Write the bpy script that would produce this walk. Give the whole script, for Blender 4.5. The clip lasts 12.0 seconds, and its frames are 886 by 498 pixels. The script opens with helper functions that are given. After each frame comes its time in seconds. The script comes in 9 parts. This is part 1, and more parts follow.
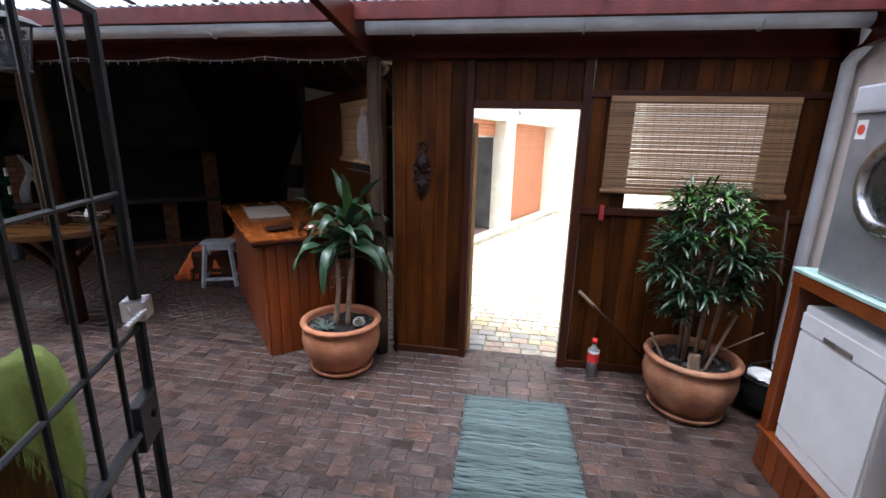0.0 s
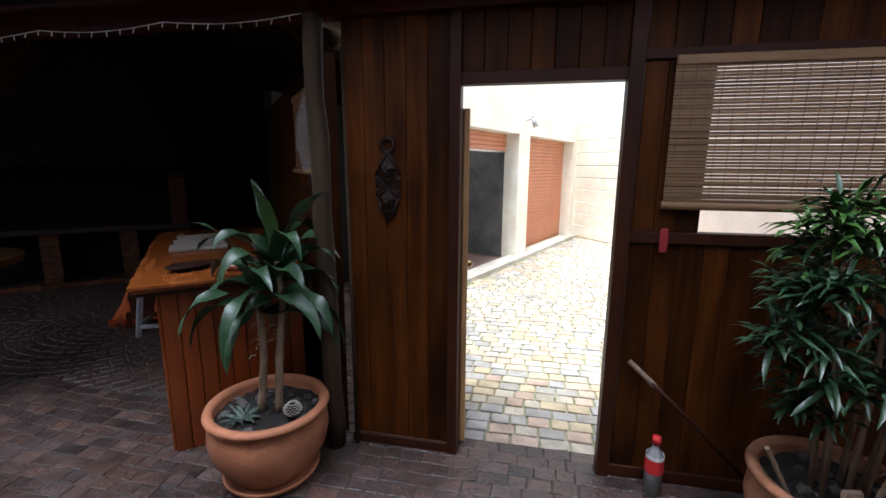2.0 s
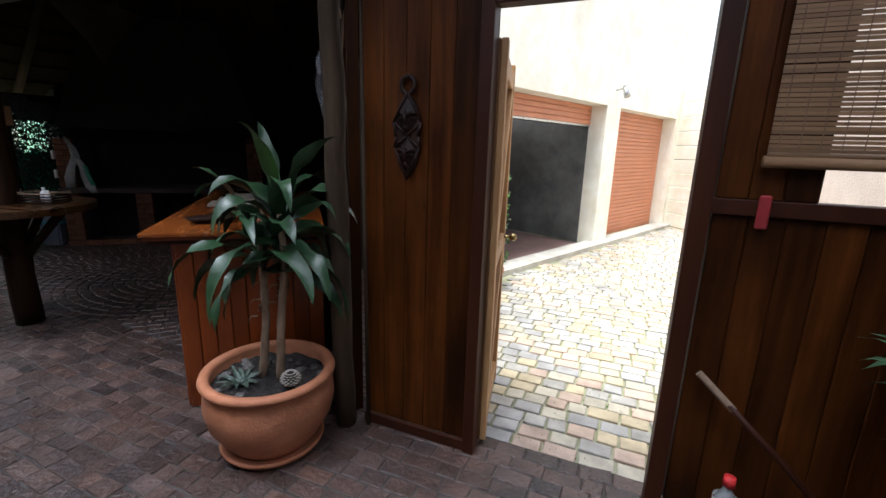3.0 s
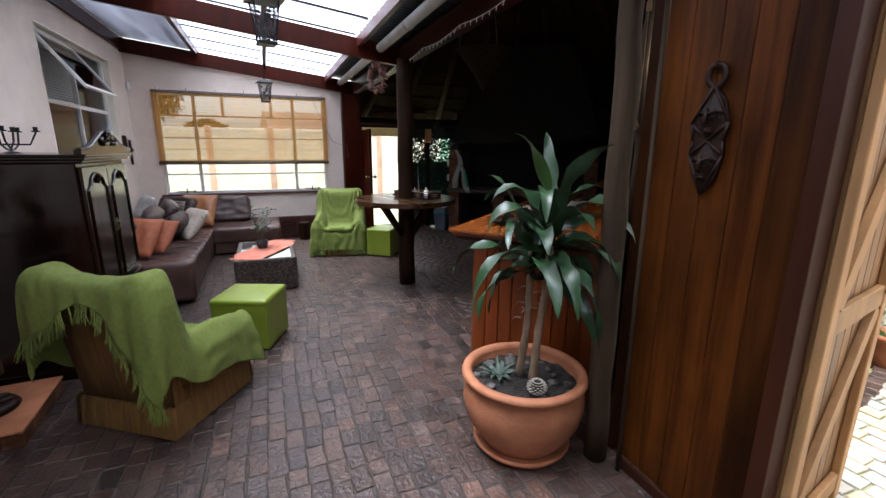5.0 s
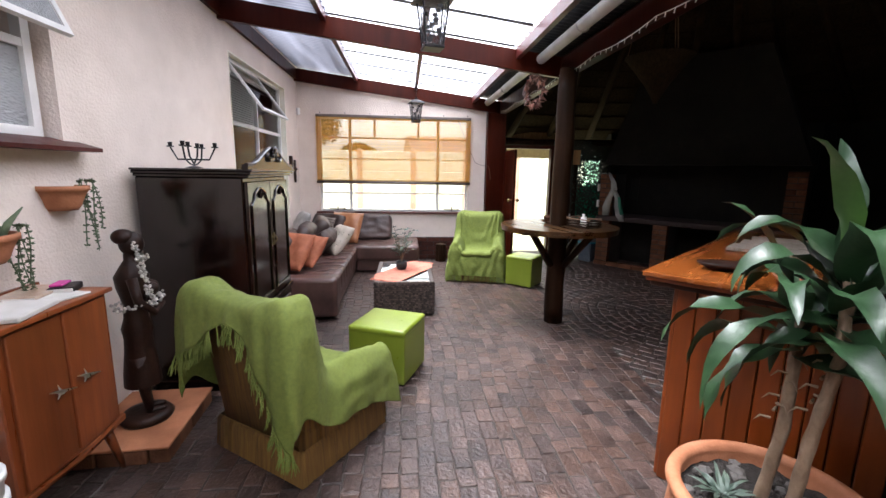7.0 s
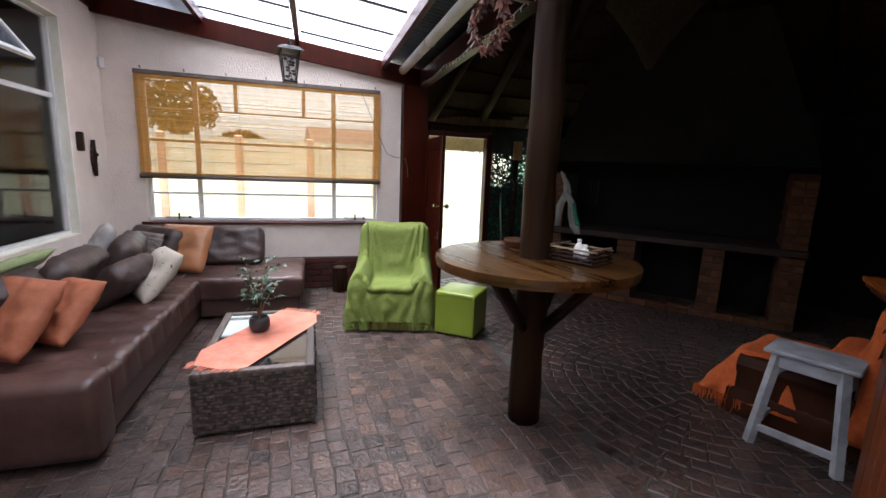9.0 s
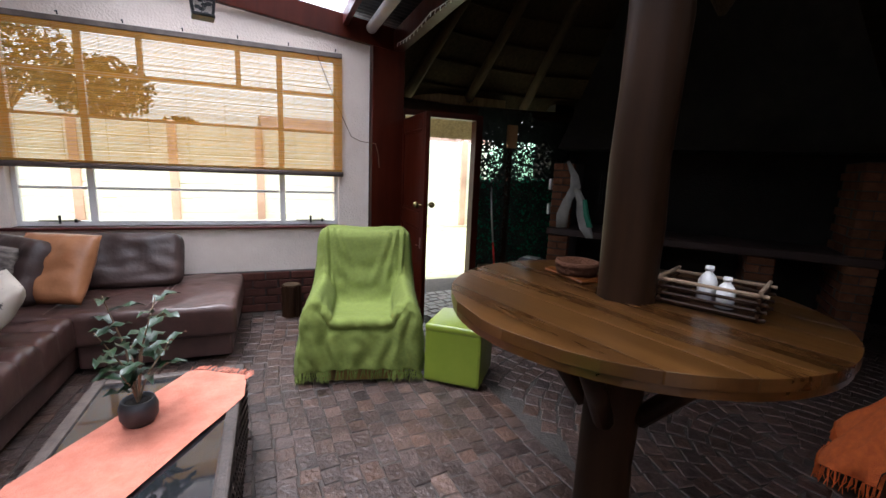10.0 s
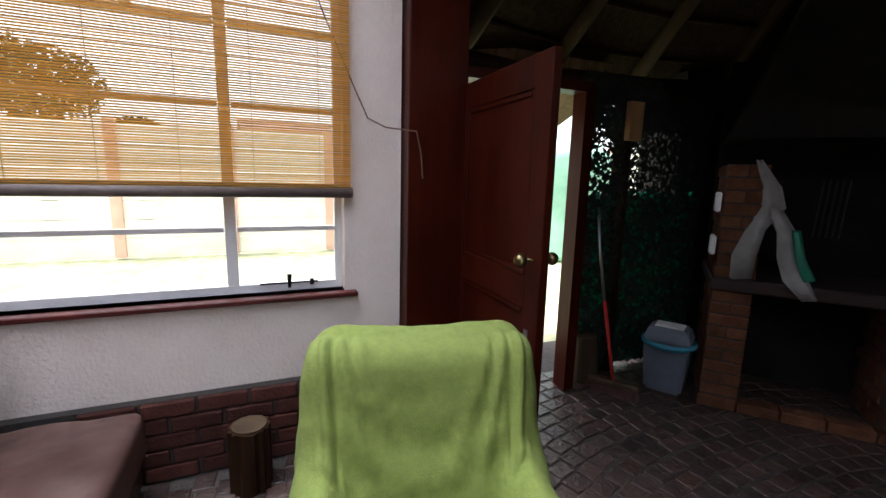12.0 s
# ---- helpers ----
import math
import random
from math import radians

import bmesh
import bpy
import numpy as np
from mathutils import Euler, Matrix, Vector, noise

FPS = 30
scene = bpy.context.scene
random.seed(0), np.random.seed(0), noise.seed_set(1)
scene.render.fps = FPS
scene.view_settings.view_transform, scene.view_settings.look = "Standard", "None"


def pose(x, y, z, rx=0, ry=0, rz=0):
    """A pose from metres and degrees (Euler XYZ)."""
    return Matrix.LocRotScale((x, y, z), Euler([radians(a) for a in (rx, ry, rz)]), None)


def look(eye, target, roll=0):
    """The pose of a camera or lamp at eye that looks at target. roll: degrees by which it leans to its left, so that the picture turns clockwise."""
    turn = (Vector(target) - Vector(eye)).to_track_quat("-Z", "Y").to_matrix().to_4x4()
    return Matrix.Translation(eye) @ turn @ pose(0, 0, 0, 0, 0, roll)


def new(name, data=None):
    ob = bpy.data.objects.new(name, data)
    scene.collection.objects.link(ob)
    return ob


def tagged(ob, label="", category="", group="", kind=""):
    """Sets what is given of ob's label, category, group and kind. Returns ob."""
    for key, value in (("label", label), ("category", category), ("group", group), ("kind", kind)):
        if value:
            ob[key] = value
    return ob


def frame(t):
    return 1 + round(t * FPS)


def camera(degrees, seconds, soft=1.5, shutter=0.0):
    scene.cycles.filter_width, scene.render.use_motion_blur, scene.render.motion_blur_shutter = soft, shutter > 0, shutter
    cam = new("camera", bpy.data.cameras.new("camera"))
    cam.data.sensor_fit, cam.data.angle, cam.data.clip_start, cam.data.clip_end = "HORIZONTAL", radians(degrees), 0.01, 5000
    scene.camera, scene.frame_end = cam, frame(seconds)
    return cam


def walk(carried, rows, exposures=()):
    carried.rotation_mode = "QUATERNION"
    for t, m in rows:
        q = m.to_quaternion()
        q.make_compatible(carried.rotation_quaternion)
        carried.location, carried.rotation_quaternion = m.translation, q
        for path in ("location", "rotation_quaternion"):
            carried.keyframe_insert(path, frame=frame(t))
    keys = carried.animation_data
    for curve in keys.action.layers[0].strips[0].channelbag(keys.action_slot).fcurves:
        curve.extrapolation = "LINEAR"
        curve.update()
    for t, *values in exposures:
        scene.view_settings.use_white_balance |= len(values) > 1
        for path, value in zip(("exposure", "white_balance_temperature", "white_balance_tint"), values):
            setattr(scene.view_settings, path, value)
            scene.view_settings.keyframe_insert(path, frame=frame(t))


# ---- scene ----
EXPOSURES = [(0, 2.25, 6150, 10), (1.0, 2.12, 6000, 10), (2.0, 1.55, 6050, 9), (2.7, 1.55, 6100, 8), (4.3, 1.97, 6250, 8), (5.5, 2.53, 6550, 9), (6.5, 2.95, 6800, 10), (8.5, 2.65, 6650, 9), (12, 2.36, 6400, 10)]
cam = camera(91.7, 12.0)
PATH = [
    (0, (0.19, 0.084, 1.932), (-0.114, 1.999, 1.443), 1.4),
    (0.5, (0.132, 0.394, 1.922), (-0.189, 2.319, 1.485), 0.5),
    (1, (0.178, 0.715, 1.903), (-0.149, 2.643, 1.479), 0.9),
    (1.5, (0.232, 1.037, 1.863), (-0.101, 2.962, 1.438), 1.2),
    (2, (0.225, 1.316, 1.767), (-0.163, 3.241, 1.387), 0.4),
    (2.5, (0.301, 1.566, 1.634), (-0.224, 3.46, 1.262), 1.0),
    (2.7, (0.364, 1.651, 1.591), (-0.239, 3.513, 1.183), 1.4),
    (4.3, (0.567, 2.067, 1.62), (-0.97, 3.257, 1.148), 0.8),
    (4.5, (0.594, 2.076, 1.616), (-1.039, 3.137, 1.16), 0.5),
    (5, (0.622, 2.105, 1.608), (-1.183, 2.836, 1.153), 0.4),
    (5.5, (0.627, 2.078, 1.611), (-1.258, 2.597, 1.187), 0.7),
    (6, (0.607, 2.062, 1.6), (-1.326, 2.404, 1.216), 0.8),
    (6.5, (0.446, 2.03, 1.59), (-1.511, 2.242, 1.238), 0.9),
    (6.7, (0.301, 2.009, 1.578), (-1.659, 2.187, 1.221), 1.0),
    (8.3, (-1.213, 2.183, 1.522), (-3.157, 2.486, 1.163), 1.3),
    (8.5, (-1.43, 2.235, 1.506), (-3.358, 2.62, 1.139), 1.5),
    (9, (-2.002, 2.347, 1.514), (-3.885, 2.921, 1.162), 2.2),
    (9.5, (-2.583, 2.417, 1.485), (-4.441, 3.073, 1.143), 1.9),
    (10, (-3.165, 2.495, 1.434), (-4.989, 3.231, 1.073), 2.4),
    (10.5, (-3.725, 2.539, 1.413), (-5.562, 3.26, 1.09), 1.3),
    (11, (-4.306, 2.583, 1.413), (-6.14, 3.321, 1.107), 2.0),
    (11.5, (-4.868, 2.641, 1.413), (-6.693, 3.397, 1.099), 1.2),
    (12, (-5.38, 2.739, 1.444), (-7.194, 3.512, 1.11), 1.5),
]
walk(cam, [(t, look(eye, target, roll)) for t, eye, target, roll in PATH], EXPOSURES)

# ---- light ----
world = bpy.data.worlds.new("sky")
scene.world = world
world.use_nodes = True
wn, wl = world.node_tree.nodes, world.node_tree.links
sky = wn.new("ShaderNodeTexSky")
sky.sky_type, sky.sun_disc = "NISHITA", False
sky.sun_elevation, sky.sun_rotation = radians(76), radians(200)
sky.air_density, sky.dust_density = 1.0, 4.0
hsv = wn.new("ShaderNodeHueSaturation")
hsv.inputs["Saturation"].default_value = 0.35
wl.new(sky.outputs[0], hsv.inputs["Color"])
wl.new(hsv.outputs[0], wn["Background"].inputs[0])
wn["Background"].inputs[1].default_value = 0.15
sun = new("sun", bpy.data.lights.new("sun", "SUN"))
sun.data.energy, sun.data.angle, sun.data.color = 2.2, radians(24), (1, 0.975, 0.94)
sun.matrix_world = look((0, 0, 10), (0 + math.sin(radians(200)) * -5.0, -math.cos(radians(200)) * 5.0, 10 - 5.0 * math.tan(radians(76))))


# ---- materials ----
def nodes_of(name, rough=0.6, metal=0.0):
    m = bpy.data.materials.new(name)
    m.use_nodes = True
    n, l = m.node_tree.nodes, m.node_tree.links
    b = n["Principled BSDF"]
    b.inputs["Roughness"].default_value = rough
    b.inputs["Metallic"].default_value = metal
    return m, n, l, b


def surface(name, c1, c2, scale=6.0, rough=0.6, metal=0.0, bump=0.2, fine=60.0, stretch=(1, 1, 1), vary=0.0, island=0.0,
            stain=0.35, stain_scale=1.3, coat=0.0, rough_vary=0.15, depth=0.01):
    """Two colours mixed by grain noise, darkened by large stains, with fine relief."""
    m, n, l, b = nodes_of(name, rough, metal)
    tc = n.new("ShaderNodeTexCoord")
    info = n.new("ShaderNodeObjectInfo")
    geo = n.new("ShaderNodeNewGeometry")
    shift = n.new("ShaderNodeVectorMath")
    shift.operation = "MULTIPLY_ADD"
    comb = n.new("ShaderNodeCombineXYZ")
    l.new(info.outputs["Random"], comb.inputs[0])
    l.new(geo.outputs["Random Per Island"], comb.inputs[1])
    l.new(comb.outputs[0], shift.inputs[0])
    shift.inputs[1].default_value = (7 if vary else 0, 9 if island else 0, 0)
    l.new(tc.outputs["Object"], shift.inputs[2])
    mp = n.new("ShaderNodeMapping")
    mp.inputs["Scale"].default_value = stretch
    l.new(shift.outputs[0], mp.inputs["Vector"])
    big = n.new("ShaderNodeTexNoise")
    big.inputs["Scale"].default_value = scale
    big.inputs["Detail"].default_value = 6
    big.inputs["Roughness"].default_value = 0.65
    l.new(mp.outputs[0], big.inputs["Vector"])
    ramp = n.new("ShaderNodeValToRGB")
    ramp.color_ramp.elements[0].position, ramp.color_ramp.elements[1].position = 0.33, 0.68
    ramp.color_ramp.elements[0].color, ramp.color_ramp.elements[1].color = (*c1, 1), (*c2, 1)
    l.new(big.outputs["Fac"], ramp.inputs[0])
    col = ramp.outputs[0]
    st = n.new("ShaderNodeTexNoise")
    st.inputs["Scale"].default_value = stain_scale
    st.inputs["Detail"].default_value = 4
    l.new(shift.outputs[0], st.inputs["Vector"])
    mr = n.new("ShaderNodeMapRange")
    mr.inputs["From Min"].default_value, mr.inputs["From Max"].default_value = 0.3, 0.7
    mr.inputs["To Min"].default_value, mr.inputs["To Max"].default_value = 1 - stain, 1.0 + stain * 0.4
    l.new(st.outputs["Fac"], mr.inputs["Value"])
    h = n.new("ShaderNodeHueSaturation")
    l.new(col, h.inputs["Color"])
    l.new(mr.outputs[0], h.inputs["Value"])
    last = h
    for amount, source in ((vary, info.outputs["Random"]), (island, geo.outputs["Random Per Island"])):
        if amount:
            v = n.new("ShaderNodeMapRange")
            v.inputs["To Min"].default_value, v.inputs["To Max"].default_value = 1 - amount, 1 + amount
            l.new(source, v.inputs["Value"])
            h2 = n.new("ShaderNodeHueSaturation")
            l.new(v.outputs[0], h2.inputs["Value"])
            l.new(last.outputs[0], h2.inputs["Color"])
            last = h2
    l.new(last.outputs[0], b.inputs["Base Color"])
    rr = n.new("ShaderNodeMapRange")
    rr.inputs["To Min"].default_value, rr.inputs["To Max"].default_value = max(0.03, rough - rough_vary), min(1, rough + rough_vary)
    l.new(big.outputs["Fac"], rr.inputs["Value"])
    l.new(rr.outputs[0], b.inputs["Roughness"])
    if bump:
        f = n.new("ShaderNodeTexNoise")
        f.inputs["Scale"].default_value = fine
        f.inputs["Detail"].default_value = 3
        l.new(mp.outputs[0], f.inputs["Vector"])
        bp = n.new("ShaderNodeBump")
        bp.inputs["Strength"].default_value, bp.inputs["Distance"].default_value = bump, depth
        l.new(f.outputs["Fac"], bp.inputs["Height"])
        l.new(bp.outputs[0], b.inputs["Normal"])
    if coat:
        b.inputs["Coat Weight"].default_value, b.inputs["Coat Roughness"].default_value = coat, 0.15
    return m


def wood(name, c1, c2, axis=2, rough=0.45, vary=0.25, island=0.0, scale=9.0, coat=0.0, stain=0.3):
    st = [1.0, 1.0, 1.0]
    st[axis] = 0.07
    return surface(name, c1, c2, scale, rough, 0, 0.25, 30, tuple(st), vary, island, stain, 2.0, coat, depth=0.004)


plaster = surface("rough_plaster", (0.73, 0.625, 0.555), (0.82, 0.715, 0.645), 3, 0.9, bump=0.5, fine=55, stain=0.1, depth=0.012)
plaster_white = surface("white_plaster", (0.62, 0.58, 0.55), (0.72, 0.69, 0.66), 3, 0.9, bump=0.9, fine=45, stain=0.12, depth=0.012)
cream = surface("cream_plaster", (0.81648, 0.76464, 0.62424), (0.9072, 0.89208, 0.80784), 4, 0.85, bump=0.4, stain=0.15)
white_paint = surface("white_paint", (0.74, 0.73, 0.71), (0.82, 0.81, 0.80), 5, 0.45, bump=0.1, stain=0.08)
red_paint = surface("red_oxide_paint", (0.06, 0.0108, 0.0096), (0.096, 0.018, 0.0144), 5, 0.38, bump=0.15, stain=0.25, stretch=(1, 1, 1))
red_wood = wood("red_stained_timber", (0.0300, 0.0040, 0.0016), (0.055, 0.0078, 0.0030), 2, 0.35, 0.1)
board = wood("stained_pine_boards", (0.026, 0.0065, 0.0013), (0.100, 0.029, 0.0045), 2, 0.5, 0.38, scale=13, stain=0.55)
board_dark = wood("dark_stained_batten", (0.02625, 0.0066, 0.0025), (0.0455, 0.012, 0.0045), 2, 0.5, 0.15)
orange_wood = wood("varnished_orange_boards", (0.150, 0.0275, 0.0040), (0.245, 0.0530, 0.0080), 2, 0.34, 0.25, coat=0.12)
orange_top = wood("varnished_orange_top", (0.190, 0.0440, 0.0075), (0.290, 0.0800, 0.0150), 1, 0.25, 0.1, coat=0.3)
table_wood = wood("worn_pine_planks", (0.022, 0.0080, 0.0018), (0.082, 0.033, 0.0065), 0, 0.3, 0.2, coat=0.3, scale=7)
pole_wood = wood("weathered_pole", (0.026, 0.0160, 0.0085), (0.078, 0.050, 0.029), 2, 0.8, 0.2)
pole_dark = wood("dark_creosoted_pole", (0.0120, 0.0050, 0.0022), (0.030, 0.0128, 0.0055), 2, 0.5, 0.15)
# rafters and thatch kept very dark, the room's shade is in their colour
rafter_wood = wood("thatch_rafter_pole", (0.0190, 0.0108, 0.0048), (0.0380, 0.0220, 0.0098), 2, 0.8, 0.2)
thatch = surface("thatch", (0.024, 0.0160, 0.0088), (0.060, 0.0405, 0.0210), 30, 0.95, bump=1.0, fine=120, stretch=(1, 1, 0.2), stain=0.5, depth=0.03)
paver = surface("clay_paver", (0.042, 0.0285, 0.0255), (0.112, 0.071, 0.0575), 5, 0.38, bump=1.0, fine=38, vary=0.2, island=0.2, stain=0.55, stain_scale=1.1, depth=0.010, rough_vary=0.25)
paver_yard = surface("yard_paver", (0.33, 0.30, 0.26), (0.56, 0.51, 0.44), 5, 0.8, bump=0.5, fine=70, vary=0.1, island=0.12, stain=0.35, stain_scale=0.5)
grout = surface("sand_joint", (0.030, 0.025, 0.022), (0.068, 0.056, 0.048), 20, 0.95, bump=0.5, stain=0.3)
grout_yard = surface("mossy_joint", (0.20, 0.22, 0.10), (0.36, 0.35, 0.26), 6, 0.95, bump=0.5, stain=0.3)
terracotta = surface("terracotta", (0.35, 0.122, 0.052), (0.46, 0.185, 0.092), 7, 0.75, bump=0.3, stain=0.3, stain_scale=4)
terracotta_old = surface("stained_terracotta", (0.28, 0.092, 0.036), (0.44, 0.22, 0.125), 4, 0.8, bump=0.4, stain=0.5, stain_scale=5)
soil = surface("potting_soil", (0.012, 0.009, 0.007), (0.035, 0.027, 0.022), 25, 0.95, bump=1, fine=60, depth=0.02)
leather = surface("brown_leather", (0.058, 0.027, 0.022), (0.108, 0.055, 0.046), 5, 0.36, bump=0.5, fine=24, stain=0.3, depth=0.004)
green_cloth = surface("lime_green_throw", (0.128, 0.165, 0.030), (0.178, 0.222, 0.044), 40, 0.95, bump=0.6, fine=220, stretch=(1, 1, 1), stain=0.2, depth=0.004)
green_vinyl = surface("lime_green_vinyl", (0.165, 0.225, 0.0216), (0.205, 0.265, 0.0288), 4, 0.32, bump=0.12, fine=200, stain=0.1)
mahogany = surface("dark_mahogany", (0.0042, 0.00175, 0.0014), (0.0105, 0.0035, 0.00245), 8, 0.16, bump=0.05, stretch=(1, 1, 0.1), coat=0.3, stain=0.2)
teak = wood("reddish_teak_veneer", (0.150, 0.0330, 0.0090), (0.250, 0.0650, 0.0190), 2, 0.32, 0.15, coat=0.12, scale=14)
brick_mat = surface("clay_brick", (0.0756, 0.02835, 0.01512), (0.1285, 0.0567, 0.03024), 10, 0.85, bump=0.7, fine=80, vary=0.3, island=0.3, stain=0.3)
brick_dark = surface("dark_red_brick", (0.0378, 0.01176, 0.0084), (0.0714, 0.0231, 0.0168), 10, 0.8, bump=0.7, fine=80, vary=0.25, island=0.3, stain=0.3)
mortar = surface("mortar", (0.024, 0.02, 0.018), (0.052, 0.044, 0.04), 20, 0.95, bump=0.5)
# near-black for fireplace soot and for shade put into closed-in walls
soot_shade = surface("soot_and_shade_black", (0.008, 0.007, 0.006), (0.02, 0.017, 0.015), 6, 0.9, bump=0.4)
black_iron = surface("black_painted_iron", (0.010, 0.010, 0.011), (0.02, 0.02, 0.022), 10, 0.35, bump=0.1)
steel = surface("brushed_steel", (0.45, 0.45, 0.46), (0.6, 0.6, 0.61), 30, 0.3, 1.0, 0.05, stretch=(1, 1, 0.1), stain=0.1)
brass = surface("brass", (0.225, 0.17, 0.075), (0.3, 0.23, 0.11), 20, 0.3, 1.0, 0.05)
pvc = surface("white_pvc_pipe", (0.55, 0.55, 0.56), (0.68, 0.68, 0.69), 5, 0.5, bump=0.05, stain=0.2, stain_scale=3)
orange_metal = surface("orange_roller_door", (0.50, 0.19, 0.10), (0.58, 0.24, 0.13), 3, 0.5, bump=0.05, stain=0.1)
wicker = surface("grey_brown_wicker", (0.042, 0.029, 0.024), (0.115, 0.085, 0.072), 30, 0.5, bump=0.3, island=0.65, stain=0.2)
leaf_mat = surface("glossy_dracaena_leaf", (0.0110, 0.0330, 0.0125), (0.0270, 0.0690, 0.0250), 9, 0.38, bump=0.1, island=0.35, stain=0.2)
leaf_light = surface("young_leaf", (0.036, 0.096, 0.018), (0.066, 0.15, 0.03), 9, 0.35, bump=0.1, island=0.3, stain=0.2)
bark = surface("pale_bark", (0.20, 0.13, 0.08), (0.34, 0.24, 0.16), 25, 0.85, bump=0.7, fine=50, stretch=(1, 1, 0.5))
stone_mat = surface("grey_pebble", (0.025, 0.022, 0.020), (0.085, 0.076, 0.068), 12, 0.8, bump=0.4, island=0.4)
dark_carved = surface("dark_carved_wood", (0.0120, 0.0048, 0.0032), (0.030, 0.0115, 0.0068), 14, 0.45, bump=0.3, fine=40)


def add_knots(m, scale=2.6, size=0.12):
    """Sparse dark knots on boards."""
    n, l = m.node_tree.nodes, m.node_tree.links
    b = n["Principled BSDF"]
    old = b.inputs["Base Color"].links[0].from_socket
    tc, mp, vo, mr, mx = [n.new("ShaderNode" + k) for k in ("TexCoord", "Mapping", "TexVoronoi", "MapRange", "Mix")]
    info, sh = n.new("ShaderNodeObjectInfo"), n.new("ShaderNodeVectorMath")
    sh.operation = "ADD"
    mp.inputs["Scale"].default_value = (2.0, 2.0, 0.9)
    l.new(tc.outputs["Object"], sh.inputs[0]), l.new(info.outputs["Random"], sh.inputs[1])
    l.new(sh.outputs[0], mp.inputs[0]), l.new(mp.outputs[0], vo.inputs["Vector"])
    vo.inputs["Scale"].default_value = scale
    l.new(vo.outputs["Distance"], mr.inputs["Value"])
    mr.inputs["From Min"].default_value, mr.inputs["From Max"].default_value = size * 0.35, size
    mr.inputs["To Min"].default_value, mr.inputs["To Max"].default_value = 0.75, 0.0
    mx.data_type = "RGBA"
    l.new(mr.outputs[0], mx.inputs[0]), l.new(old, mx.inputs[6])
    mx.inputs[7].default_value = (0.012, 0.005, 0.003, 1)
    l.new(mx.outputs[2], b.inputs["Base Color"])


add_knots(board)
add_knots(table_wood, 1.6, 0.07)


def add_tints(m, colours, where="Random Per Island"):
    """Each piece takes one of a few colours, mixed into its own."""
    n, l = m.node_tree.nodes, m.node_tree.links
    b = n["Principled BSDF"]
    old = b.inputs["Base Color"].links[0].from_socket
    geo, info, add, ramp, mx = [n.new("ShaderNode" + k) for k in ("NewGeometry", "ObjectInfo", "Math", "ValToRGB", "Mix")]
    add.operation = "ADD"
    l.new(geo.outputs["Random Per Island"], add.inputs[0]), l.new(info.outputs["Random"], add.inputs[1])
    fr = n.new("ShaderNodeMath")
    fr.operation = "FRACT"
    l.new(add.outputs[0], fr.inputs[0]), l.new(fr.outputs[0], ramp.inputs[0])
    ramp.color_ramp.interpolation = "CONSTANT"
    ramp.color_ramp.elements[0].color = (*colours[0], 1)
    ramp.color_ramp.elements[1].position, ramp.color_ramp.elements[1].color = 1 / len(colours), (*colours[1], 1)
    for i, c in enumerate(colours[2:], 2):
        e = ramp.color_ramp.elements.new(i / len(colours))
        e.color = (*c, 1)
    mx.data_type, mx.blend_type = "RGBA", "MULTIPLY"
    mx.inputs[0].default_value = 1.0
    l.new(old, mx.inputs[6]), l.new(ramp.outputs[0], mx.inputs[7])
    l.new(mx.outputs[2], b.inputs["Base Color"])


add_tints(paver, ((1.05, 0.97, 0.92), (0.9, 0.9, 0.93), (0.98, 0.9, 0.86), (0.82, 0.84, 0.88), (1.15, 0.98, 0.86), (0.93, 0.92, 0.94), (1.0, 0.94, 0.9)))
add_tints(paver_yard, ((1.08, 1.0, 0.78), (0.84, 0.90, 1.0), (1.10, 0.92, 0.84), (0.80, 0.84, 0.88), (1.0, 1.0, 0.92)))


for m_ in (black_iron, dark_carved, board, board_dark, red_wood, red_paint, pole_dark, thatch, rafter_wood, pole_wood, brick_mat, brick_dark, soot_shade):
    m_.node_tree.nodes["Principled BSDF"].inputs["Specular IOR Level"].default_value = 0.2
for m_ in (board, red_wood, rafter_wood, thatch, brick_mat, pole_dark):
    m_.node_tree.nodes["Principled BSDF"].inputs["Specular IOR Level"].default_value = 0.1


# ---- building helpers ----
def thing(name, at=(0, 0, 0), turn=0.0, label="", category="", group="", kind=""):
    ob = new(name)
    ob.empty_display_size = 0.1
    ob.matrix_world = pose(*at, 0, 0, turn)
    return tagged(ob, label, category, group, kind)


def part(name, bm, material, parent=None, label="", smooth=False, kind="", bevel=0.0):
    me = bpy.data.meshes.new(name)
    bm.normal_update()
    bm.to_mesh(me)
    bm.free()
    if smooth:
        me.polygons.foreach_set("use_smooth", [True] * len(me.polygons))
    for m in (material if isinstance(material, (list, tuple)) else (material,)):
        me.materials.append(m)
    ob = new(name, me)
    if parent is not None:
        ob.parent = parent
    if bevel:
        mod = ob.modifiers.new("bevel", "BEVEL")
        mod.width, mod.segments, mod.limit_method = bevel, 2, "ANGLE"
    return tagged(ob, label, kind=kind)


def structure(name, bm, material, label="", smooth=False, bevel=0.0):
    return part(name, bm, material, None, label, smooth, "structure", bevel)


def BM():
    return bmesh.new()


def box(bm, x0, x1, y0, y1, z0, z1, m=None):
    vs = [bm.verts.new((x, y, z)) for z in (z0, z1) for x, y in ((x0, y0), (x1, y0), (x1, y1), (x0, y1))]
    for f in ((3, 2, 1, 0), (4, 5, 6, 7), (0, 1, 5, 4), (1, 2, 6, 5), (2, 3, 7, 6), (3, 0, 4, 7)):
        bm.faces.new([vs[i] for i in f])
    if m is not None:
        bmesh.ops.transform(bm, matrix=m, verts=vs)
    return vs


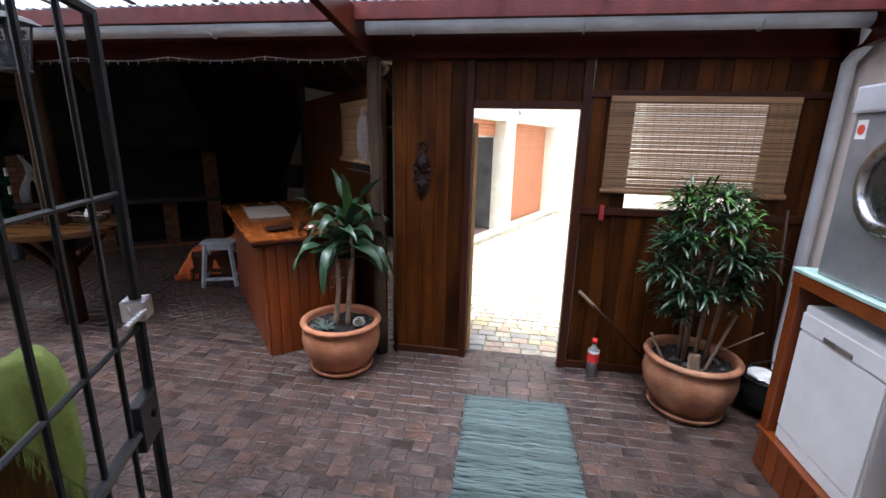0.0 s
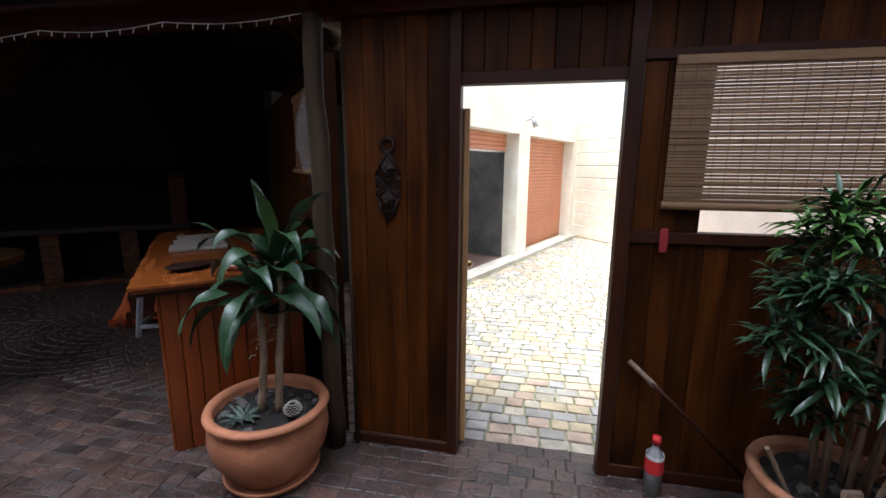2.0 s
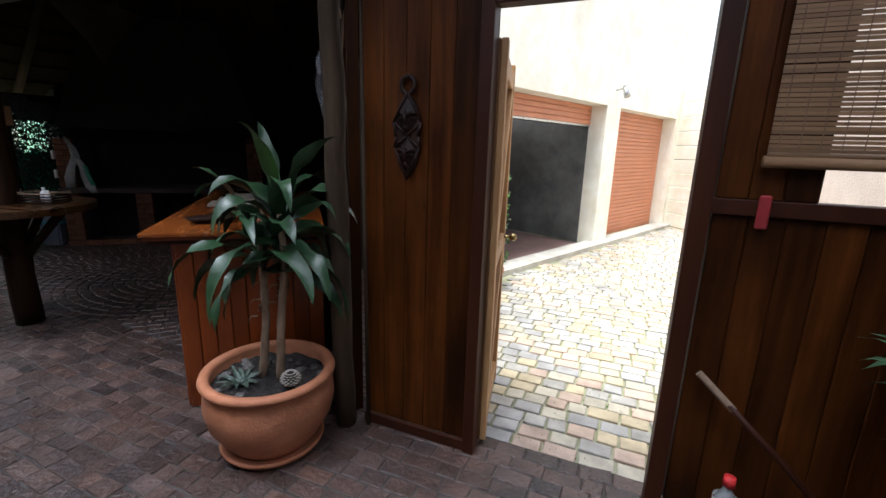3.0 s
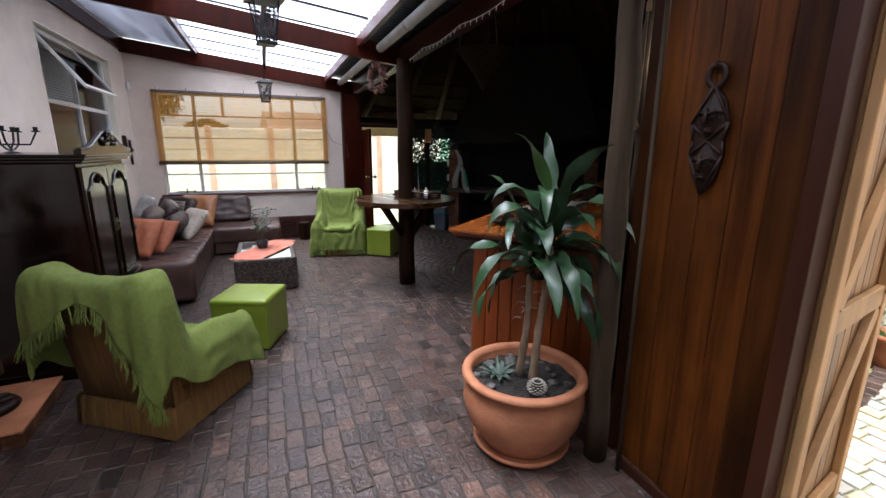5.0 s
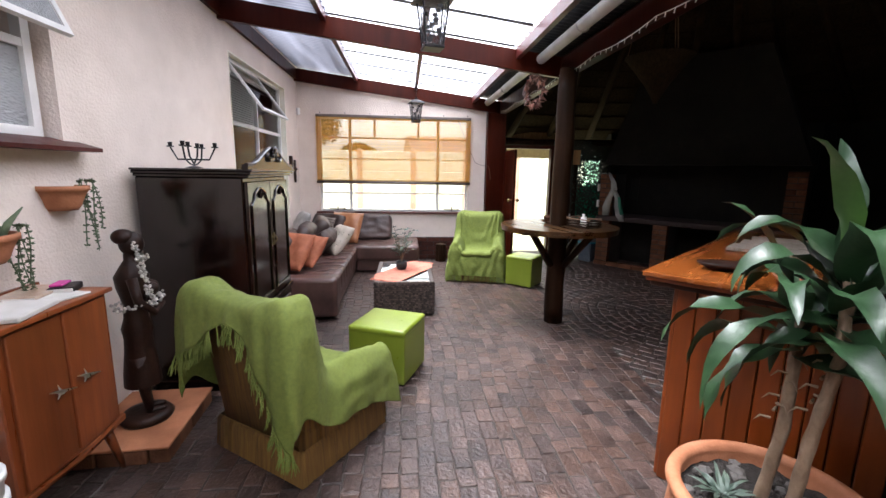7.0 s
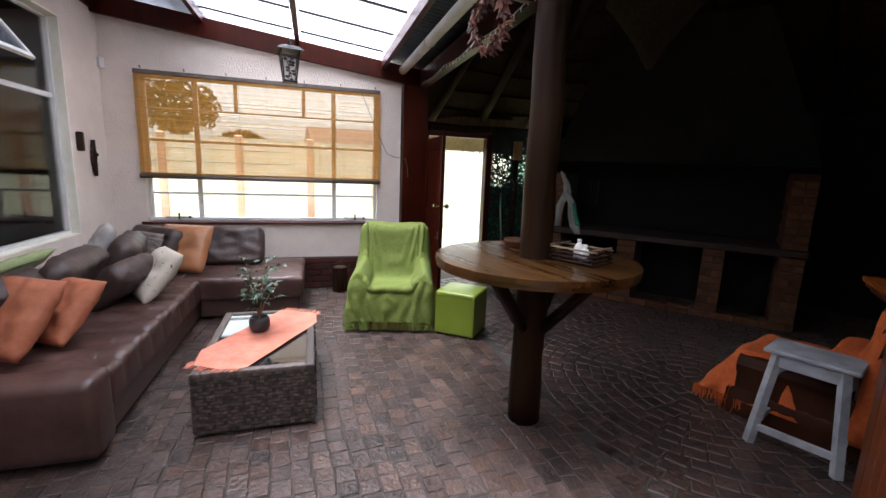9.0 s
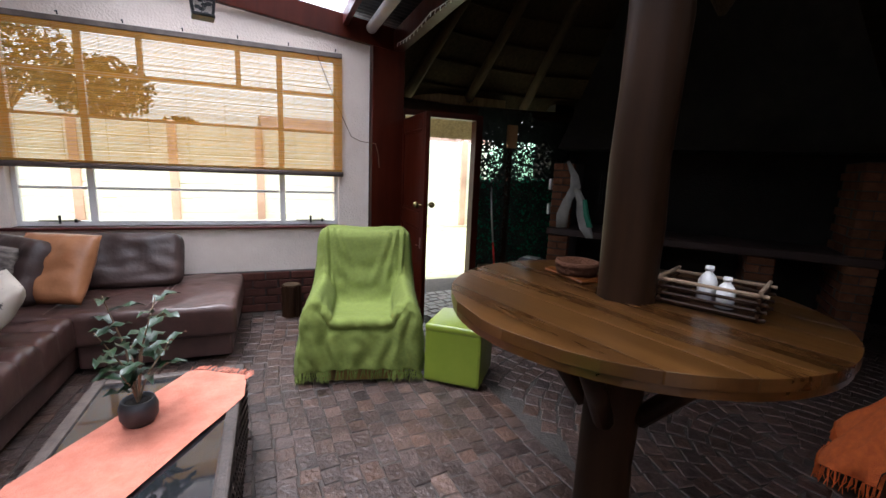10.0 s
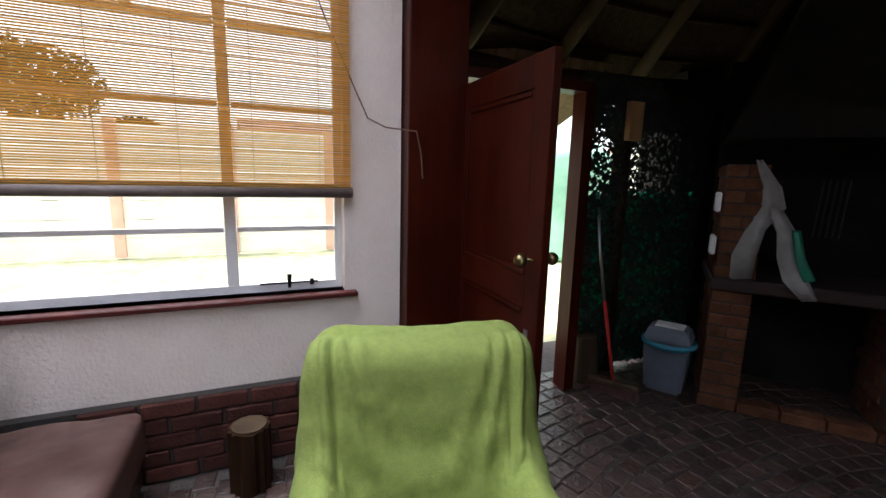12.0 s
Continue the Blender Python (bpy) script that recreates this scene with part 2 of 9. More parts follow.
def rbox(bm, x0, x1, y0, y1, z0, z1, r=0.02, seg=2, m=None):
    """A box with rounded edges."""
    t = BM()
    box(t, x0, x1, y0, y1, z0, z1)
    bmesh.ops.bevel(t, geom=t.edges[:], offset=r, segments=seg, affect="EDGES", profile=0.6)
    return merge(bm, t, m)


def merge(bm, t, m=None):
    me = bpy.data.meshes.new("tmp")
    t.to_mesh(me)
    t.free()
    n = len(bm.verts)
    bm.from_mesh(me)
    bpy.data.meshes.remove(me)
    bm.verts.ensure_lookup_table()
    vs = bm.verts[n:]
    if m is not None:
        bmesh.ops.transform(bm, matrix=m, verts=vs)
    return vs


def ring_tube(bm, pts, rads, n=10, cap=True):
    """A round tube through the points, with a radius at each."""
    pts = [Vector(p) for p in pts]
    rings = []
    side = None
    for i, p in enumerate(pts):
        d = (pts[min(i + 1, len(pts) - 1)] - pts[max(i - 1, 0)]).normalized()
        if side is None:
            side = d.orthogonal().normalized()
        side = (side - d * side.dot(d)).normalized()
        up = d.cross(side)
        r = rads[i] if isinstance(rads, (list, tuple)) else rads
        rings.append([bm.verts.new(p + (side * math.cos(a) + up * math.sin(a)) * r) for a in (math.tau * k / n for k in range(n))])
    for a, b in zip(rings, rings[1:]):
        for k in range(n):
            bm.faces.new((a[k], a[(k + 1) % n], b[(k + 1) % n], b[k]))
    if cap:
        bm.faces.new(list(reversed(rings[0])))
        bm.faces.new(rings[-1])
    return [v for r in rings for v in r]


def lathe(bm, profile, n=32, at=(0, 0, 0)):
    """Turns a profile of (radius, height) about the z axis."""
    rings = []
    for r, z in profile:
        if r < 1e-5:
            rings.append([bm.verts.new((at[0], at[1], at[2] + z))])
        else:
            rings.append([bm.verts.new((at[0] + r * math.cos(math.tau * k / n), at[1] + r * math.sin(math.tau * k / n), at[2] + z)) for k in range(n)])
    for a, b in zip(rings, rings[1:]):
        for k in range(n):
            j = (k + 1) % n
            q = [a[k % len(a)], a[j % len(a)], b[j % len(b)], b[k % len(b)]]
            q = list(dict.fromkeys(q))
            if len(q) > 2:
                bm.faces.new(q)
    return [v for r in rings for v in r]


def prism(bm, pts, z0, z1, m=None):
    """A plan outline raised from z0 to z1."""
    a = [bm.verts.new((x, y, z0)) for x, y in pts]
    b = [bm.verts.new((x, y, z1)) for x, y in pts]
    bm.faces.new(list(reversed(a)))
    bm.faces.new(b)
    for k in range(len(pts)):
        j = (k + 1) % len(pts)
        bm.faces.new((a[k], a[j], b[j], b[k]))
    if m is not None:
        bmesh.ops.transform(bm, matrix=m, verts=a + b)
    return a + b


def beam_between(bm, p, q, w, h):
    """A squared timber from p to q, w wide and h deep, kept upright."""
    p, q = Vector(p), Vector(q)
    d = (q - p).normalized()
    s = d.cross(Vector((0, 0, 1))).normalized() * (w / 2)
    u = s.cross(d).normalized() * (h / 2)
    a = [bm.verts.new(p + i * s + j * u) for i, j in ((-1, -1), (1, -1), (1, 1), (-1, 1))]
    b = [bm.verts.new(q + i * s + j * u) for i, j in ((-1, -1), (1, -1), (1, 1), (-1, 1))]
    bm.faces.new(list(reversed(a)))
    bm.faces.new(b)
    for k in range(4):
        j = (k + 1) % 4
        bm.faces.new((a[k], a[j], b[j], b[k]))
    bmesh.ops.recalc_face_normals(bm, faces=list({f for v in a + b for f in v.link_faces}))


def wall_x(name, x0, x1, y0, y1, z1, material, holes=(), z0=0.0, label=""):
    """A wall running along y (x0..x1 thick) with holes (a, b, low, high) in y."""
    bm = BM()
    cur = y0
    for a, b, low, high in sorted(holes):
        if a > cur:
            box(bm, x0, x1, cur, a, z0, z1)
        if low > z0:
            box(bm, x0, x1, a, b, z0, low)
        if high < z1:
            box(bm, x0, x1, a, b, high, z1)
        cur = b
    if cur < y1:
        box(bm, x0, x1, cur, y1, z0, z1)
    return structure(name, bm, material, label)


def wall_y(name, y0, y1, x0, x1, z1, material, holes=(), z0=0.0, label=""):
    bm = BM()
    cur = x0
    for a, b, low, high in sorted(holes):
        if a > cur:
            box(bm, cur, a, y0, y1, z0, z1)
        if low > z0:
            box(bm, a, b, y0, y1, z0, low)
        if high < z1:
            box(bm, a, b, y0, y1, high, z1)
        cur = b
    if cur < x1:
        box(bm, cur, x1, y0, y1, z0, z1)
    return structure(name, bm, material, label)


# ---- structure ----
HY = 0.22            # face of the house wall
WX = -7.6            # face of the west wall
FY = 3.70            # face of the boarded screen
CX, CY, CR = -4.3, 5.1, 3.62   # the round thatched room

# ground
bm = BM()
box(bm, -60, 60, -60, 60, -0.25, -0.03)
structure("ground", bm, grout_yard, "mossy sand bed under the paving")
bm = BM()
box(bm, -8.4, 2.45, 0.0, FY + 0.16, -0.05, -0.0055)
box(bm, -8.4, -0.95, FY + 0.16, 9.0, -0.05, -0.0055)
structure("floor_bed", bm, grout, "dark sand joints between clay pavers")

# house wall with the door, two windows
wall_y("wall_house", HY - 0.25, HY, WX - 0.25, 2.75, 3.35, plaster, [(-6.88, -4.78, 0.80, 2.74), (-2.45, -1.35, 1.68, 2.72), (-0.45, 0.75, 0.0, 2.5)],
       label="pale pink rough plastered house wall")
# west wall
bm = BM()
for y0, y1, z0, z1 in ((HY, 0.56, 0, 2.72), (3.13, 3.43, 0, 2.72), (0.56, 3.13, 0, 0.84), (0.56, 3.13, 2.45, 2.72)):
    box(bm, WX - 0.22, WX, y0, y1, z0, z1)
structure("wall_west", bm, plaster, "pale plastered end wall round a wide steel window")
bm = BM()
v = [bm.verts.new(p) for p in ((WX - 0.2, HY, 2.72), (WX - 0.2, 3.3, 2.72), (WX - 0.2, HY, 3.15), (WX - 0.02, HY, 2.72), (WX - 0.02, 3.3, 2.72), (WX - 0.02, HY, 3.15))]
for f in ((0, 1, 2), (5, 4, 3), (0, 3, 4, 1), (1, 4, 5, 2), (2, 5, 3, 0)):
    bm.faces.new([v[i] for i in f])
structure("wall_west_gable", bm, plaster, "plastered wedge under the roof")
# east wall
wall_x("wall_east", 2.45, 2.7, HY, 8.5, 3.4, plaster, label="pale plastered side wall")
# wood screen
def board_wall(name, x0, x1, z0, z1, label):
    th = thing(name, (0, 0, 0), label=label, category="wall", kind="structure")
    n = max(1, round((x1 - x0) / 0.12))
    w = (x1 - x0) / n
    for i in range(n):
        bm = BM()
        rbox(bm, x0 + i * w + 0.0008, x0 + (i + 1) * w - 0.0008, FY, FY + 0.025, z0, z1, 0.004, 1)
        part("plank", bm, board, th)
    bm = BM()
    box(bm, x0, x1, FY + 0.026, FY + 0.04, z0, z1)
    part("backing", bm, board_dark, th)
    return th
board_wall("wall_screen_post_side", -0.84, -0.22, 0.06, 2.56, "stained pine boarded screen with knots")
board_wall("wall_screen_over_door", -0.16, 0.67, 2.25, 2.56, "stained pine boards over the doorway")
board_wall("wall_screen_under_window", 0.75, 2.43, 0.06, 1.38, "dark stained boarding under the window")
board_wall("wall_screen_over_window", 0.75, 2.43, 2.32, 2.56, "stained pine boards over the window")
board_wall("wall_screen_window_jamb", 0.75, 1.07, 1.44, 2.28, "stained boards beside the window")
board_wall("wall_screen_far_jamb", 2.0, 2.43, 1.44, 2.28, "stained boards beside the window")
bm = BM()
box(bm, -0.22, -0.16, FY - 0.03, FY + 0.06, 0, 2.56)
box(bm, 0.67, 0.74, FY - 0.03, FY + 0.06, 0, 2.56)
box(bm, -0.16, 0.67, FY - 0.025, FY + 0.055, 2.19, 2.25)
box(bm, -0.84, -0.22, FY - 0.02, FY - 0.001, 0.0, 0.06)
box(bm, 0.74, 2.43, FY - 0.02, FY - 0.001, 0.0, 0.07)
box(bm, 0.74, 2.43, FY - 0.02, FY + 0.05, 1.38, 1.44)
box(bm, 0.74, 2.43, FY - 0.02, FY + 0.05, 2.28, 2.33)
structure("trim_screen_battens", bm, board_dark, "dark red-brown battens and door posts", bevel=0.004)
bm = BM()
box(bm, -8.0, 2.45, FY - 0.06, FY + 0.04, 2.55, 2.73)
structure("beam_thatch", bm, red_wood, "long dark red beam along the thatch edge", bevel=0.006)

# patio roof: rafters, purlins, clear sheets
def roof_z(y):
    return 3.20 - 0.12 * (y - HY)
for x in (-7.52, -4.6, -0.98, 2.35):
    bm = BM()
    beam_between(bm, (x, HY, roof_z(HY) - 0.13), (x, 3.66, roof_z(3.66) - 0.14), 0.06, 0.2)
    structure("rafter", bm, red_wood, "dark red painted rafter", bevel=0.004)
for y, w, h in ((1.22, 0.05, 0.07), (2.20, 0.05, 0.07), (3.18, 0.05, 0.11)):
    bm = BM()
    box(bm, WX, 2.45, y - w / 2, y + w / 2, roof_z(y) - 0.02 - h, roof_z(y) - 0.02)
    structure("purlin", bm, red_paint, "dull red purlin under the roof sheets", bevel=0.003)
bm = BM()
box(bm, WX, 2.45, HY + 0.002, HY + 0.04, 3.0, 3.16)
structure("fascia_house", bm, red_wood, "dark red board along the house wall")

m, n, l, b = nodes_of("clear_roof_sheet", 0.25)
n.remove(b)
tr, tl, mx, gl, mx2 = [n.new("ShaderNode" + k) for k in ("BsdfTransparent", "BsdfTranslucent", "MixShader", "BsdfGlossy", "MixShader")]
tr.inputs[0].default_value, tl.inputs[0].default_value = (0.74, 0.79, 0.92, 1), (0.80, 0.84, 0.95, 1)
mx.inputs[0].default_value, mx2.inputs[0].default_value = 0.45, 0.06
gl.inputs["Roughness"].default_value = 0.2
# wave bands in the mix stand in for light and shade on the corrugations
tcs, wv, mrs = n.new("ShaderNodeTexCoord"), n.new("ShaderNodeTexWave"), n.new("ShaderNodeMapRange")
wv.wave_type, wv.bands_direction = "BANDS", "X"
wv.inputs["Scale"].default_value, wv.inputs["Distortion"].default_value = 2.1, 0.3
mrs.inputs["To Min"].default_value, mrs.inputs["To Max"].default_value = 0.15, 0.85
l.new(tcs.outputs["Object"], wv.inputs["Vector"]), l.new(wv.outputs["Fac"], mrs.inputs["Value"]), l.new(mrs.outputs[0], mx.inputs[0])
l.new(tr.outputs[0], mx.inputs[1]), l.new(tl.outputs[0], mx.inputs[2]), l.new(mx.outputs[0], mx2.inputs[1]), l.new(gl.outputs[0], mx2.inputs[2])
l.new(mx2.outputs[0], n["Material Output"].inputs[0])
clear_sheet = m
dark_sheet = surface("weathered_metal_sheet", (0.05, 0.055, 0.065), (0.12, 0.13, 0.15), 6, 0.4, 0.6, 0.1, stain=0.4)

m, n, l, b = nodes_of("smoky_blue_sheet", 0.35)
b.inputs["Base Color"].default_value = (0.06, 0.065, 0.08, 1)
tls, mxs, nzs, mrs = [n.new("ShaderNode" + k) for k in ("BsdfTranslucent", "MixShader", "TexNoise", "MapRange")]
tls.inputs[0].default_value = (0.38, 0.41, 0.54, 1)
nzs.inputs["Scale"].default_value = 3.0
mrs.inputs["From Min"].default_value, mrs.inputs["From Max"].default_value = 0.4, 0.7
mrs.inputs["To Min"].default_value, mrs.inputs["To Max"].default_value = 0.04, 0.20
l.new(nzs.outputs["Fac"], mrs.inputs["Value"]), l.new(mrs.outputs[0], mxs.inputs[0])
l.new(b.outputs[0], mxs.inputs[1]), l.new(tls.outputs[0], mxs.inputs[2]), l.new(mxs.outputs[0], n["Material Output"].inputs[0])
smoky_sheet = m

def corrugated(bm, x0, x1, y0, y1, lift=0.0, pitch=0.076, amp=0.009, gap=None):
    n = int((x1 - x0) / pitch * 6)
    for i in range(n):
        xs = [x0 + (x1 - x0) * k / n for k in (i, i + 1)]
        zs = [amp * math.sin(math.tau * x / pitch) + lift for x in xs]
        q = [bm.verts.new((xs[a], y, roof_z(y) + zs[a] + 0.01)) for a, y in ((0, y0), (1, y0), (1, y1), (0, y1))]
        bm.faces.new(q)
    bmesh.ops.remove_doubles(bm, verts=bm.verts[:], dist=0.0005)
bm = BM()
corrugated(bm, WX - 0.2, 2.7, 1.2, 3.24)
ob = structure("ceiling_clear_sheets", bm, clear_sheet, "clear corrugated roof sheets", smooth=True)
bm = BM()
corrugated(bm, WX - 0.2, 2.7, HY - 0.2, 1.25, 0.02)
structure("ceiling_smoky_sheets", bm, smoky_sheet, "grimy blue-grey translucent roof sheets by the house", smooth=True)
bm = BM()
corrugated(bm, WX - 0.2, 2.7, 3.2, 3.8, 0.02)
structure("ceiling_eave_sheets", bm, dark_sheet, "dark corrugated metal sheets along the eave", smooth=True)

laps = thing("roof_sheet_laps", (0, 0, 0), label="dirty dark laps between the clear roof sheets", category="roof", kind="structure")
x = WX + 0.35
while x < 2.4:
    bm = BM()
    for y0, y1 in ((1.26, 2.16), (2.24, 3.14)):
        a = [bm.verts.new((xx, y, roof_z(y) - 0.014 + dz)) for dz in (0, 0.014) for xx, y in ((x, y0), (x + 0.035, y0), (x + 0.035, y1), (x, y1))]
        for f in ((3, 2, 1, 0), (4, 5, 6, 7), (0, 1, 5, 4), (1, 2, 6, 5), (2, 3, 7, 6), (3, 0, 4, 7)):
            bm.faces.new([a[i] for i in f])
    part("lap", bm, black_iron, laps)
    x += 0.66

# gutter and down pipe
gut = thing("rain_gutter", (0, 0, 0), label="white plastic gutter pipe under the roof edge", category="gutter")
bm = BM()
ring_tube(bm, [(WX + 0.1, 3.42, 2.72), (2.36, 3.42, 2.73)], 0.05, 14)
part("pipe", bm, pvc, gut, smooth=True)
for x in (-6.2, -4.9, -3.5, -2.2, -0.6, 0.6, 1.7):
    bm = BM()
    ring_tube(bm, [(x, 3.42 + 0.056 * math.cos(a), 2.725 + 0.056 * math.sin(a)) for a in [k * math.pi / 8 + math.pi for k in range(9)]] + [(x, 3.5, 2.76)], 0.006, 6)
    part("bracket", bm, pvc, gut)
bm = BM()
ring_tube(bm, [(2.33, 3.42, 2.68), (2.36, 3.46, 2.6), (2.37, 3.6, 2.5), (2.37, 3.62, 0.35), (2.36, 3.6, 0.22), (2.28, 3.5, 0.16)], 0.042, 14)
part("down_pipe", bm, pvc, gut, smooth=True)

# thatched room: cone, rafters, wall posts
bm = BM()
APEX = 5.4
EAVE_R, EAVE_Z = 3.95, 2.12
N = 48
def cone_pt(a, f, lift=0.0):
    r = EAVE_R * (1 - f)
    return Vector((CX + r * math.cos(a), CY + r * math.sin(a), EAVE_Z + (APEX - EAVE_Z) * f + lift))
for i in range(N):
    for j in range(8):
        a0, a1, f0, f1 = math.tau * i / N, math.tau * (i + 1) / N, j / 8, (j + 1) / 8
        mid = cone_pt((a0 + a1) / 2, (f0 + f1) / 2)
        if mid.y < FY or mid.x > -0.95 or (mid.x > -1.75 and mid.y > 5.6):
            continue
        for lift in (0.06, 0.3):
            q = [cone_pt(a0, f0, lift), cone_pt(a1, f0, lift), cone_pt(a1, f1, lift), cone_pt(a0, f1, lift)]
            if j == 7:
                q = q[:3]
            bm.faces.new([bm.verts.new(p) for p in q])
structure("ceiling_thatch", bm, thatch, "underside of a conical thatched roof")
raf = thing("thatch_rafters", (0, 0, 0), label="rough poles carrying the conical thatch", category="rafter", kind="structure")
for i in range(30):
    a = math.tau * (i + 0.5) / 30
    p, q = cone_pt(a, 0.0), cone_pt(a, 0.96)
    if p.y < FY + 0.06:
        if q.y < FY + 0.1:
            continue
        s = (FY + 0.08 - p.y) / (q.y - p.y)
        p = p.lerp(q, s)
    edge = -1.8 if p.y > 5.6 else -1.0
    if p.x > edge:
        p = p.lerp(q, (p.x - edge) / (p.x - q.x))
    bm = BM()
    mid = p.lerp(q, 0.5) + Vector((0, 0, random.uniform(-0.03, 0.03)))
    ring_tube(bm, [p, mid, q], [0.055, 0.05, 0.035], 8)
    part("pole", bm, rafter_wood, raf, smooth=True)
bm = BM()
for j in range(1, 16):
    f = j / 16
    pts = [cone_pt(math.tau * i / 96, f, 0.045) for i in range(97)]
    for a, b_ in zip(pts, pts[1:]):
        if a.y > FY + 0.08 and b_.y > FY + 0.08 and a.x < -1.0 and b_.x < -1.0 and not (a.x > -1.8 and a.y > 5.6):
            ring_tube(bm, [a, b_], 0.014, 5, cap=False)
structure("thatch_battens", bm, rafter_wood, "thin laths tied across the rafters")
# closing added above the beam, between patio roof and thatch, to block daylight
bm = BM()
v = [(-8.1, 2.70), (-8.1, 2.85), (-4.3, 5.6), (-0.5, 2.85), (-0.5, 2.70)]
a = [bm.verts.new((x, FY + 0.05, z)) for x, z in v]
c = [bm.verts.new((x, FY + 0.02, z)) for x, z in v]
bm.faces.new(a), bm.faces.new(list(reversed(c)))
structure("gable_closing", bm, pole_dark, "added dark closing above the beam that keeps daylight out")
# outer walls of the thatched room
def arc_wall(bm, a0, a1, r0, r1, z0, z1, step=4):
    k = max(1, int((a1 - a0) / step))
    for i in range(k):
        t0, t1 = radians(a0 + (a1 - a0) * i / k), radians(a0 + (a1 - a0) * (i + 1) / k)
        prism(bm, [(CX + r * math.cos(t), CY + r * math.sin(t)) for r, t in ((r0, t0), (r1, t0), (r1, t1), (r0, t1))], z0, z1)
# round wall coloured near-black, the dimness of the room is in its colour
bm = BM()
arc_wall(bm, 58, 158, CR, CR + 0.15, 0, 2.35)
structure("wall_round", bm, soot_shade, "round wall painted near-black with the room's shade")
bm = BM()
box(bm, -8.0, -7.5, 3.44, 3.76, 0, 2.6)
structure("door_side_post", bm, red_wood, "dark red timber panel beside the side door", bevel=0.006)

# straight side wall of the thatched room by the counter, with a small window
DW = pose(-0.96, 3.74, 0, 0, 0, 129)
bm = BM()
for q in ((0.0, 0.06, 0, 2.4), (1.0, 3.0, 0, 2.4), (0.06, 1.0, 0, 1.62), (0.06, 1.0, 2.27, 2.4)):
    box(bm, q[0], q[1], -0.06, 0, q[2], q[3], DW)
structure("wall_room_side", bm, board, "stained boarded side wall of the thatched room")
# inner wall in the same near-black, room shade as colour
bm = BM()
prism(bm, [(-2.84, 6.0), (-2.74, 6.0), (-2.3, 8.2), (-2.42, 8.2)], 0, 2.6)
structure("wall_room_back", bm, soot_shade, "dark inner wall of the thatched room")
bm = BM()
box(bm, -0.5, 0.8, -3.5, HY + 0.12, 0.0, 0.27)
structure("floor_step", bm, paver, "raised brick door step")
bm = BM()
box(bm, WX - 0.1, WX + 0.02, 3.76, 3.80, 0, 2.0)
box(bm, WX - 0.12, WX, 4.62, 4.70, 0, 2.0)
box(bm, WX - 0.12, WX, 3.76, 4.70, 1.98, 2.04)
structure("door_side_frame", bm, red_wood, "red-brown side door frame")
bm = BM()
ring_tube(bm, [(WX - 0.15, 3.5, 2.12), (WX - 0.25, 4.4, 2.10), (WX - 0.2, 5.4, 2.12), (-7.3, 6.6, 2.1)], [0.07, 0.065, 0.06, 0.06], 10)
ring_tube(bm, [(WX - 0.2, 5.15, 0.0), (WX - 0.2, 5.15, 2.1)], [0.07, 0.06], 10)
ring_tube(bm, [(-1.0, 6.2, 2.12), (-2.6, 8.0, 2.05)], [0.06, 0.06], 10)
structure("wall_plate_poles", bm, pole_dark, "dark round wall plate poles", smooth=True)
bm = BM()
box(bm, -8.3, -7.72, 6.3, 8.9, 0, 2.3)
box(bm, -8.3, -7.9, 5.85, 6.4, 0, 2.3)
structure("wall_behind_fireplace", bm, soot_shade, "dark wall behind the brick fireplace")
# brick dado under the window
dado = thing("wall_brick_dado", (0, 0, 0), label="low course of dark red bricks at the wall foot", category="wall", kind="structure")
bm = BM()
box(bm, WX, WX + 0.05, HY, 3.43, 0, 0.395)
part("mortar_bed", bm, mortar, dado)
def brick_mesh(name, w, d, h, mat):
    bm = BM()
    rbox(bm, -w / 2, w / 2, -d / 2, d / 2, -h / 2, h / 2, 0.006, 1)
    me = bpy.data.meshes.new(name)
    bm.to_mesh(me)
    bm.free()
    me.materials.append(mat)
    return me
def lay(me, name, parent, at, turn=0.0, tilt=0.0):
    ob = new(name, me)
    ob.parent = parent
    ob.matrix_local = pose(*at, tilt, 0, turn)
    return ob
bd = brick_mesh("brick_dark", 0.215, 0.06, 0.07, brick_dark)
for r in range(5):
    for i in range(6):
        lay(bd, "brick", dado, (WX + 0.035 + random.uniform(0, 0.006), 2.08 + i * 0.228 + (r % 2) * 0.114, 0.04 + r * 0.079), 90)

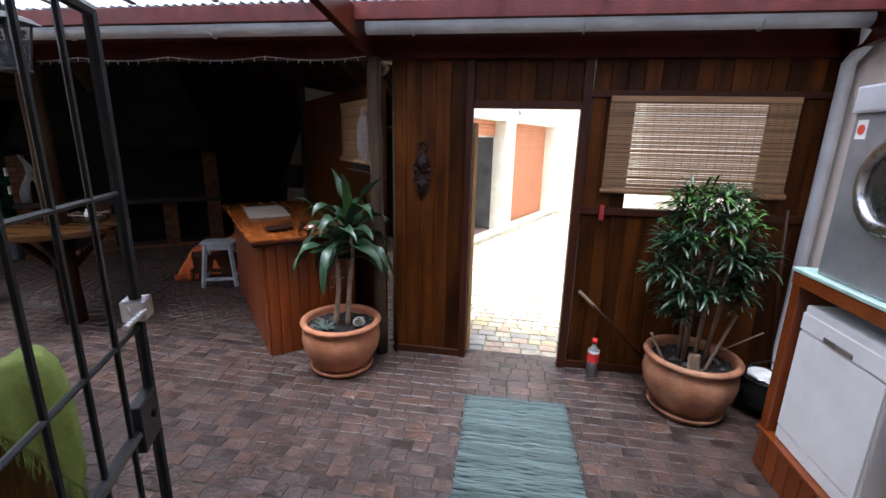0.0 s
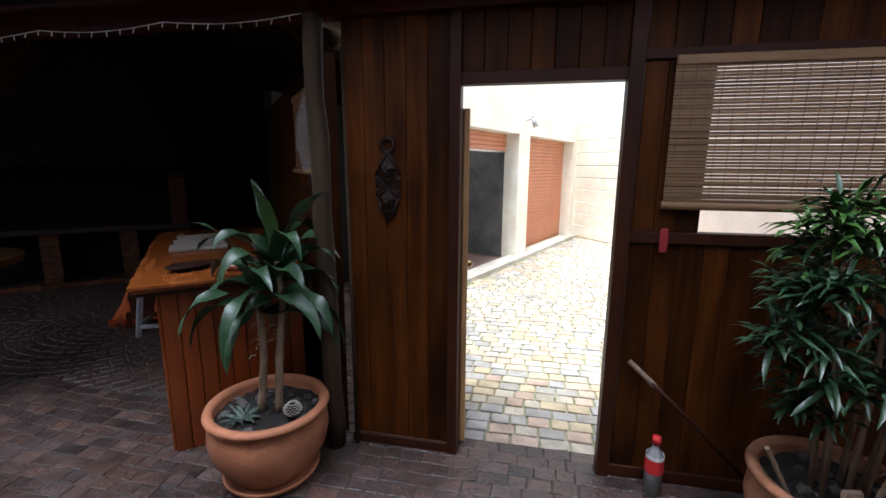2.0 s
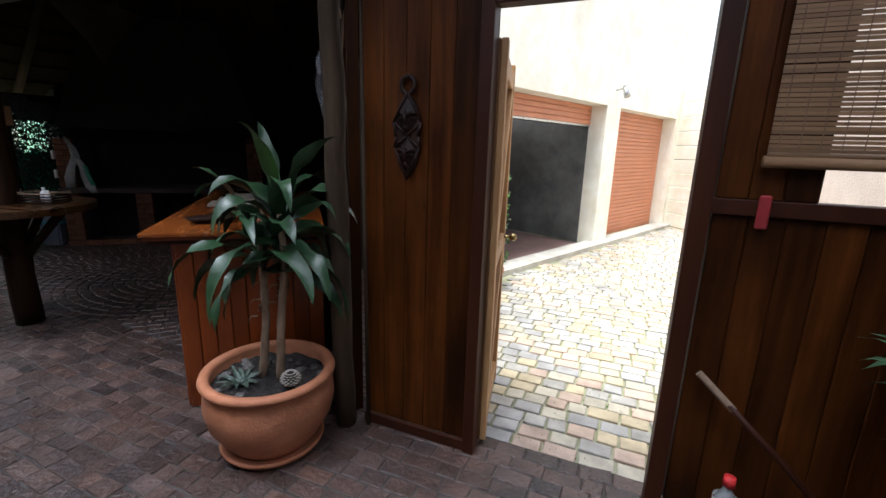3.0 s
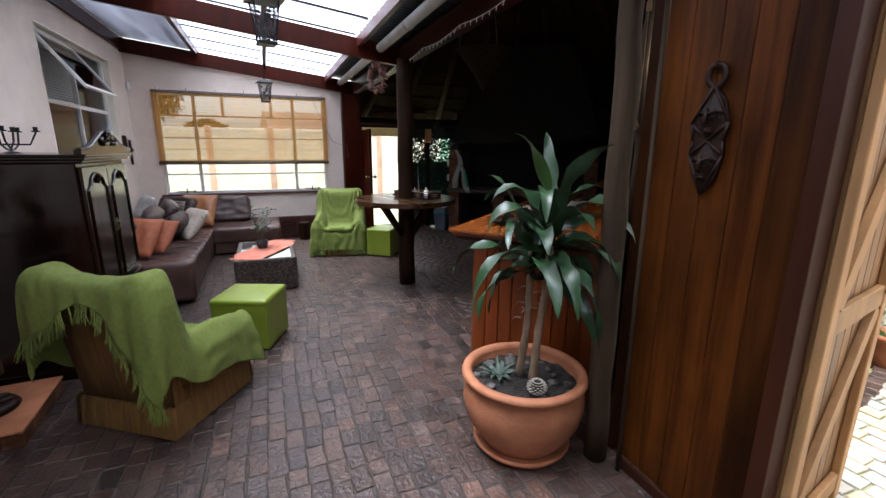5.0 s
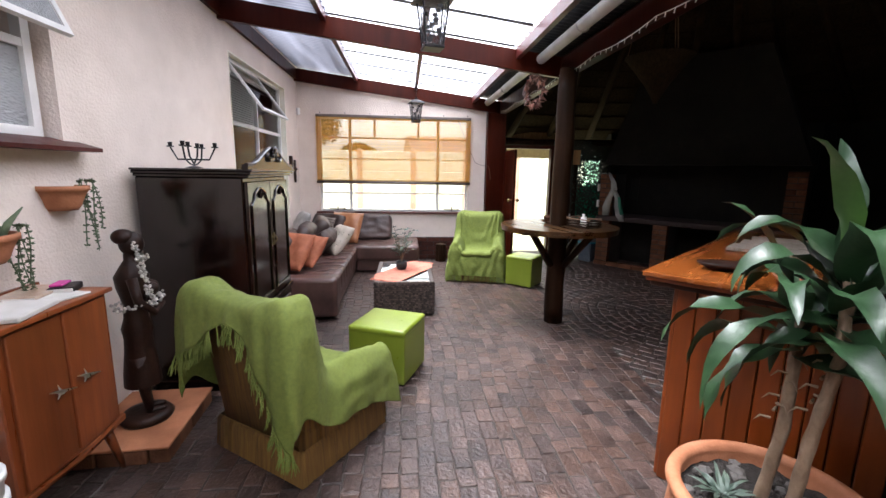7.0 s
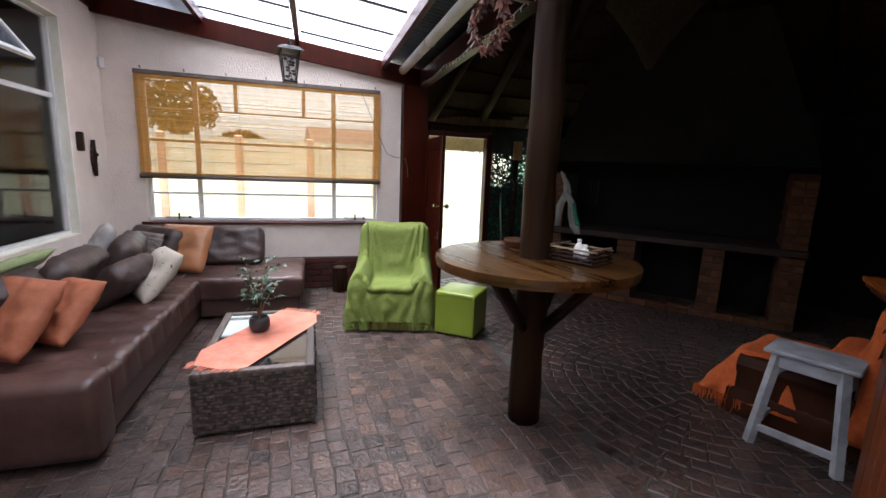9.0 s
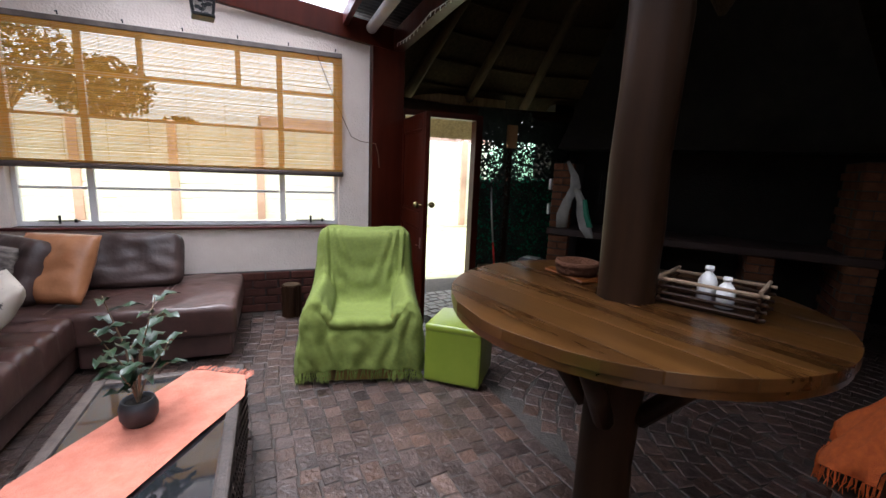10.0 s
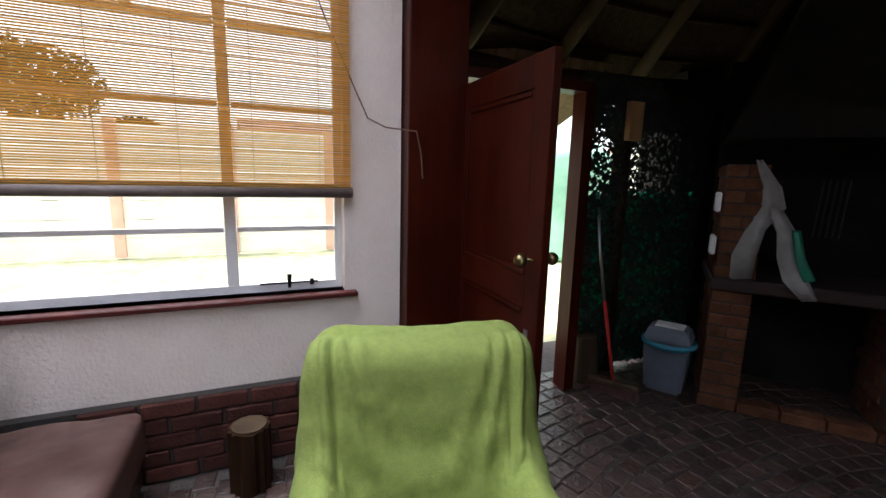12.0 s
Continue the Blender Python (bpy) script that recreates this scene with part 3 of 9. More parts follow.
# ---- west window ----
def steel_window(name, x, ys, zs, transom_ys, label):
    """Steel window in a wall along y: outer frame, mullions, bars, glass."""
    th = thing(name, (0, 0, 0), label=label, category="window", kind="structure")
    y0, y1, z0, z1 = ys[0], ys[-1], zs[0], zs[-1]
    bm = BM()
    for a, b_ in ((y0, y0 + 0.035), (y1 - 0.035, y1)):
        box(bm, x, x + 0.04, a, b_, z0, z1)
    box(bm, x, x + 0.04, y0 + 0.035, y1 - 0.035, z0, z0 + 0.04)
    box(bm, x, x + 0.04, y0 + 0.035, y1 - 0.035, z1 - 0.04, z1)
    part("window_frame", bm, white_paint, th)
    for y in ys[1:-1]:
        bm = BM()
        box(bm, x - 0.003, x + 0.037, y - 0.025, y + 0.025, z0 + 0.04, z1 - 0.04)
        part("mullion", bm, white_paint, th)
    for z in zs[1:-1]:
        for a, b_ in zip(ys, ys[1:]):
            bm = BM()
            box(bm, x + 0.003, x + 0.03, a + 0.03, b_ - 0.03, z - 0.012, z + 0.012)
            part("glazing_bar", bm, white_paint, th)
    for y in transom_ys:
        bm = BM()
        box(bm, x, x + 0.035, y - 0.02, y + 0.02, zs[-2] + 0.012, z1 - 0.04)
        part("mullion", bm, white_paint, th)
    for a, b_ in zip(ys, ys[1:]):
        for c, d in zip(zs, zs[1:]):
            bm = BM()
            box(bm, x + 0.012, x + 0.016, a + 0.026, b_ - 0.026, c + 0.013, d - 0.013)
            part("pane", bm, glass, th).visible_shadow = False
    return th
m, n, l, b = nodes_of("window_glass", 0.05)
n.remove(b)
tr, gl, mx, fr = [n.new("ShaderNode" + k) for k in ("BsdfTransparent", "BsdfGlossy", "MixShader", "Fresnel")]
gl.inputs["Roughness"].default_value = 0.03
tr.inputs[0].default_value = (0.94, 0.96, 0.95, 1)
l.new(fr.outputs[0], mx.inputs[0]), l.new(tr.outputs[0], mx.inputs[1]), l.new(gl.outputs[0], mx.inputs[2])
l.new(mx.outputs[0], n["Material Output"].inputs[0])
glass = m
win1 = steel_window("window_west", WX - 0.12, (0.56, 1.08, 2.60, 3.13), (0.84, 1.16, 1.75, 2.10, 2.45), (1.5, 2.25), "white steel window in the end wall")
bm = BM()
rbox(bm, WX - 0.1, WX + 0.05, 0.50, 3.19, 0.815, 0.84, 0.005, 1)
part("window_sill", bm, red_paint, win1, "red painted sill")
for y in (0.85, 2.86):
    bm = BM()
    ring_tube(bm, [(WX - 0.06, y - 0.14, 0.885), (WX - 0.06, y + 0.14, 0.885)], 0.005, 6)
    ring_tube(bm, [(WX - 0.06, y, 0.86), (WX - 0.06, y, 0.93)], [0.008, 0.012], 8)
    box(bm, WX - 0.07, WX - 0.05, y + 0.10, y + 0.12, 0.87, 0.9)
    part("stay", bm, black_iron, win1, "dark casement stay")

bamboo_back = surface("golden_bamboo_slat", (0.48, 0.27, 0.05), (0.68, 0.42, 0.11), 18, 0.5, bump=0.1, island=0.3, stain=0.15, stretch=(1, 0.1, 1))
m2 = bamboo_back.node_tree
pb, tl2, ad, mo = m2.nodes["Principled BSDF"], m2.nodes.new("ShaderNodeBsdfTranslucent"), m2.nodes.new("ShaderNodeMixShader"), m2.nodes["Material Output"]
tl2.inputs[0].default_value = (0.84, 0.50, 0.06, 1)
ad.inputs[0].default_value = 0.52
m2.links.new(pb.outputs[0], ad.inputs[1]), m2.links.new(tl2.outputs[0], ad.inputs[2]), m2.links.new(ad.outputs[0], mo.inputs[0])
bamboo_brown = surface("brown_bamboo_slat", (0.19, 0.10, 0.045), (0.33, 0.19, 0.09), 18, 0.55, bump=0.1, island=0.35, stain=0.15, stretch=(0.1, 1, 1))
m3 = bamboo_brown.node_tree
pb, tl2, ad, mo = m3.nodes["Principled BSDF"], m3.nodes.new("ShaderNodeBsdfTranslucent"), m3.nodes.new("ShaderNodeMixShader"), m3.nodes["Material Output"]
tl2.inputs[0].default_value = (0.5, 0.30, 0.13, 1)
ad.inputs[0].default_value = 0.14
m3.links.new(pb.outputs[0], ad.inputs[1]), m3.links.new(tl2.outputs[0], ad.inputs[2]), m3.links.new(ad.outputs[0], mo.inputs[0])
string_mat = surface("brown_string", (0.16, 0.09, 0.05), (0.25, 0.15, 0.09), 30, 0.9, bump=0.2)
blind_rail = surface("grey_brown_rail", (0.10, 0.075, 0.065), (0.18, 0.14, 0.12), 10, 0.5, bump=0.1)

def slat_blind(name, at, turn, width, height, pitch, slat, material, label, roll=0.03, roll_mat=None, strings=7, jitter=0.001):
    """A rolled slat blind hanging in its own x-z plane, top at the origin."""
    th = thing(name, at, turn, label, "window blind")
    bm = BM()
    k = int(height / pitch)
    for i in range(k):
        z = -0.05 - i * pitch + random.uniform(-jitter, jitter)
        d = random.uniform(-0.4, 0.4) * slat * 0.1
        vs = [bm.verts.new((x, y, zz)) for x, dz in ((-width / 2, d), (width / 2, -d)) for y, zz in ((-0.0015, z + dz - slat / 2), (0.0015, z + dz - slat / 2), (0.0015, z + dz + slat / 2), (-0.0015, z + dz + slat / 2))]
        for f in ((0, 1, 5, 4), (1, 2, 6, 5), (2, 3, 7, 6), (3, 0, 4, 7), (3, 2, 1, 0), (4, 5, 6, 7)):
            bm.faces.new([vs[j] for j in f])
    part("slats", bm, material, th, kind="stuff")
    bm = BM()
    for i in range(strings):
        x = -width / 2 + width * (i + 0.5) / strings
        box(bm, x - 0.0015, x + 0.0015, -0.004, -0.0018, -height - 0.04, -0.02)
    part("cords", bm, string_mat, th, kind="stuff")
    bm = BM()
    rbox(bm, -width / 2, width / 2, -0.012, 0.012, -0.045, 0.0, 0.004, 1)
    part("head_rail", bm, roll_mat or material, th)
    bm = BM()
    ring_tube(bm, [(-width / 2 - 0.01, -0.01, -height - 0.05), (width / 2 + 0.01, -0.01, -height - 0.05)], roll, 12)
    ring_tube(bm, [(-width / 2, -0.012, -height - 0.05 + roll * 1.1), (width / 2, -0.012, -height - 0.05 + roll * 1.1)], roll * 0.45, 8)
    part("bottom_roll", bm, roll_mat or material, th, smooth=True)
    return th
wb = slat_blind("bamboo_blind", (WX + 0.05, 1.845, 2.47), -90, 2.62, 1.07, 0.0105, 0.0075, bamboo_back, "golden bamboo slat blind half down over the wide window", 0.026, blind_rail, 9)
for i in range(7):
    bm = BM()
    x = -1.25 + i * 0.415
    ring_tube(bm, [(x, 0.03, 0.02), (x, 0.0, 0.035), (x, -0.01, 0.01)], 0.005, 6)
    part("hook", bm, black_iron, wb)
bm = BM()
ring_tube(bm, [(WX + 0.07, 2.93, 2.42), (WX + 0.05, 3.05, 2.14), (WX + 0.03, 3.18, 1.86), (WX + 0.02, 3.25, 1.72), (WX + 0.03, 3.34, 1.68), (WX + 0.13, 3.47, 1.66), (WX + 0.12, 3.5, 1.55), (WX + 0.12, 3.51, 1.43)], 0.004, 6)
part("pull_cord", bm, string_mat, None, "grey blind cord hooked to the wall")
tagged(bpy.data.objects["pull_cord"], "grey blind cord hooked to the wall", "cord")

scr = slat_blind("bamboo_blind", (1.53, FY - 0.03, 2.29), 0, 1.30, 0.66, 0.0155, 0.0130, bamboo_brown, "brown bamboo slat blind over the screen window", 0.022, bamboo_brown, 22, 0.0015)
side = slat_blind("bamboo_blind", tuple(DW @ Vector((0.53, 0.03, 2.27))), -51, 0.92, 0.50, 0.0155, 0.013, bamboo_brown, "brown bamboo blind in the thatched room", 0.02, bamboo_brown, 14)

# ---- house windows ----
def house_window(name, x0, x1, z0, z1, splits, zbar, open_pane, label, clear=False, bar=0.05):
    frosted = glass if clear else obscure
    th = thing(name, (0, HY - 0.12, 0), label=label, category="window", kind="structure")
    bm = BM()
    for a, b_ in ((x0, x0 + bar), (x1 - bar, x1)):
        box(bm, a, b_, 0, 0.05, z0, z1)
    box(bm, x0 + bar, x1 - bar, 0, 0.05, z0, z0 + bar)
    box(bm, x0 + bar, x1 - bar, 0, 0.05, z1 - bar, z1)
    for x in splits:
        box(bm, x - bar / 2, x + bar / 2, 0.002, 0.048, z0 + bar, z1 - bar)
    box(bm, x0 + 0.05, x1 - 0.05, 0.004, 0.046, zbar - 0.02, zbar + 0.02)
    part("window_frame", bm, white_paint, th)
    bm = BM()
    box(bm, x0 + 0.04, x1 - 0.04, 0.02, 0.025, z0 + 0.04, zbar)
    part("pane", bm, frosted, th)
    a, b_ = open_pane
    for x, y in ((x0, a),) if a > x0 + 0.1 else ():
        bm = BM()
        box(bm, x0 + 0.04, a, 0.02, 0.025, zbar, z1 - 0.04)
        part("pane", bm, frosted, th)
    if b_ < x1 - 0.1:
        bm = BM()
        box(bm, b_, x1 - 0.04, 0.02, 0.025, zbar, z1 - 0.04)
        part("pane", bm, frosted, th)
    m = pose((a + b_) / 2, 0.06, z1 - 0.05, 36 if clear else 24)
    h, w = z1 - 0.05 - zbar, (b_ - a) / 2
    bm = BM()
    for q in ((-w, -w + 0.035, -h, 0), (w - 0.035, w, -h, 0), (-w + 0.035, w - 0.035, -h, -h + 0.035), (-w + 0.035, w - 0.035, -0.035, 0)):
        box(bm, q[0], q[1], -0.012, 0.012, q[2], q[3], m)
    sash = part("sash", bm, white_paint, th, "white top-hung sash pushed open")
    bm = BM()
    box(bm, -w + 0.03, w - 0.03, -0.003, 0.003, -h + 0.03, -0.03, m)
    part("pane", bm, sash_glass if clear else frosted, sash)
    return th
m, n, l, b = nodes_of("obscure_glass", 0.12)
b.inputs["Base Color"].default_value = (0.30, 0.31, 0.32, 1)
b.inputs["Specular IOR Level"].default_value = 0.9
nz, bp = n.new("ShaderNodeTexVoronoi"), n.new("ShaderNodeBump")
nz.inputs["Scale"].default_value = 38
bp.inputs["Strength"].default_value, bp.inputs["Distance"].default_value = 0.5, 0.01
l.new(nz.outputs["Distance"], bp.inputs["Height"]), l.new(bp.outputs[0], b.inputs["Normal"])
obscure = m
m, n, l, b = nodes_of("reflective_sash_glass", 0.04)
n.remove(b)
tr, gl, mx, fr = [n.new("ShaderNode" + k) for k in ("BsdfTransparent", "BsdfGlossy", "MixShader", "Fresnel")]
fr.inputs["IOR"].default_value = 2.4
gl.inputs["Roughness"].default_value = 0.03
tr.inputs[0].default_value = (0.80, 0.84, 0.84, 1)
l.new(fr.outputs[0], mx.inputs[0]), l.new(tr.outputs[0], mx.inputs[1]), l.new(gl.outputs[0], mx.inputs[2])
l.new(mx.outputs[0], n["Material Output"].inputs[0])
sash_glass = m
house_window("window_small", -2.42, -1.38, 1.70, 2.70, (-1.9,), 2.15, (-2.40, -1.92), "white window with obscure glass and an open sash")
house_window("window_lounge", -6.87, -4.79, 0.81, 2.73, (-5.83,), 2.05, (-5.81, -4.83), "white lounge window with an open top sash", True, 0.03)
bm = BM()
for q in ((-6.88, -6.865, 0.80, 2.74), (-4.795, -4.78, 0.80, 2.74), (-6.865, -4.795, 2.725, 2.74), (-6.865, -4.795, 0.80, 0.812)):
    box(bm, q[0], q[1], HY - 0.068, HY + 0.004, q[2], q[3])
structure("trim_lounge_reveal", bm, cream, "cream painted reveal round the lounge window")
ven = thing("venetian_blind", (-5.83, HY - 0.18, 0), 0, "pale grey venetian blind hanging behind the lounge window", "window blind")
bm = BM()
box(bm, -1.0, 1.0, -0.014, 0.014, -0.0008, 0.0008, pose(0, 0, 0, -58))
slat_me = bpy.data.meshes.new("slat")
bm.to_mesh(slat_me)
bm.free()
slat_me.materials.append(surface("pale_blind_slat", (0.68, 0.66, 0.62), (0.78, 0.76, 0.72), 5, 0.4, bump=0.05))
for i in range(64):
    ob = new("slat", slat_me)
    ob.parent = ven
    ob.matrix_local = pose(0, 0, 0.86 + i * 0.027)
bm = BM()
box(bm, -1.0, 1.0, -0.02, 0.02, 2.60, 2.635)
part("head_rail", bm, white_paint, ven)
bm = BM()
prism(bm, [(0, 0), (0.18, 0), (0.18, 0.02), (0, 0.07)], -0.66, 0.66, pose(-1.9, HY - 0.06, 1.635, 90, 0, 90))
structure("window_small_sill", bm, red_paint, "red painted sloping sill")
bm = BM()
box(bm, -8, 3, -3.6, -3.5, 0, 3.3)
box(bm, -8, -7.9, -3.5, 0, 0, 3.3)
box(bm, 2.9, 3.0, -3.5, 0, 0, 3.3)
box(bm, -8, 3, -3.5, -0.03, 3.2, 3.3)
structure("wall_house_inside", bm, plaster_white, "closed walls of the house interior")
bm = BM()
box(bm, -7.9, 2.9, -3.5, -0.04, -0.02, 0.24)
structure("floor_house", bm, terracotta, "tiled house floor")

# ---- yard outside ----
G, ge, gn = Vector((0.0, 9.72, 0)), Vector((0.38, 0.925, 0)), Vector((0.925, -0.38, 0))
GM = Matrix.Translation(G) @ Matrix(((ge.x, gn.x, 0, 0), (ge.y, gn.y, 0, 0), (0, 0, 1, 0), (0, 0, 0, 1)))
gar = thing("garage_building", (0, 0, 0), label="cream garage block with orange roller doors", category="building")
# s along the front, n outwards
for s0, s1, z0, z1 in ((-2.95, -2.65, 0, 4.6), (-0.05, 0.45, 0, 4.6), (3.28, 3.5, 0, 4.6), (-2.65, -0.05, 2.36, 4.6), (0.45, 3.28, 2.36, 4.6)):
    bm = BM()
    box(bm, s0, s1, -0.3, 0, z0, z1, GM)
    part("pier" if z0 == 0 else "lintel", bm, cream, gar)
# near-black side wall, shade behind the front put into its colour
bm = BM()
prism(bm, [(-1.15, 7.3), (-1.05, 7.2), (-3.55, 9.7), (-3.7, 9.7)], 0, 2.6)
part("inner_wall", bm, soot_shade, gar)
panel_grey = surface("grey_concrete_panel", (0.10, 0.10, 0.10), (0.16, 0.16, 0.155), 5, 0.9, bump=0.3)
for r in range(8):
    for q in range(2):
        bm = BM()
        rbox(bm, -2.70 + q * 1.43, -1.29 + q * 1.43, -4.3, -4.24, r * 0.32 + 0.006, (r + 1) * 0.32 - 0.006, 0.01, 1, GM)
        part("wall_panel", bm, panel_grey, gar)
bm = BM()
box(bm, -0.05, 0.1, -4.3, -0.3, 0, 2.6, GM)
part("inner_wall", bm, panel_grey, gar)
# roof coloured near-black in place of the shade inside the open bay
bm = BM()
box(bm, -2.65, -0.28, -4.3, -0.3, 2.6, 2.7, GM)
part("roof", bm, soot_shade, gar)
def roller(s0, s1, z0, z1, name="roller_door"):
    bm = BM()
    box(bm, s0, s1, -0.32, -0.29, z0, z1, GM)
    rd = part(name, bm, orange_metal, gar, "orange ribbed roller door")
    k = int((z1 - z0) / 0.075)
    for i in range(k):
        bm = BM()
        rbox(bm, s0, s1, -0.295, -0.272, z0 + i * (z1 - z0) / k + 0.006, z0 + (i + 1) * (z1 - z0) / k - 0.006, 0.006, 1, GM)
        part("slat", bm, orange_metal, rd)
roller(0.45, 3.28, 0.0, 2.36)
roller(-2.65, -0.05, 2.05, 2.36)
bm = BM()
box(bm, -2.64, -0.05, -0.42, -0.28, 2.02, 2.05, GM)
part("door_rail", bm, steel, gar)
bm = BM()
box(bm, -2.9, 3.4, -0.15, 0.16, -0.03, 0.05, GM)
structure("kerb_garage", bm, surface("pale_concrete", (0.45, 0.43, 0.38), (0.58, 0.56, 0.50), 5, 0.9, bump=0.4), "pale concrete kerb before the garages")
bm = BM()
box(bm, -2.65, -0.28, -4.3, -0.15, -0.03, 0.03, GM)
structure("floor_garage", bm, surface("dull_red_concrete", (0.14, 0.085, 0.075), (0.22, 0.14, 0.12), 3, 0.6, bump=0.2), "dull red garage floor")
lampw = thing("wall_lamp", G + ge * 0.2 + gn * 0.0 + Vector((0, 0, 2.62)), label="small metal wall lamp on the garage front", category="lamp")
bm = BM()
ring_tube(bm, [(0, 0, 0), gn * 0.15 + Vector((0, 0, 0.02))], 0.015, 8)
part("bracket", bm, steel, lampw)
bm = BM()
ring_tube(bm, [gn * 0.13 + Vector((0, 0, 0.06)), gn * 0.2 + Vector((0, 0, -0.12))], [0.03, 0.06], 12)
part("shade", bm, steel, lampw, smooth=True)

def panel_fence(name, p, q, h, post_every, label, post_mat, post_w=0.16):
    p, q = Vector((*p, 0)), Vector((*q, 0))
    d = (q - p)
    L = d.length
    a = math.degrees(math.atan2(d.y, d.x))
    th = thing(name, p, a, label, "fence", kind="structure")
    rows = int(h / 0.3)
    k = max(1, round(L / post_every))
    for i in range(k):
        x0, x1 = L * i / k, L * (i + 1) / k
        for r in range(rows):
            bm = BM()
            rbox(bm, x0 + 0.02, x1 - 0.02, -0.025, 0.025, r * h / rows + 0.006, (r + 1) * h / rows - 0.006, 0.01, 1)
            part("panel", bm, cream, th)
    for i in range(k + 1):
        bm = BM()
        x = L * i / k
        rbox(bm, x - post_w / 2, x + post_w / 2, -0.07, 0.07, 0, h + 0.05, 0.01, 1)
        part("post", bm, post_mat, th)
    return th
fence_red = surface("faded_red_post", (0.66, 0.38, 0.30), (0.74, 0.46, 0.37), 4, 0.8, bump=0.2)
panel_fence("fence_yard", (1.2, 13.1), (4.4, 8.9), 3.0, 2.6, "cream concrete panel fence with red posts", fence_red, 0.09)
panel_fence("fence_west", (-13.75, -6.0), (-13.75, 5.6), 2.15, 1.75, "cream concrete panel fence with red posts", fence_red)
panel_fence("fence_far", (-13.75, 5.6), (-13.3, 12.0), 2.15, 1.75, "cream concrete panel fence with red posts", fence_red)
# neighbour house and trees beyond the window
nb = thing("neighbour_house", (-23, 6.5, 0), 4, "low neighbouring house with a dark tiled roof", "house")
bm = BM()
box(bm, -3, 3, -5, 4, 0, 2.4)
part("wall", bm, cream, nb)
bm = BM()
prism(bm, [(-3.6, 2.35), (3.6, 2.35), (0, 3.3)], -5.4, 4.4, pose(0, 0, 0, 90) @ pose(0, 0, 0))
part("roof", bm, surface("brown_roof_tile", (0.10, 0.055, 0.04), (0.18, 0.10, 0.075), 12, 0.8, bump=0.5), nb)

# water tank by the side door
tank_mat = surface("pale_green_tank", (0.22, 0.45, 0.32), (0.30, 0.55, 0.40), 3, 0.5, bump=0.05)
tank = thing("water_tank", (-12.2, 8.1, 0), label="pale green ribbed water tank in the yard", category="tank")
bm = BM()
prof = [(0, 0)] + [(0.85 + (0.025 if k % 2 else 0), 0.0 + k * 0.09) for k in range(22)] + [(0.6, 2.1), (0.25, 2.2), (0, 2.2)]
lathe(bm, prof, 40)
part("body", bm, tank_mat, tank, smooth=True)
# thatch fringe seen outside the side door; its lighter colour holds the sunlight
eave_mat = surface("sun_painted_eave_thatch", (0.16, 0.10, 0.045), (0.32, 0.22, 0.11), 30, 0.95, bump=1.0, fine=120, stretch=(1, 1, 0.2), stain=0.4, depth=0.02)
bm = BM()
prism(bm, [(-8.02, 2.14), (-8.75, 1.86), (-8.75, 1.98), (-8.02, 2.30)], -5.2, -3.4, pose(0, 0, 0, 90))
structure("eave_thatch", bm, eave_mat, "golden underside of the thatch eave, sunlight put into its colour")
bm = BM()
for i in range(420):
    y = 3.5 + random.random() * 1.5
    x = -8.4 - random.random() * 0.35
    z = 2.0 - (abs(x) - 8.4) * 0.38 + random.uniform(-0.02, 0.03)
    d = Vector((-0.12 + random.uniform(-0.03, 0.03), random.uniform(-0.03, 0.03), -0.04 - random.random() * 0.05))
    a = Vector((x, y, z))
    w = Vector((0, 0.006, 0.001))
    bm.faces.new([bm.verts.new(v) for v in (a - w, a + w, a + d)])
part("thatch_fringe", bm, eave_mat, None, "loose thatch stalks at the eave", kind="stuff")

def leafy_tree(at, h, r, label, seed):
    rnd = random.Random(seed)
    th = thing("tree", at, 0, label, "tree")
    bm = BM()
    ring_tube(bm, [(0, 0, 0), (0.1, 0.05, h * 0.3), (0.0, 0.1, h * 0.6)], [0.18, 0.13, 0.08], 8)
    for k in range(6):
        a = k * 1.05
        ring_tube(bm, [(0.05, 0.08, h * 0.45), (0.5 * r * math.cos(a), 0.5 * r * math.sin(a), h * 0.7)], [0.06, 0.02], 6)
    part("trunk", bm, bark, th, smooth=True)
    bm = BM()
    for k in range(1500):
        v = Vector((rnd.gauss(0, 1), rnd.gauss(0, 1), rnd.gauss(0, 1))).normalized() * r * (0.5 + 0.5 * rnd.random())
        c = Vector((v.x, v.y, h * 0.72 + v.z * 0.62))
        u = Vector((rnd.gauss(0, 1), rnd.gauss(0, 1), rnd.gauss(0, 1))).normalized() * 0.10
        w = u.orthogonal() * 0.5
        bm.faces.new([bm.verts.new(p) for p in (c - u, c + w, c + u, c - w)])
    part("crown", bm, leaf_mat, th, kind="stuff")
leafy_tree((-18.5, -1.9, 0), 4.6, 1.4, "dense green garden tree beyond the fence", 3)
leafy_tree((-17.5, 0.2, 0), 2.9, 0.8, "small garden tree beyond the fence", 4)
leafy_tree((-20.5, -4.8, 0), 6.0, 2.0, "tall garden tree beyond the fence", 5)

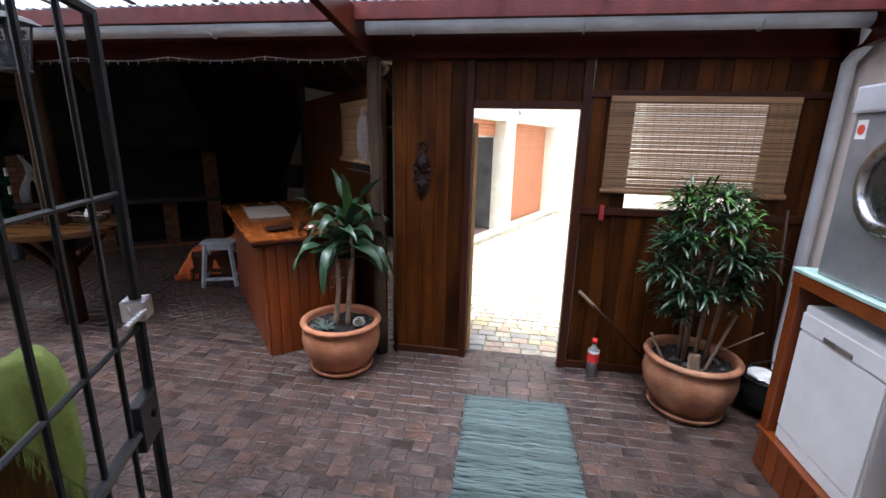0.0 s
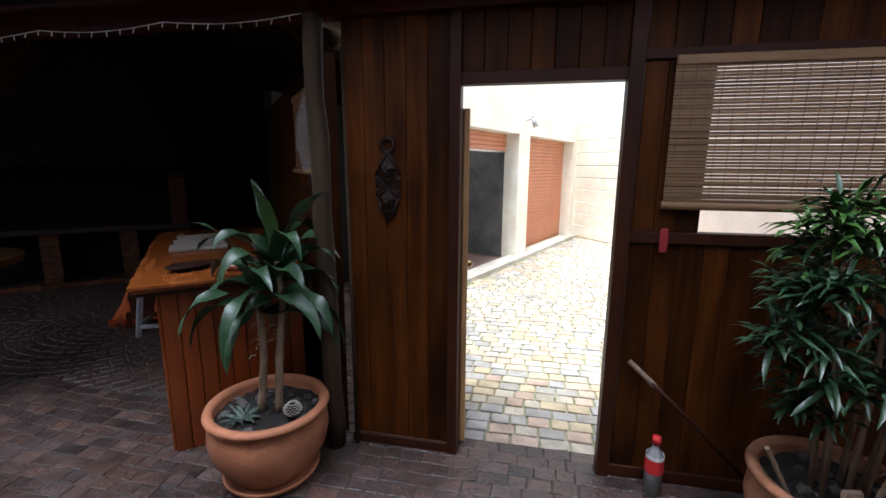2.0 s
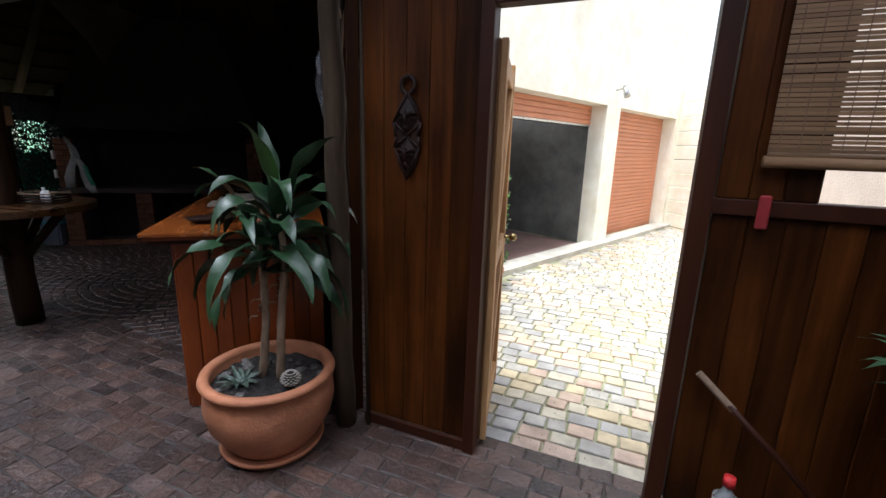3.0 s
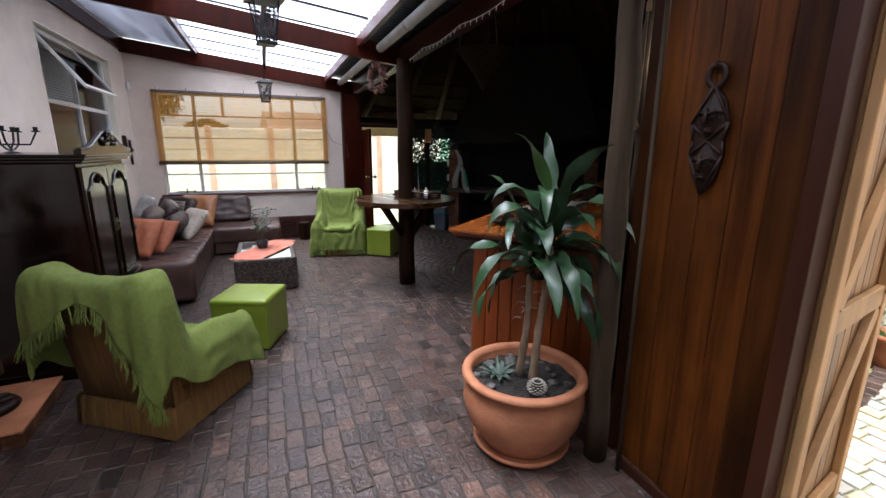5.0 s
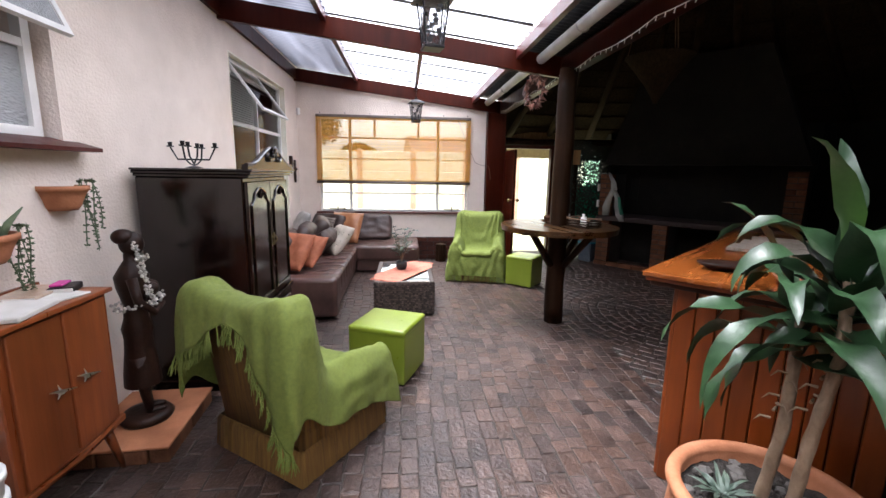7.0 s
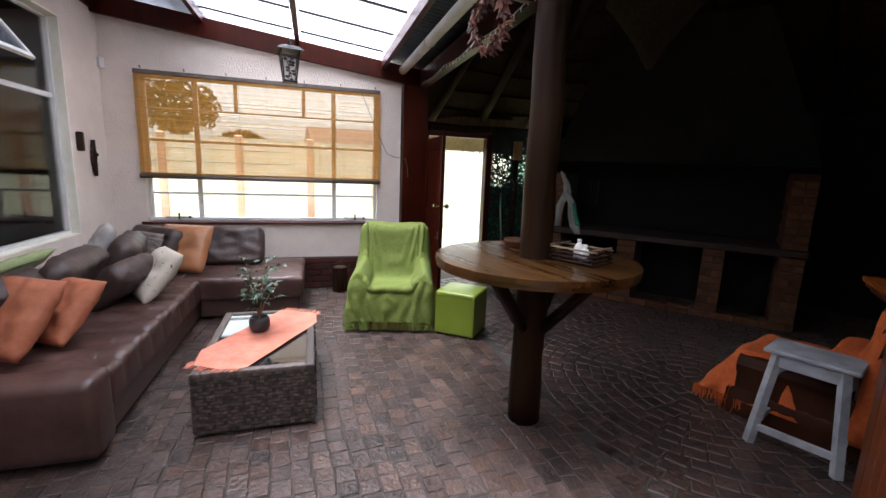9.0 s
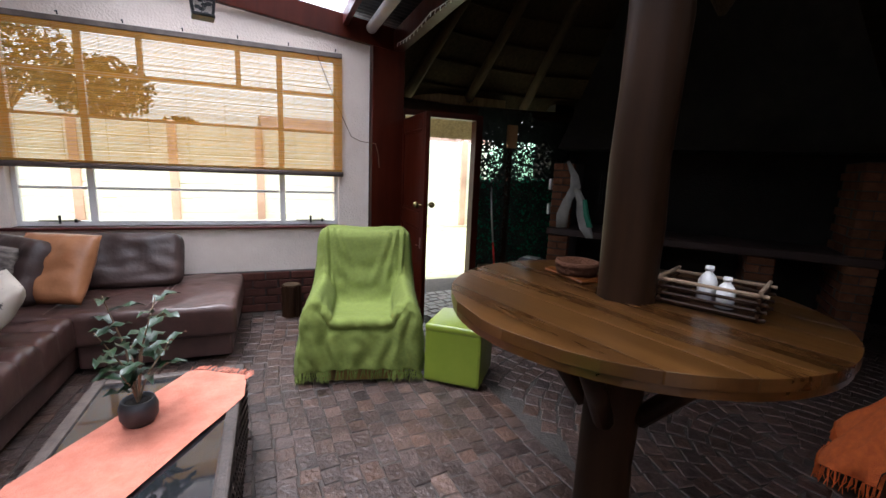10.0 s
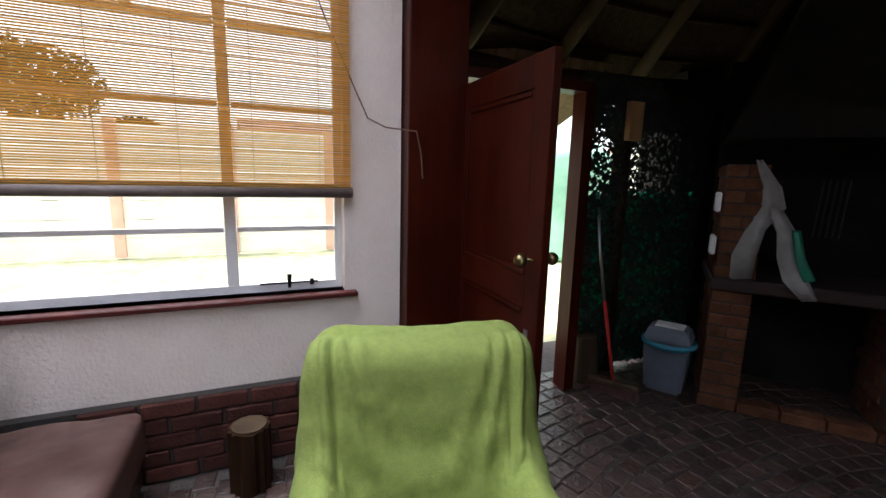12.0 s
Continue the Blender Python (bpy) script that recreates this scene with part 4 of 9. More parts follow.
# ---- cloth draped over furniture ----
def drape(name, parent, rect, step, height, hem, material, label="", seed=1, blur=3, fold=0.008, fringe=None, out=0.012):
    """A cloth as a relief over height(x, y), cut where it would hang under hem(x, y)."""
    x0, x1, y0, y1 = rect
    nx, ny = int((x1 - x0) / step) + 1, int((y1 - y0) / step) + 1
    xs, ys = np.linspace(x0, x1, nx), np.linspace(y0, y1, ny)
    H = np.array([[height(x, y) for y in ys] for x in xs])
    for _ in range(blur):
        Q = np.pad(H, 1, mode="edge")
        H = (Q[:-2, 1:-1] + Q[2:, 1:-1] + Q[1:-1, :-2] + Q[1:-1, 2:] + 2 * Q[1:-1, 1:-1]) / 6
    bm = BM()
    V, low = {}, {}
    for i, x in enumerate(xs):
        for j, y in enumerate(ys):
            gx = H[min(i + 1, nx - 1), j] - H[max(i - 1, 0), j]
            gy = H[i, min(j + 1, ny - 1)] - H[i, max(j - 1, 0)]
            g = math.hypot(gx, gy)
            h0 = hem(x, y)
            z = max(H[i, j], h0)
            f = noise.noise(Vector((x * 6 + seed, y * 6, z * 3.0))) + 0.22 * noise.noise(Vector((x * 15 + z * 4, y * 15 + seed, z * 5)))
            if g > 1e-5:
                steep = min(1.0, g / (2 * step))
                dx, dy = -gx / g * steep * (f * fold * 3 + out), -gy / g * steep * (f * fold * 3 + out)
            else:
                dx = dy = 0
            V[i, j] = bm.verts.new((x + dx, y + dy, z + out + f * fold * 0.5))
            low[i, j] = H[i, j] <= h0 + 1e-4
    for i in range(nx - 1):
        for j in range(ny - 1):
            q = [(i, j), (i + 1, j), (i + 1, j + 1), (i, j + 1)]
            if sum(low[k] for k in q) < 4:
                bm.faces.new([V[k] for k in q])
    edge = [v.co.copy() for k, v in V.items() if low[k] and v.link_faces]
    bmesh.ops.delete(bm, geom=[v for v in bm.verts if not v.link_faces], context="VERTS")
    ob = part(name, bm, material, parent, label, smooth=True)
    mod = ob.modifiers.new("thickness", "SOLIDIFY")
    mod.thickness, mod.offset = 0.004, -1
    if fringe:
        rn = random.Random(seed)
        bm = BM()
        for p in edge:
            if not fringe(p.x, p.y):
                continue
            for s in range(3):
                a = p + Vector((rn.uniform(-0.008, 0.008), rn.uniform(-0.006, 0.006), 0))
                d = rn.uniform(0.06, 0.10)
                ring_tube(bm, [a, a + Vector((rn.uniform(-0.006, 0.006), rn.uniform(-0.006, 0.006), -d * 0.5)), a + Vector((rn.uniform(-0.014, 0.014), rn.uniform(-0.014, 0.014), -d))], [0.003, 0.0035, 0.002], 4)
        part("fringe", bm, material, ob, kind="stuff")
    return ob


def spline(p, q, r, w, f):
    """A point between q and r on a smooth curve through p, q, r, w."""
    return 0.5 * ((2 * q) + (r - p) * f + (2 * p - 5 * q + 4 * r - w) * f * f + (3 * q - p - 3 * r + w) * f ** 3)

def resample(rows, k):
    out = []
    n = len(rows)
    for i in range(n - 1):
        a, b_, c, d = rows[max(i - 1, 0)], rows[i], rows[i + 1], rows[min(i + 2, n - 1)]
        for j in range(k):
            out.append([spline(a[q], b_[q], c[q], d[q], j / k) for q in range(len(b_))])
    out.append(rows[-1])
    return out

def cloth_sheet(name, parent, stations, material, label, relief, fringe_rows=(), fringe_len=0.08, ku=9, kv=9, seed=1):
    """A cloth laid as a smooth sheet through stations of points, with folds from relief(u, v, point)."""
    rows = [[Vector(p) for p in st] for st in stations]
    rows = resample(rows, kv)
    cols = resample([list(c) for c in zip(*rows)], ku)
    grid = [list(c) for c in zip(*cols)]
    nr, nc = len(grid), len(grid[0])
    bm = BM()
    V = []
    for i in range(nr):
        row = []
        for j in range(nc):
            p = grid[i][j]
            du = grid[i][min(j + 1, nc - 1)] - grid[i][max(j - 1, 0)]
            dv = grid[min(i + 1, nr - 1)][j] - grid[max(i - 1, 0)][j]
            nrm = dv.cross(du)
            nrm = nrm.normalized() if nrm.length > 1e-9 else Vector((0, 0, 1))
            row.append(bm.verts.new(p + nrm * relief(j / (nc - 1) * 2 - 1, i / (nr - 1), p)))
        V.append(row)
    for i in range(nr - 1):
        for j in range(nc - 1):
            bm.faces.new((V[i][j], V[i][j + 1], V[i + 1][j + 1], V[i + 1][j]))
    hems = []
    for r in fringe_rows:
        hems += [(V[r][j].co.copy(), (V[r][j].co - V[r - 1 if r else 1][j].co).normalized()) for j in range(nc)]
        hems += [(V[r][j].co.lerp(V[r][j + 1].co, 0.5), (V[r][j].co - V[r - 1 if r else 1][j].co).normalized()) for j in range(nc - 1)]
    ob = part(name, bm, material, parent, label, smooth=True)
    mod = ob.modifiers.new("thickness", "SOLIDIFY")
    mod.thickness, mod.offset = 0.004, 0
    if hems:
        rn = random.Random(seed)
        bm = BM()
        for p, d in hems:
            if rn.random() < 0.35:
                continue
            d = (d * 0.4 + Vector((rn.uniform(-0.3, 0.3), rn.uniform(-0.3, 0.3), -1))).normalized()
            L = fringe_len * rn.uniform(0.75, 1.15)
            L = max(0.03, min(L, p.z * 1.02))
            s1 = Vector((rn.uniform(-0.006, 0.006), rn.uniform(-0.006, 0.006), 0))
            a = p + d * L * 0.35 + s1
            a.z = max(a.z, 0.012)
            ring_tube(bm, [p, a], [0.0035, 0.003], 4)
            ring_tube(bm, [a - d * 0.004, a + d * 0.006], 0.0048, 5)
            for q in range(2):
                e = a + d * L * 0.65 + Vector((rn.uniform(-0.012, 0.012), rn.uniform(-0.012, 0.012), 0))
                e.z = max(e.z, 0.006)
                ring_tube(bm, [a, a.lerp(e, 0.5) + s1 * 0.6, e], [0.002, 0.0026, 0.0014], 4)
        part("fringe", bm, material, ob, kind="stuff")
    return ob

def mirrored(half):
    return [(-x, y, z) for x, y, z in reversed(half[1:])] + list(half)

def ridge(x, y, z=0.0):
    """Soft creases: high along thin lines, low between."""
    return 1 - 2.2 * abs(noise.noise(Vector((x, y, z))))


corduroy = surface("brown_striped_corduroy", (0.095, 0.040, 0.006), (0.22, 0.118, 0.024), 16, 0.85, bump=0.5, fine=90, stretch=(3.0, 3.0, 0.03), stain=0.2)

def armchair_body(th, mat, w, d, seat, arm, back, lean=0.0):
    bm = BM()
    rbox(bm, -w / 2 + 0.03, w / 2 - 0.03, -d / 2 + 0.06, d / 2 - 0.02, 0.02, seat - 0.08, 0.03)
    part("base", bm, mat, th)
    bm = BM()
    rbox(bm, -w / 2 + 0.16, w / 2 - 0.16, -d / 2 + 0.2, d / 2, seat - 0.12, seat, 0.045, 3)
    part("seat", bm, mat, th, smooth=True)
    bm = BM()
    t = BM()
    box(t, -w / 2, w / 2, -0.09, 0.09, 0, 1)
    for v in t.verts:
        f = v.co.z
        z = 0.16 + f * (back - 0.16)
        v.co.x *= 0.86 + 0.14 * f + 0.08 * f * f
        v.co.y = v.co.y * (1 - 0.35 * f) - d / 2 + 0.14 - lean * f
        v.co.z = z
    bmesh.ops.subdivide_edges(t, edges=t.edges[:], cuts=3, use_grid_fill=True)
    bmesh.ops.bevel(t, geom=[e for e in t.edges if len(e.link_faces) == 2 and e.calc_face_angle(0) > 0.8], offset=0.03, segments=3, affect="EDGES")
    merge(bm, t)
    part("backrest", bm, mat, th, smooth=True)
    for s in (-1, 1):
        bm = BM()
        x = s * (w / 2 - 0.085)
        rbox(bm, x - 0.07, x + 0.07, -d / 2 + 0.16, d / 2 - 0.03, 0.05, arm - 0.05, 0.03, 2)
        ring_tube(bm, [(x, -d / 2 + 0.18, arm - 0.05), (x, d / 2 - 0.03, arm - 0.06)], 0.075, 14)
        part("arm", bm, mat, th, smooth=False)
    bm = BM()
    # pleated skirt down to the floor
    pts = []
    for sx, sy, n in ((0, -1, 26), (1, 0, 26), (0, 1, 26), (-1, 0, 26)):
        for k in range(n):
            f = k / n * 2 - 1
            if sy:
                x, y = f * w / 2 * 0.98 * sy, sy * (d / 2 - (0.03 if sy < 0 else 0))
            else:
                x, y = sx * w / 2 * 0.98, f * d / 2 * 0.96 * sx
            pts.append((x, y))
    def flare(p, s):
        return (p[0] * s, p[1] * s)
    rings = []
    for z, s in ((0.01, 1.03), (0.09, 1.015), (0.17, 1.0), (0.19, 0.97)):
        rings.append([bm.verts.new((p[0] * s + 0.003 * math.sin(i * 1.9), p[1] * s + 0.003 * math.sin(i * 2.3), z)) for i, p in enumerate(pts)])
    for a, b_ in zip(rings, rings[1:]):
        for k in range(len(pts)):
            j = (k + 1) % len(pts)
            bm.faces.new((a[k], a[j], b_[j], b_[k]))
    bmesh.ops.recalc_face_normals(bm, faces=bm.faces[:])
    part("skirt", bm, mat, th, smooth=True)

# brown armchair seen from behind with a throw over its back
gc = thing("armchair", (-2.36, 1.42, 0), 56.5, "brown striped armchair with a fringed green throw over its back", "armchair", "armchairs with green throws")
armchair_body(gc, corduroy, 0.70, 0.72, 0.36, 0.425, 0.92, 0.10)
seat_rows = [
    [(0, 0.36, 0.37), (0.2, 0.36, 0.37), (0.22, 0.35, 0.42), (0.29, 0.37, 0.50), (0.36, 0.37, 0.44), (0.385, 0.38, 0.30), (0.40, 0.40, 0.13)],
    [(0, 0.12, 0.39), (0.2, 0.12, 0.39), (0.22, 0.12, 0.44), (0.29, 0.12, 0.545), (0.37, 0.12, 0.47), (0.39, 0.12, 0.36), (0.405, 0.12, 0.25)],
    [(0, -0.10, 0.42), (0.2, -0.10, 0.42), (0.23, -0.11, 0.50), (0.29, -0.12, 0.565), (0.37, -0.12, 0.49), (0.395, -0.13, 0.38), (0.41, -0.14, 0.27)],
    [(0, -0.15, 0.62), (0.22, -0.15, 0.62), (0.27, -0.16, 0.64), (0.33, -0.19, 0.65), (0.385, -0.24, 0.56), (0.405, -0.26, 0.44), (0.415, -0.27, 0.33)],
    [(0, -0.23, 0.87), (0.22, -0.23, 0.89), (0.31, -0.24, 0.93), (0.37, -0.28, 0.92), (0.42, -0.33, 0.82), (0.43, -0.36, 0.62), (0.42, -0.37, 0.42)],
    [(0, -0.33, 0.93), (0.22, -0.33, 0.95), (0.32, -0.34, 0.985), (0.39, -0.37, 0.955), (0.43, -0.41, 0.83), (0.44, -0.43, 0.63), (0.43, -0.44, 0.38)],
    [(0, -0.42, 0.915), (0.19, -0.43, 0.93), (0.30, -0.44, 0.94), (0.37, -0.455, 0.89), (0.405, -0.46, 0.77), (0.42, -0.46, 0.56), (0.42, -0.455, 0.34)],
]
stations = [mirrored(r) for r in seat_rows]
stations.append([(-0.43, -0.46, 0.56), (-0.42, -0.47, 0.58), (-0.38, -0.475, 0.60), (-0.32, -0.48, 0.63), (-0.22, -0.475, 0.68), (-0.12, -0.465, 0.77),
                 (0.0, -0.455, 0.83), (0.12, -0.465, 0.78), (0.22, -0.475, 0.64), (0.30, -0.48, 0.50), (0.355, -0.48, 0.38), (0.39, -0.475, 0.30), (0.41, -0.46, 0.28)])
def back_folds(u, v, p):
    side = min(1, max(0, (abs(u) - 0.45) / 0.3))
    r = 0.012 * ridge(p.y * 7 + p.x * 3, p.x * 6, p.z * 1.3) * (0.4 + 0.6 * side)
    r += 0.010 * math.sin(p.y * 34 + 3 * noise.noise(p * 4)) * side * max(0, 0.75 - p.z) * 1.6
    if v > 0.8:
        r += 0.010 * math.sin(p.x * 40 + 2 * noise.noise(p * 5)) * (v - 0.8) * 4
    return r + 0.006 * ridge(p.x * 13, p.y * 11, p.z * 9)
cloth_sheet("throw", gc, stations, green_cloth, "soft lime green throw with tassels", back_folds, (-1,), 0.10, seed=3)

# armchair wholly covered with a throw
gc2 = thing("armchair", (-6.31, 3.13, 0), -103, "armchair fully covered with a lime green fringed throw", "armchair", "armchairs with green throws")
armchair_body(gc2, corduroy, 0.58, 0.86, 0.31, 0.335, 0.82, 0.02)
rows2 = [
    [(0, 0.475, 0.10), (0.19, 0.475, 0.10), (0.25, 0.48, 0.095), (0.33, 0.48, 0.095), (0.39, 0.465, 0.08), (0.41, 0.45, 0.05), (0.42, 0.43, 0.04)],
    [(0, 0.47, 0.22), (0.19, 0.47, 0.22), (0.25, 0.465, 0.27), (0.33, 0.465, 0.33), (0.39, 0.455, 0.26), (0.41, 0.44, 0.15), (0.42, 0.42, 0.05)],
    [(0, 0.455, 0.35), (0.19, 0.455, 0.35), (0.245, 0.45, 0.42), (0.32, 0.45, 0.50), (0.385, 0.44, 0.42), (0.405, 0.41, 0.26), (0.42, 0.39, 0.05)],
    [(0, 0.41, 0.415), (0.19, 0.41, 0.415), (0.235, 0.40, 0.47), (0.31, 0.40, 0.565), (0.38, 0.39, 0.47), (0.40, 0.36, 0.27), (0.42, 0.34, 0.04)],
    [(0, 0.18, 0.39), (0.19, 0.18, 0.39), (0.23, 0.17, 0.46), (0.305, 0.17, 0.575), (0.38, 0.16, 0.48), (0.40, 0.13, 0.27), (0.425, 0.11, 0.04)],
    [(0, -0.07, 0.40), (0.19, -0.07, 0.41), (0.23, -0.06, 0.49), (0.30, -0.06, 0.59), (0.38, -0.08, 0.50), (0.40, -0.11, 0.27), (0.43, -0.13, 0.04)],
    [(0, -0.15, 0.56), (0.20, -0.14, 0.57), (0.255, -0.13, 0.61), (0.32, -0.15, 0.63), (0.38, -0.19, 0.54), (0.40, -0.22, 0.30), (0.42, -0.24, 0.04)],
    [(0, -0.20, 0.74), (0.20, -0.19, 0.74), (0.29, -0.19, 0.75), (0.35, -0.22, 0.74), (0.385, -0.28, 0.62), (0.395, -0.31, 0.34), (0.40, -0.32, 0.05)],
    [(0, -0.235, 0.885), (0.21, -0.235, 0.895), (0.31, -0.24, 0.90), (0.36, -0.27, 0.865), (0.38, -0.34, 0.68), (0.39, -0.36, 0.38), (0.40, -0.37, 0.06)],
    [(0, -0.31, 0.925), (0.21, -0.31, 0.935), (0.31, -0.32, 0.935), (0.352, -0.35, 0.885), (0.37, -0.40, 0.68), (0.38, -0.42, 0.38), (0.385, -0.43, 0.08)],
    [(0, -0.41, 0.91), (0.20, -0.41, 0.92), (0.29, -0.41, 0.91), (0.325, -0.43, 0.84), (0.34, -0.45, 0.64), (0.34, -0.46, 0.36), (0.35, -0.47, 0.09)],
    [(0, -0.46, 0.55), (0.18, -0.46, 0.55), (0.24, -0.46, 0.54), (0.27, -0.465, 0.5), (0.29, -0.47, 0.38), (0.31, -0.47, 0.24), (0.32, -0.475, 0.10)],
    [(0, -0.47, 0.13), (0.16, -0.47, 0.13), (0.22, -0.47, 0.13), (0.25, -0.47, 0.12), (0.27, -0.475, 0.12), (0.29, -0.475, 0.11), (0.31, -0.48, 0.10)],
]
def seat_folds(u, v, p):
    ax = abs(p.x)
    r = 0.003 * ridge(p.x * 11, p.y * 11, p.z * 9)
    if v < 0.27:
        # the front: hanging folds and a bunched roll under the seat edge
        k = 1 - v / 0.27
        r += 0.011 * math.sin(p.x * 48 + 4 * noise.noise(Vector((p.x * 6, p.z * 5, 2)))) * min(1, k * 1.6)
        r += 0.007 * ridge(p.x * 9 + p.z * 2, p.z * 5, 4) + 0.006 * ridge(p.x * 14 - p.z * 6, p.z * 9, 9)
    if 0.16 < v < 0.34 and ax < 0.26:
        r += 0.024 * math.exp(-((v - 0.235) / 0.03) ** 2) * (1 + 0.4 * noise.noise(Vector((p.x * 9, 3, 1)))) - 0.020 * math.exp(-((v - 0.185) / 0.016) ** 2)
        for c, w in ((-0.13, 0.020), (0.02, 0.016), (0.14, 0.022)):
            r -= 0.013 * math.exp(-((p.x - c + 0.5 * (v - 0.25)) / w) ** 2) * math.exp(-((v - 0.24) / 0.06) ** 2)
        r += 0.008 * ridge(p.x * 8, p.y * 18, 1)
    if 0.34 <= v < 0.5 and ax < 0.2:
        r += 0.005 * math.sin(p.y * 40 + 20 * p.x * p.x)
    if 0.45 < v < 0.76 and ax < 0.32:
        # slack curves down the back, and creases running in from the top corners
        t = p.z - 2.4 * p.x * p.x
        fade = min(1, (0.76 - v) / 0.05) * min(1, (v - 0.45) / 0.05)
        r += 0.009 * math.sin(t * 36 + 1.5 * noise.noise(Vector((p.x * 3, p.z * 3, 5)))) * fade * max(0, 1 - (p.z - 0.44) * 2.6)
        h = max(0, 0.93 - p.z)
        for c, slope, w, amp in ((0.30, 0.06, 0.014, 0.020), (0.25, 0.22, 0.013, 0.018), (0.20, 0.36, 0.012, 0.014)):
            r += amp * math.exp(-((ax - c + slope * h * (1 + 0.1 * (p.x > 0))) / w) ** 2) * fade
            r -= 0.6 * amp * math.exp(-((ax - c + slope * h + 0.022) / w) ** 2) * fade
    if ax > 0.33:
        k = min(1, (ax - 0.33) / 0.04)
        r += 0.014 * math.sin(p.y * 40 + 3 * noise.noise(Vector((p.y * 4, p.z * 2, 8))) + p.z * 3) * k * min(1, max(0.15, 0.8 - p.z) * 1.7)
        r += 0.006 * ridge(p.y * 9 + p.z * 3, p.z * 2, 3) * k
    return r
cloth_sheet("throw", gc2, [mirrored(r) for r in rows2], green_cloth, "lime green throw hanging to the floor", seat_folds, (0,), 0.075, 9, 9, seed=8)

def ottoman(at, turn, s, h):
    th = thing("cube_ottoman", at, turn, "lime green vinyl cube ottoman with seamed edges", "ottoman", "green cube ottomans")
    bm = BM()
    rbox(bm, -s / 2, s / 2, -s / 2, s / 2, 0.015, h - 0.02, 0.018, 2)
    part("body", bm, green_vinyl, th)
    t = BM()
    bm = BM()
    rbox(t, -s / 2 - 0.0025, s / 2 + 0.0025, -s / 2 - 0.0025, s / 2 + 0.0025, h - 0.055, h, 0.022, 3)
    for v in t.verts:
        if v.co.z > h - 0.01:
            v.co.z += 0.012 * (1 - (v.co.x / s * 2) ** 2) * (1 - (v.co.y / s * 2) ** 2)
    bmesh.ops.subdivide_edges(t, edges=[e for e in t.edges if e.calc_length() > s * 0.7], cuts=4, use_grid_fill=True)
    for v in t.verts:
        if v.co.z > h - 0.002:
            v.co.z = h + 0.014 * max(0, 1 - (v.co.x / s * 2) ** 2) * max(0, 1 - (v.co.y / s * 2) ** 2)
    merge(bm, t)
    part("lid", bm, green_vinyl, th, smooth=True)
    for i in (-1, 1):
        for j in (-1, 1):
            bm = BM()
            ring_tube(bm, [(i * s * 0.42, j * s * 0.42, 0), (i * s * 0.42, j * s * 0.42, 0.02)], 0.018, 8)
            part("foot", bm, black_iron, th)
    return th
ottoman((-3.16, 1.89, 0), -22, 0.45, 0.43)
ottoman((-5.77, 3.705, 0), 50, 0.39, 0.42)

# ---- potted plants ----
def big_pot(th, mat, R, h, rim_mat=None):
    bm = BM()
    prof = [(0, 0.035), (R * 0.62, 0.035), (R * 0.72, 0.08), (R * 0.92, h * 0.42), (R * 0.98, h * 0.62), (R * 0.96, h * 0.78), (R * 0.90, h * 0.88), (R * 0.91, h * 0.90),
            (R * 0.99, h * 0.92), (R * 1.01, h * 0.95), (R * 0.99, h * 0.985), (R * 0.94, h), (R * 0.86, h * 0.985), (R * 0.84, h * 0.93), (R * 0.86, h * 0.75), (0, h * 0.75)]
    lathe(bm, prof, 56)
    part("pot", bm, mat, th, smooth=True)
    bm = BM()
    lathe(bm, [(0, 0), (R * 0.70, 0), (R * 0.78, 0.03), (R * 0.80, 0.045), (R * 0.76, 0.05), (R * 0.70, 0.034), (0, 0.034)], 48)
    part("saucer", bm, mat, th, smooth=True)
    bm = BM()
    t = BM()
    bmesh.ops.create_circle(t, cap_ends=True, cap_tris=True, segments=28, radius=R * 0.86)
    bmesh.ops.subdivide_edges(t, edges=t.edges[:], cuts=4, use_grid_fill=True)
    for v in t.verts:
        v.co.z = h * 0.84 + 0.015 * noise.noise(v.co * 22)
    merge(bm, t)
    part("soil", bm, soil, th)
    rn = random.Random(int(R * 1000))
    for i in range(22):
        a, r = rn.random() * 6.28, R * 0.78 * math.sqrt(rn.random())
        t = BM()
        bmesh.ops.create_icosphere(t, subdivisions=1, radius=rn.uniform(0.014, 0.036))
        for v in t.verts:
            v.co *= 1 + 0.25 * noise.noise(v.co * 40 + Vector((i, 0, 0)))
            v.co.z *= 0.6
        bm = BM()
        merge(bm, t, pose(r * math.cos(a), r * math.sin(a), h * 0.86, 0, 0, rn.random() * 360))
        part("stone", bm, stone_mat, th)

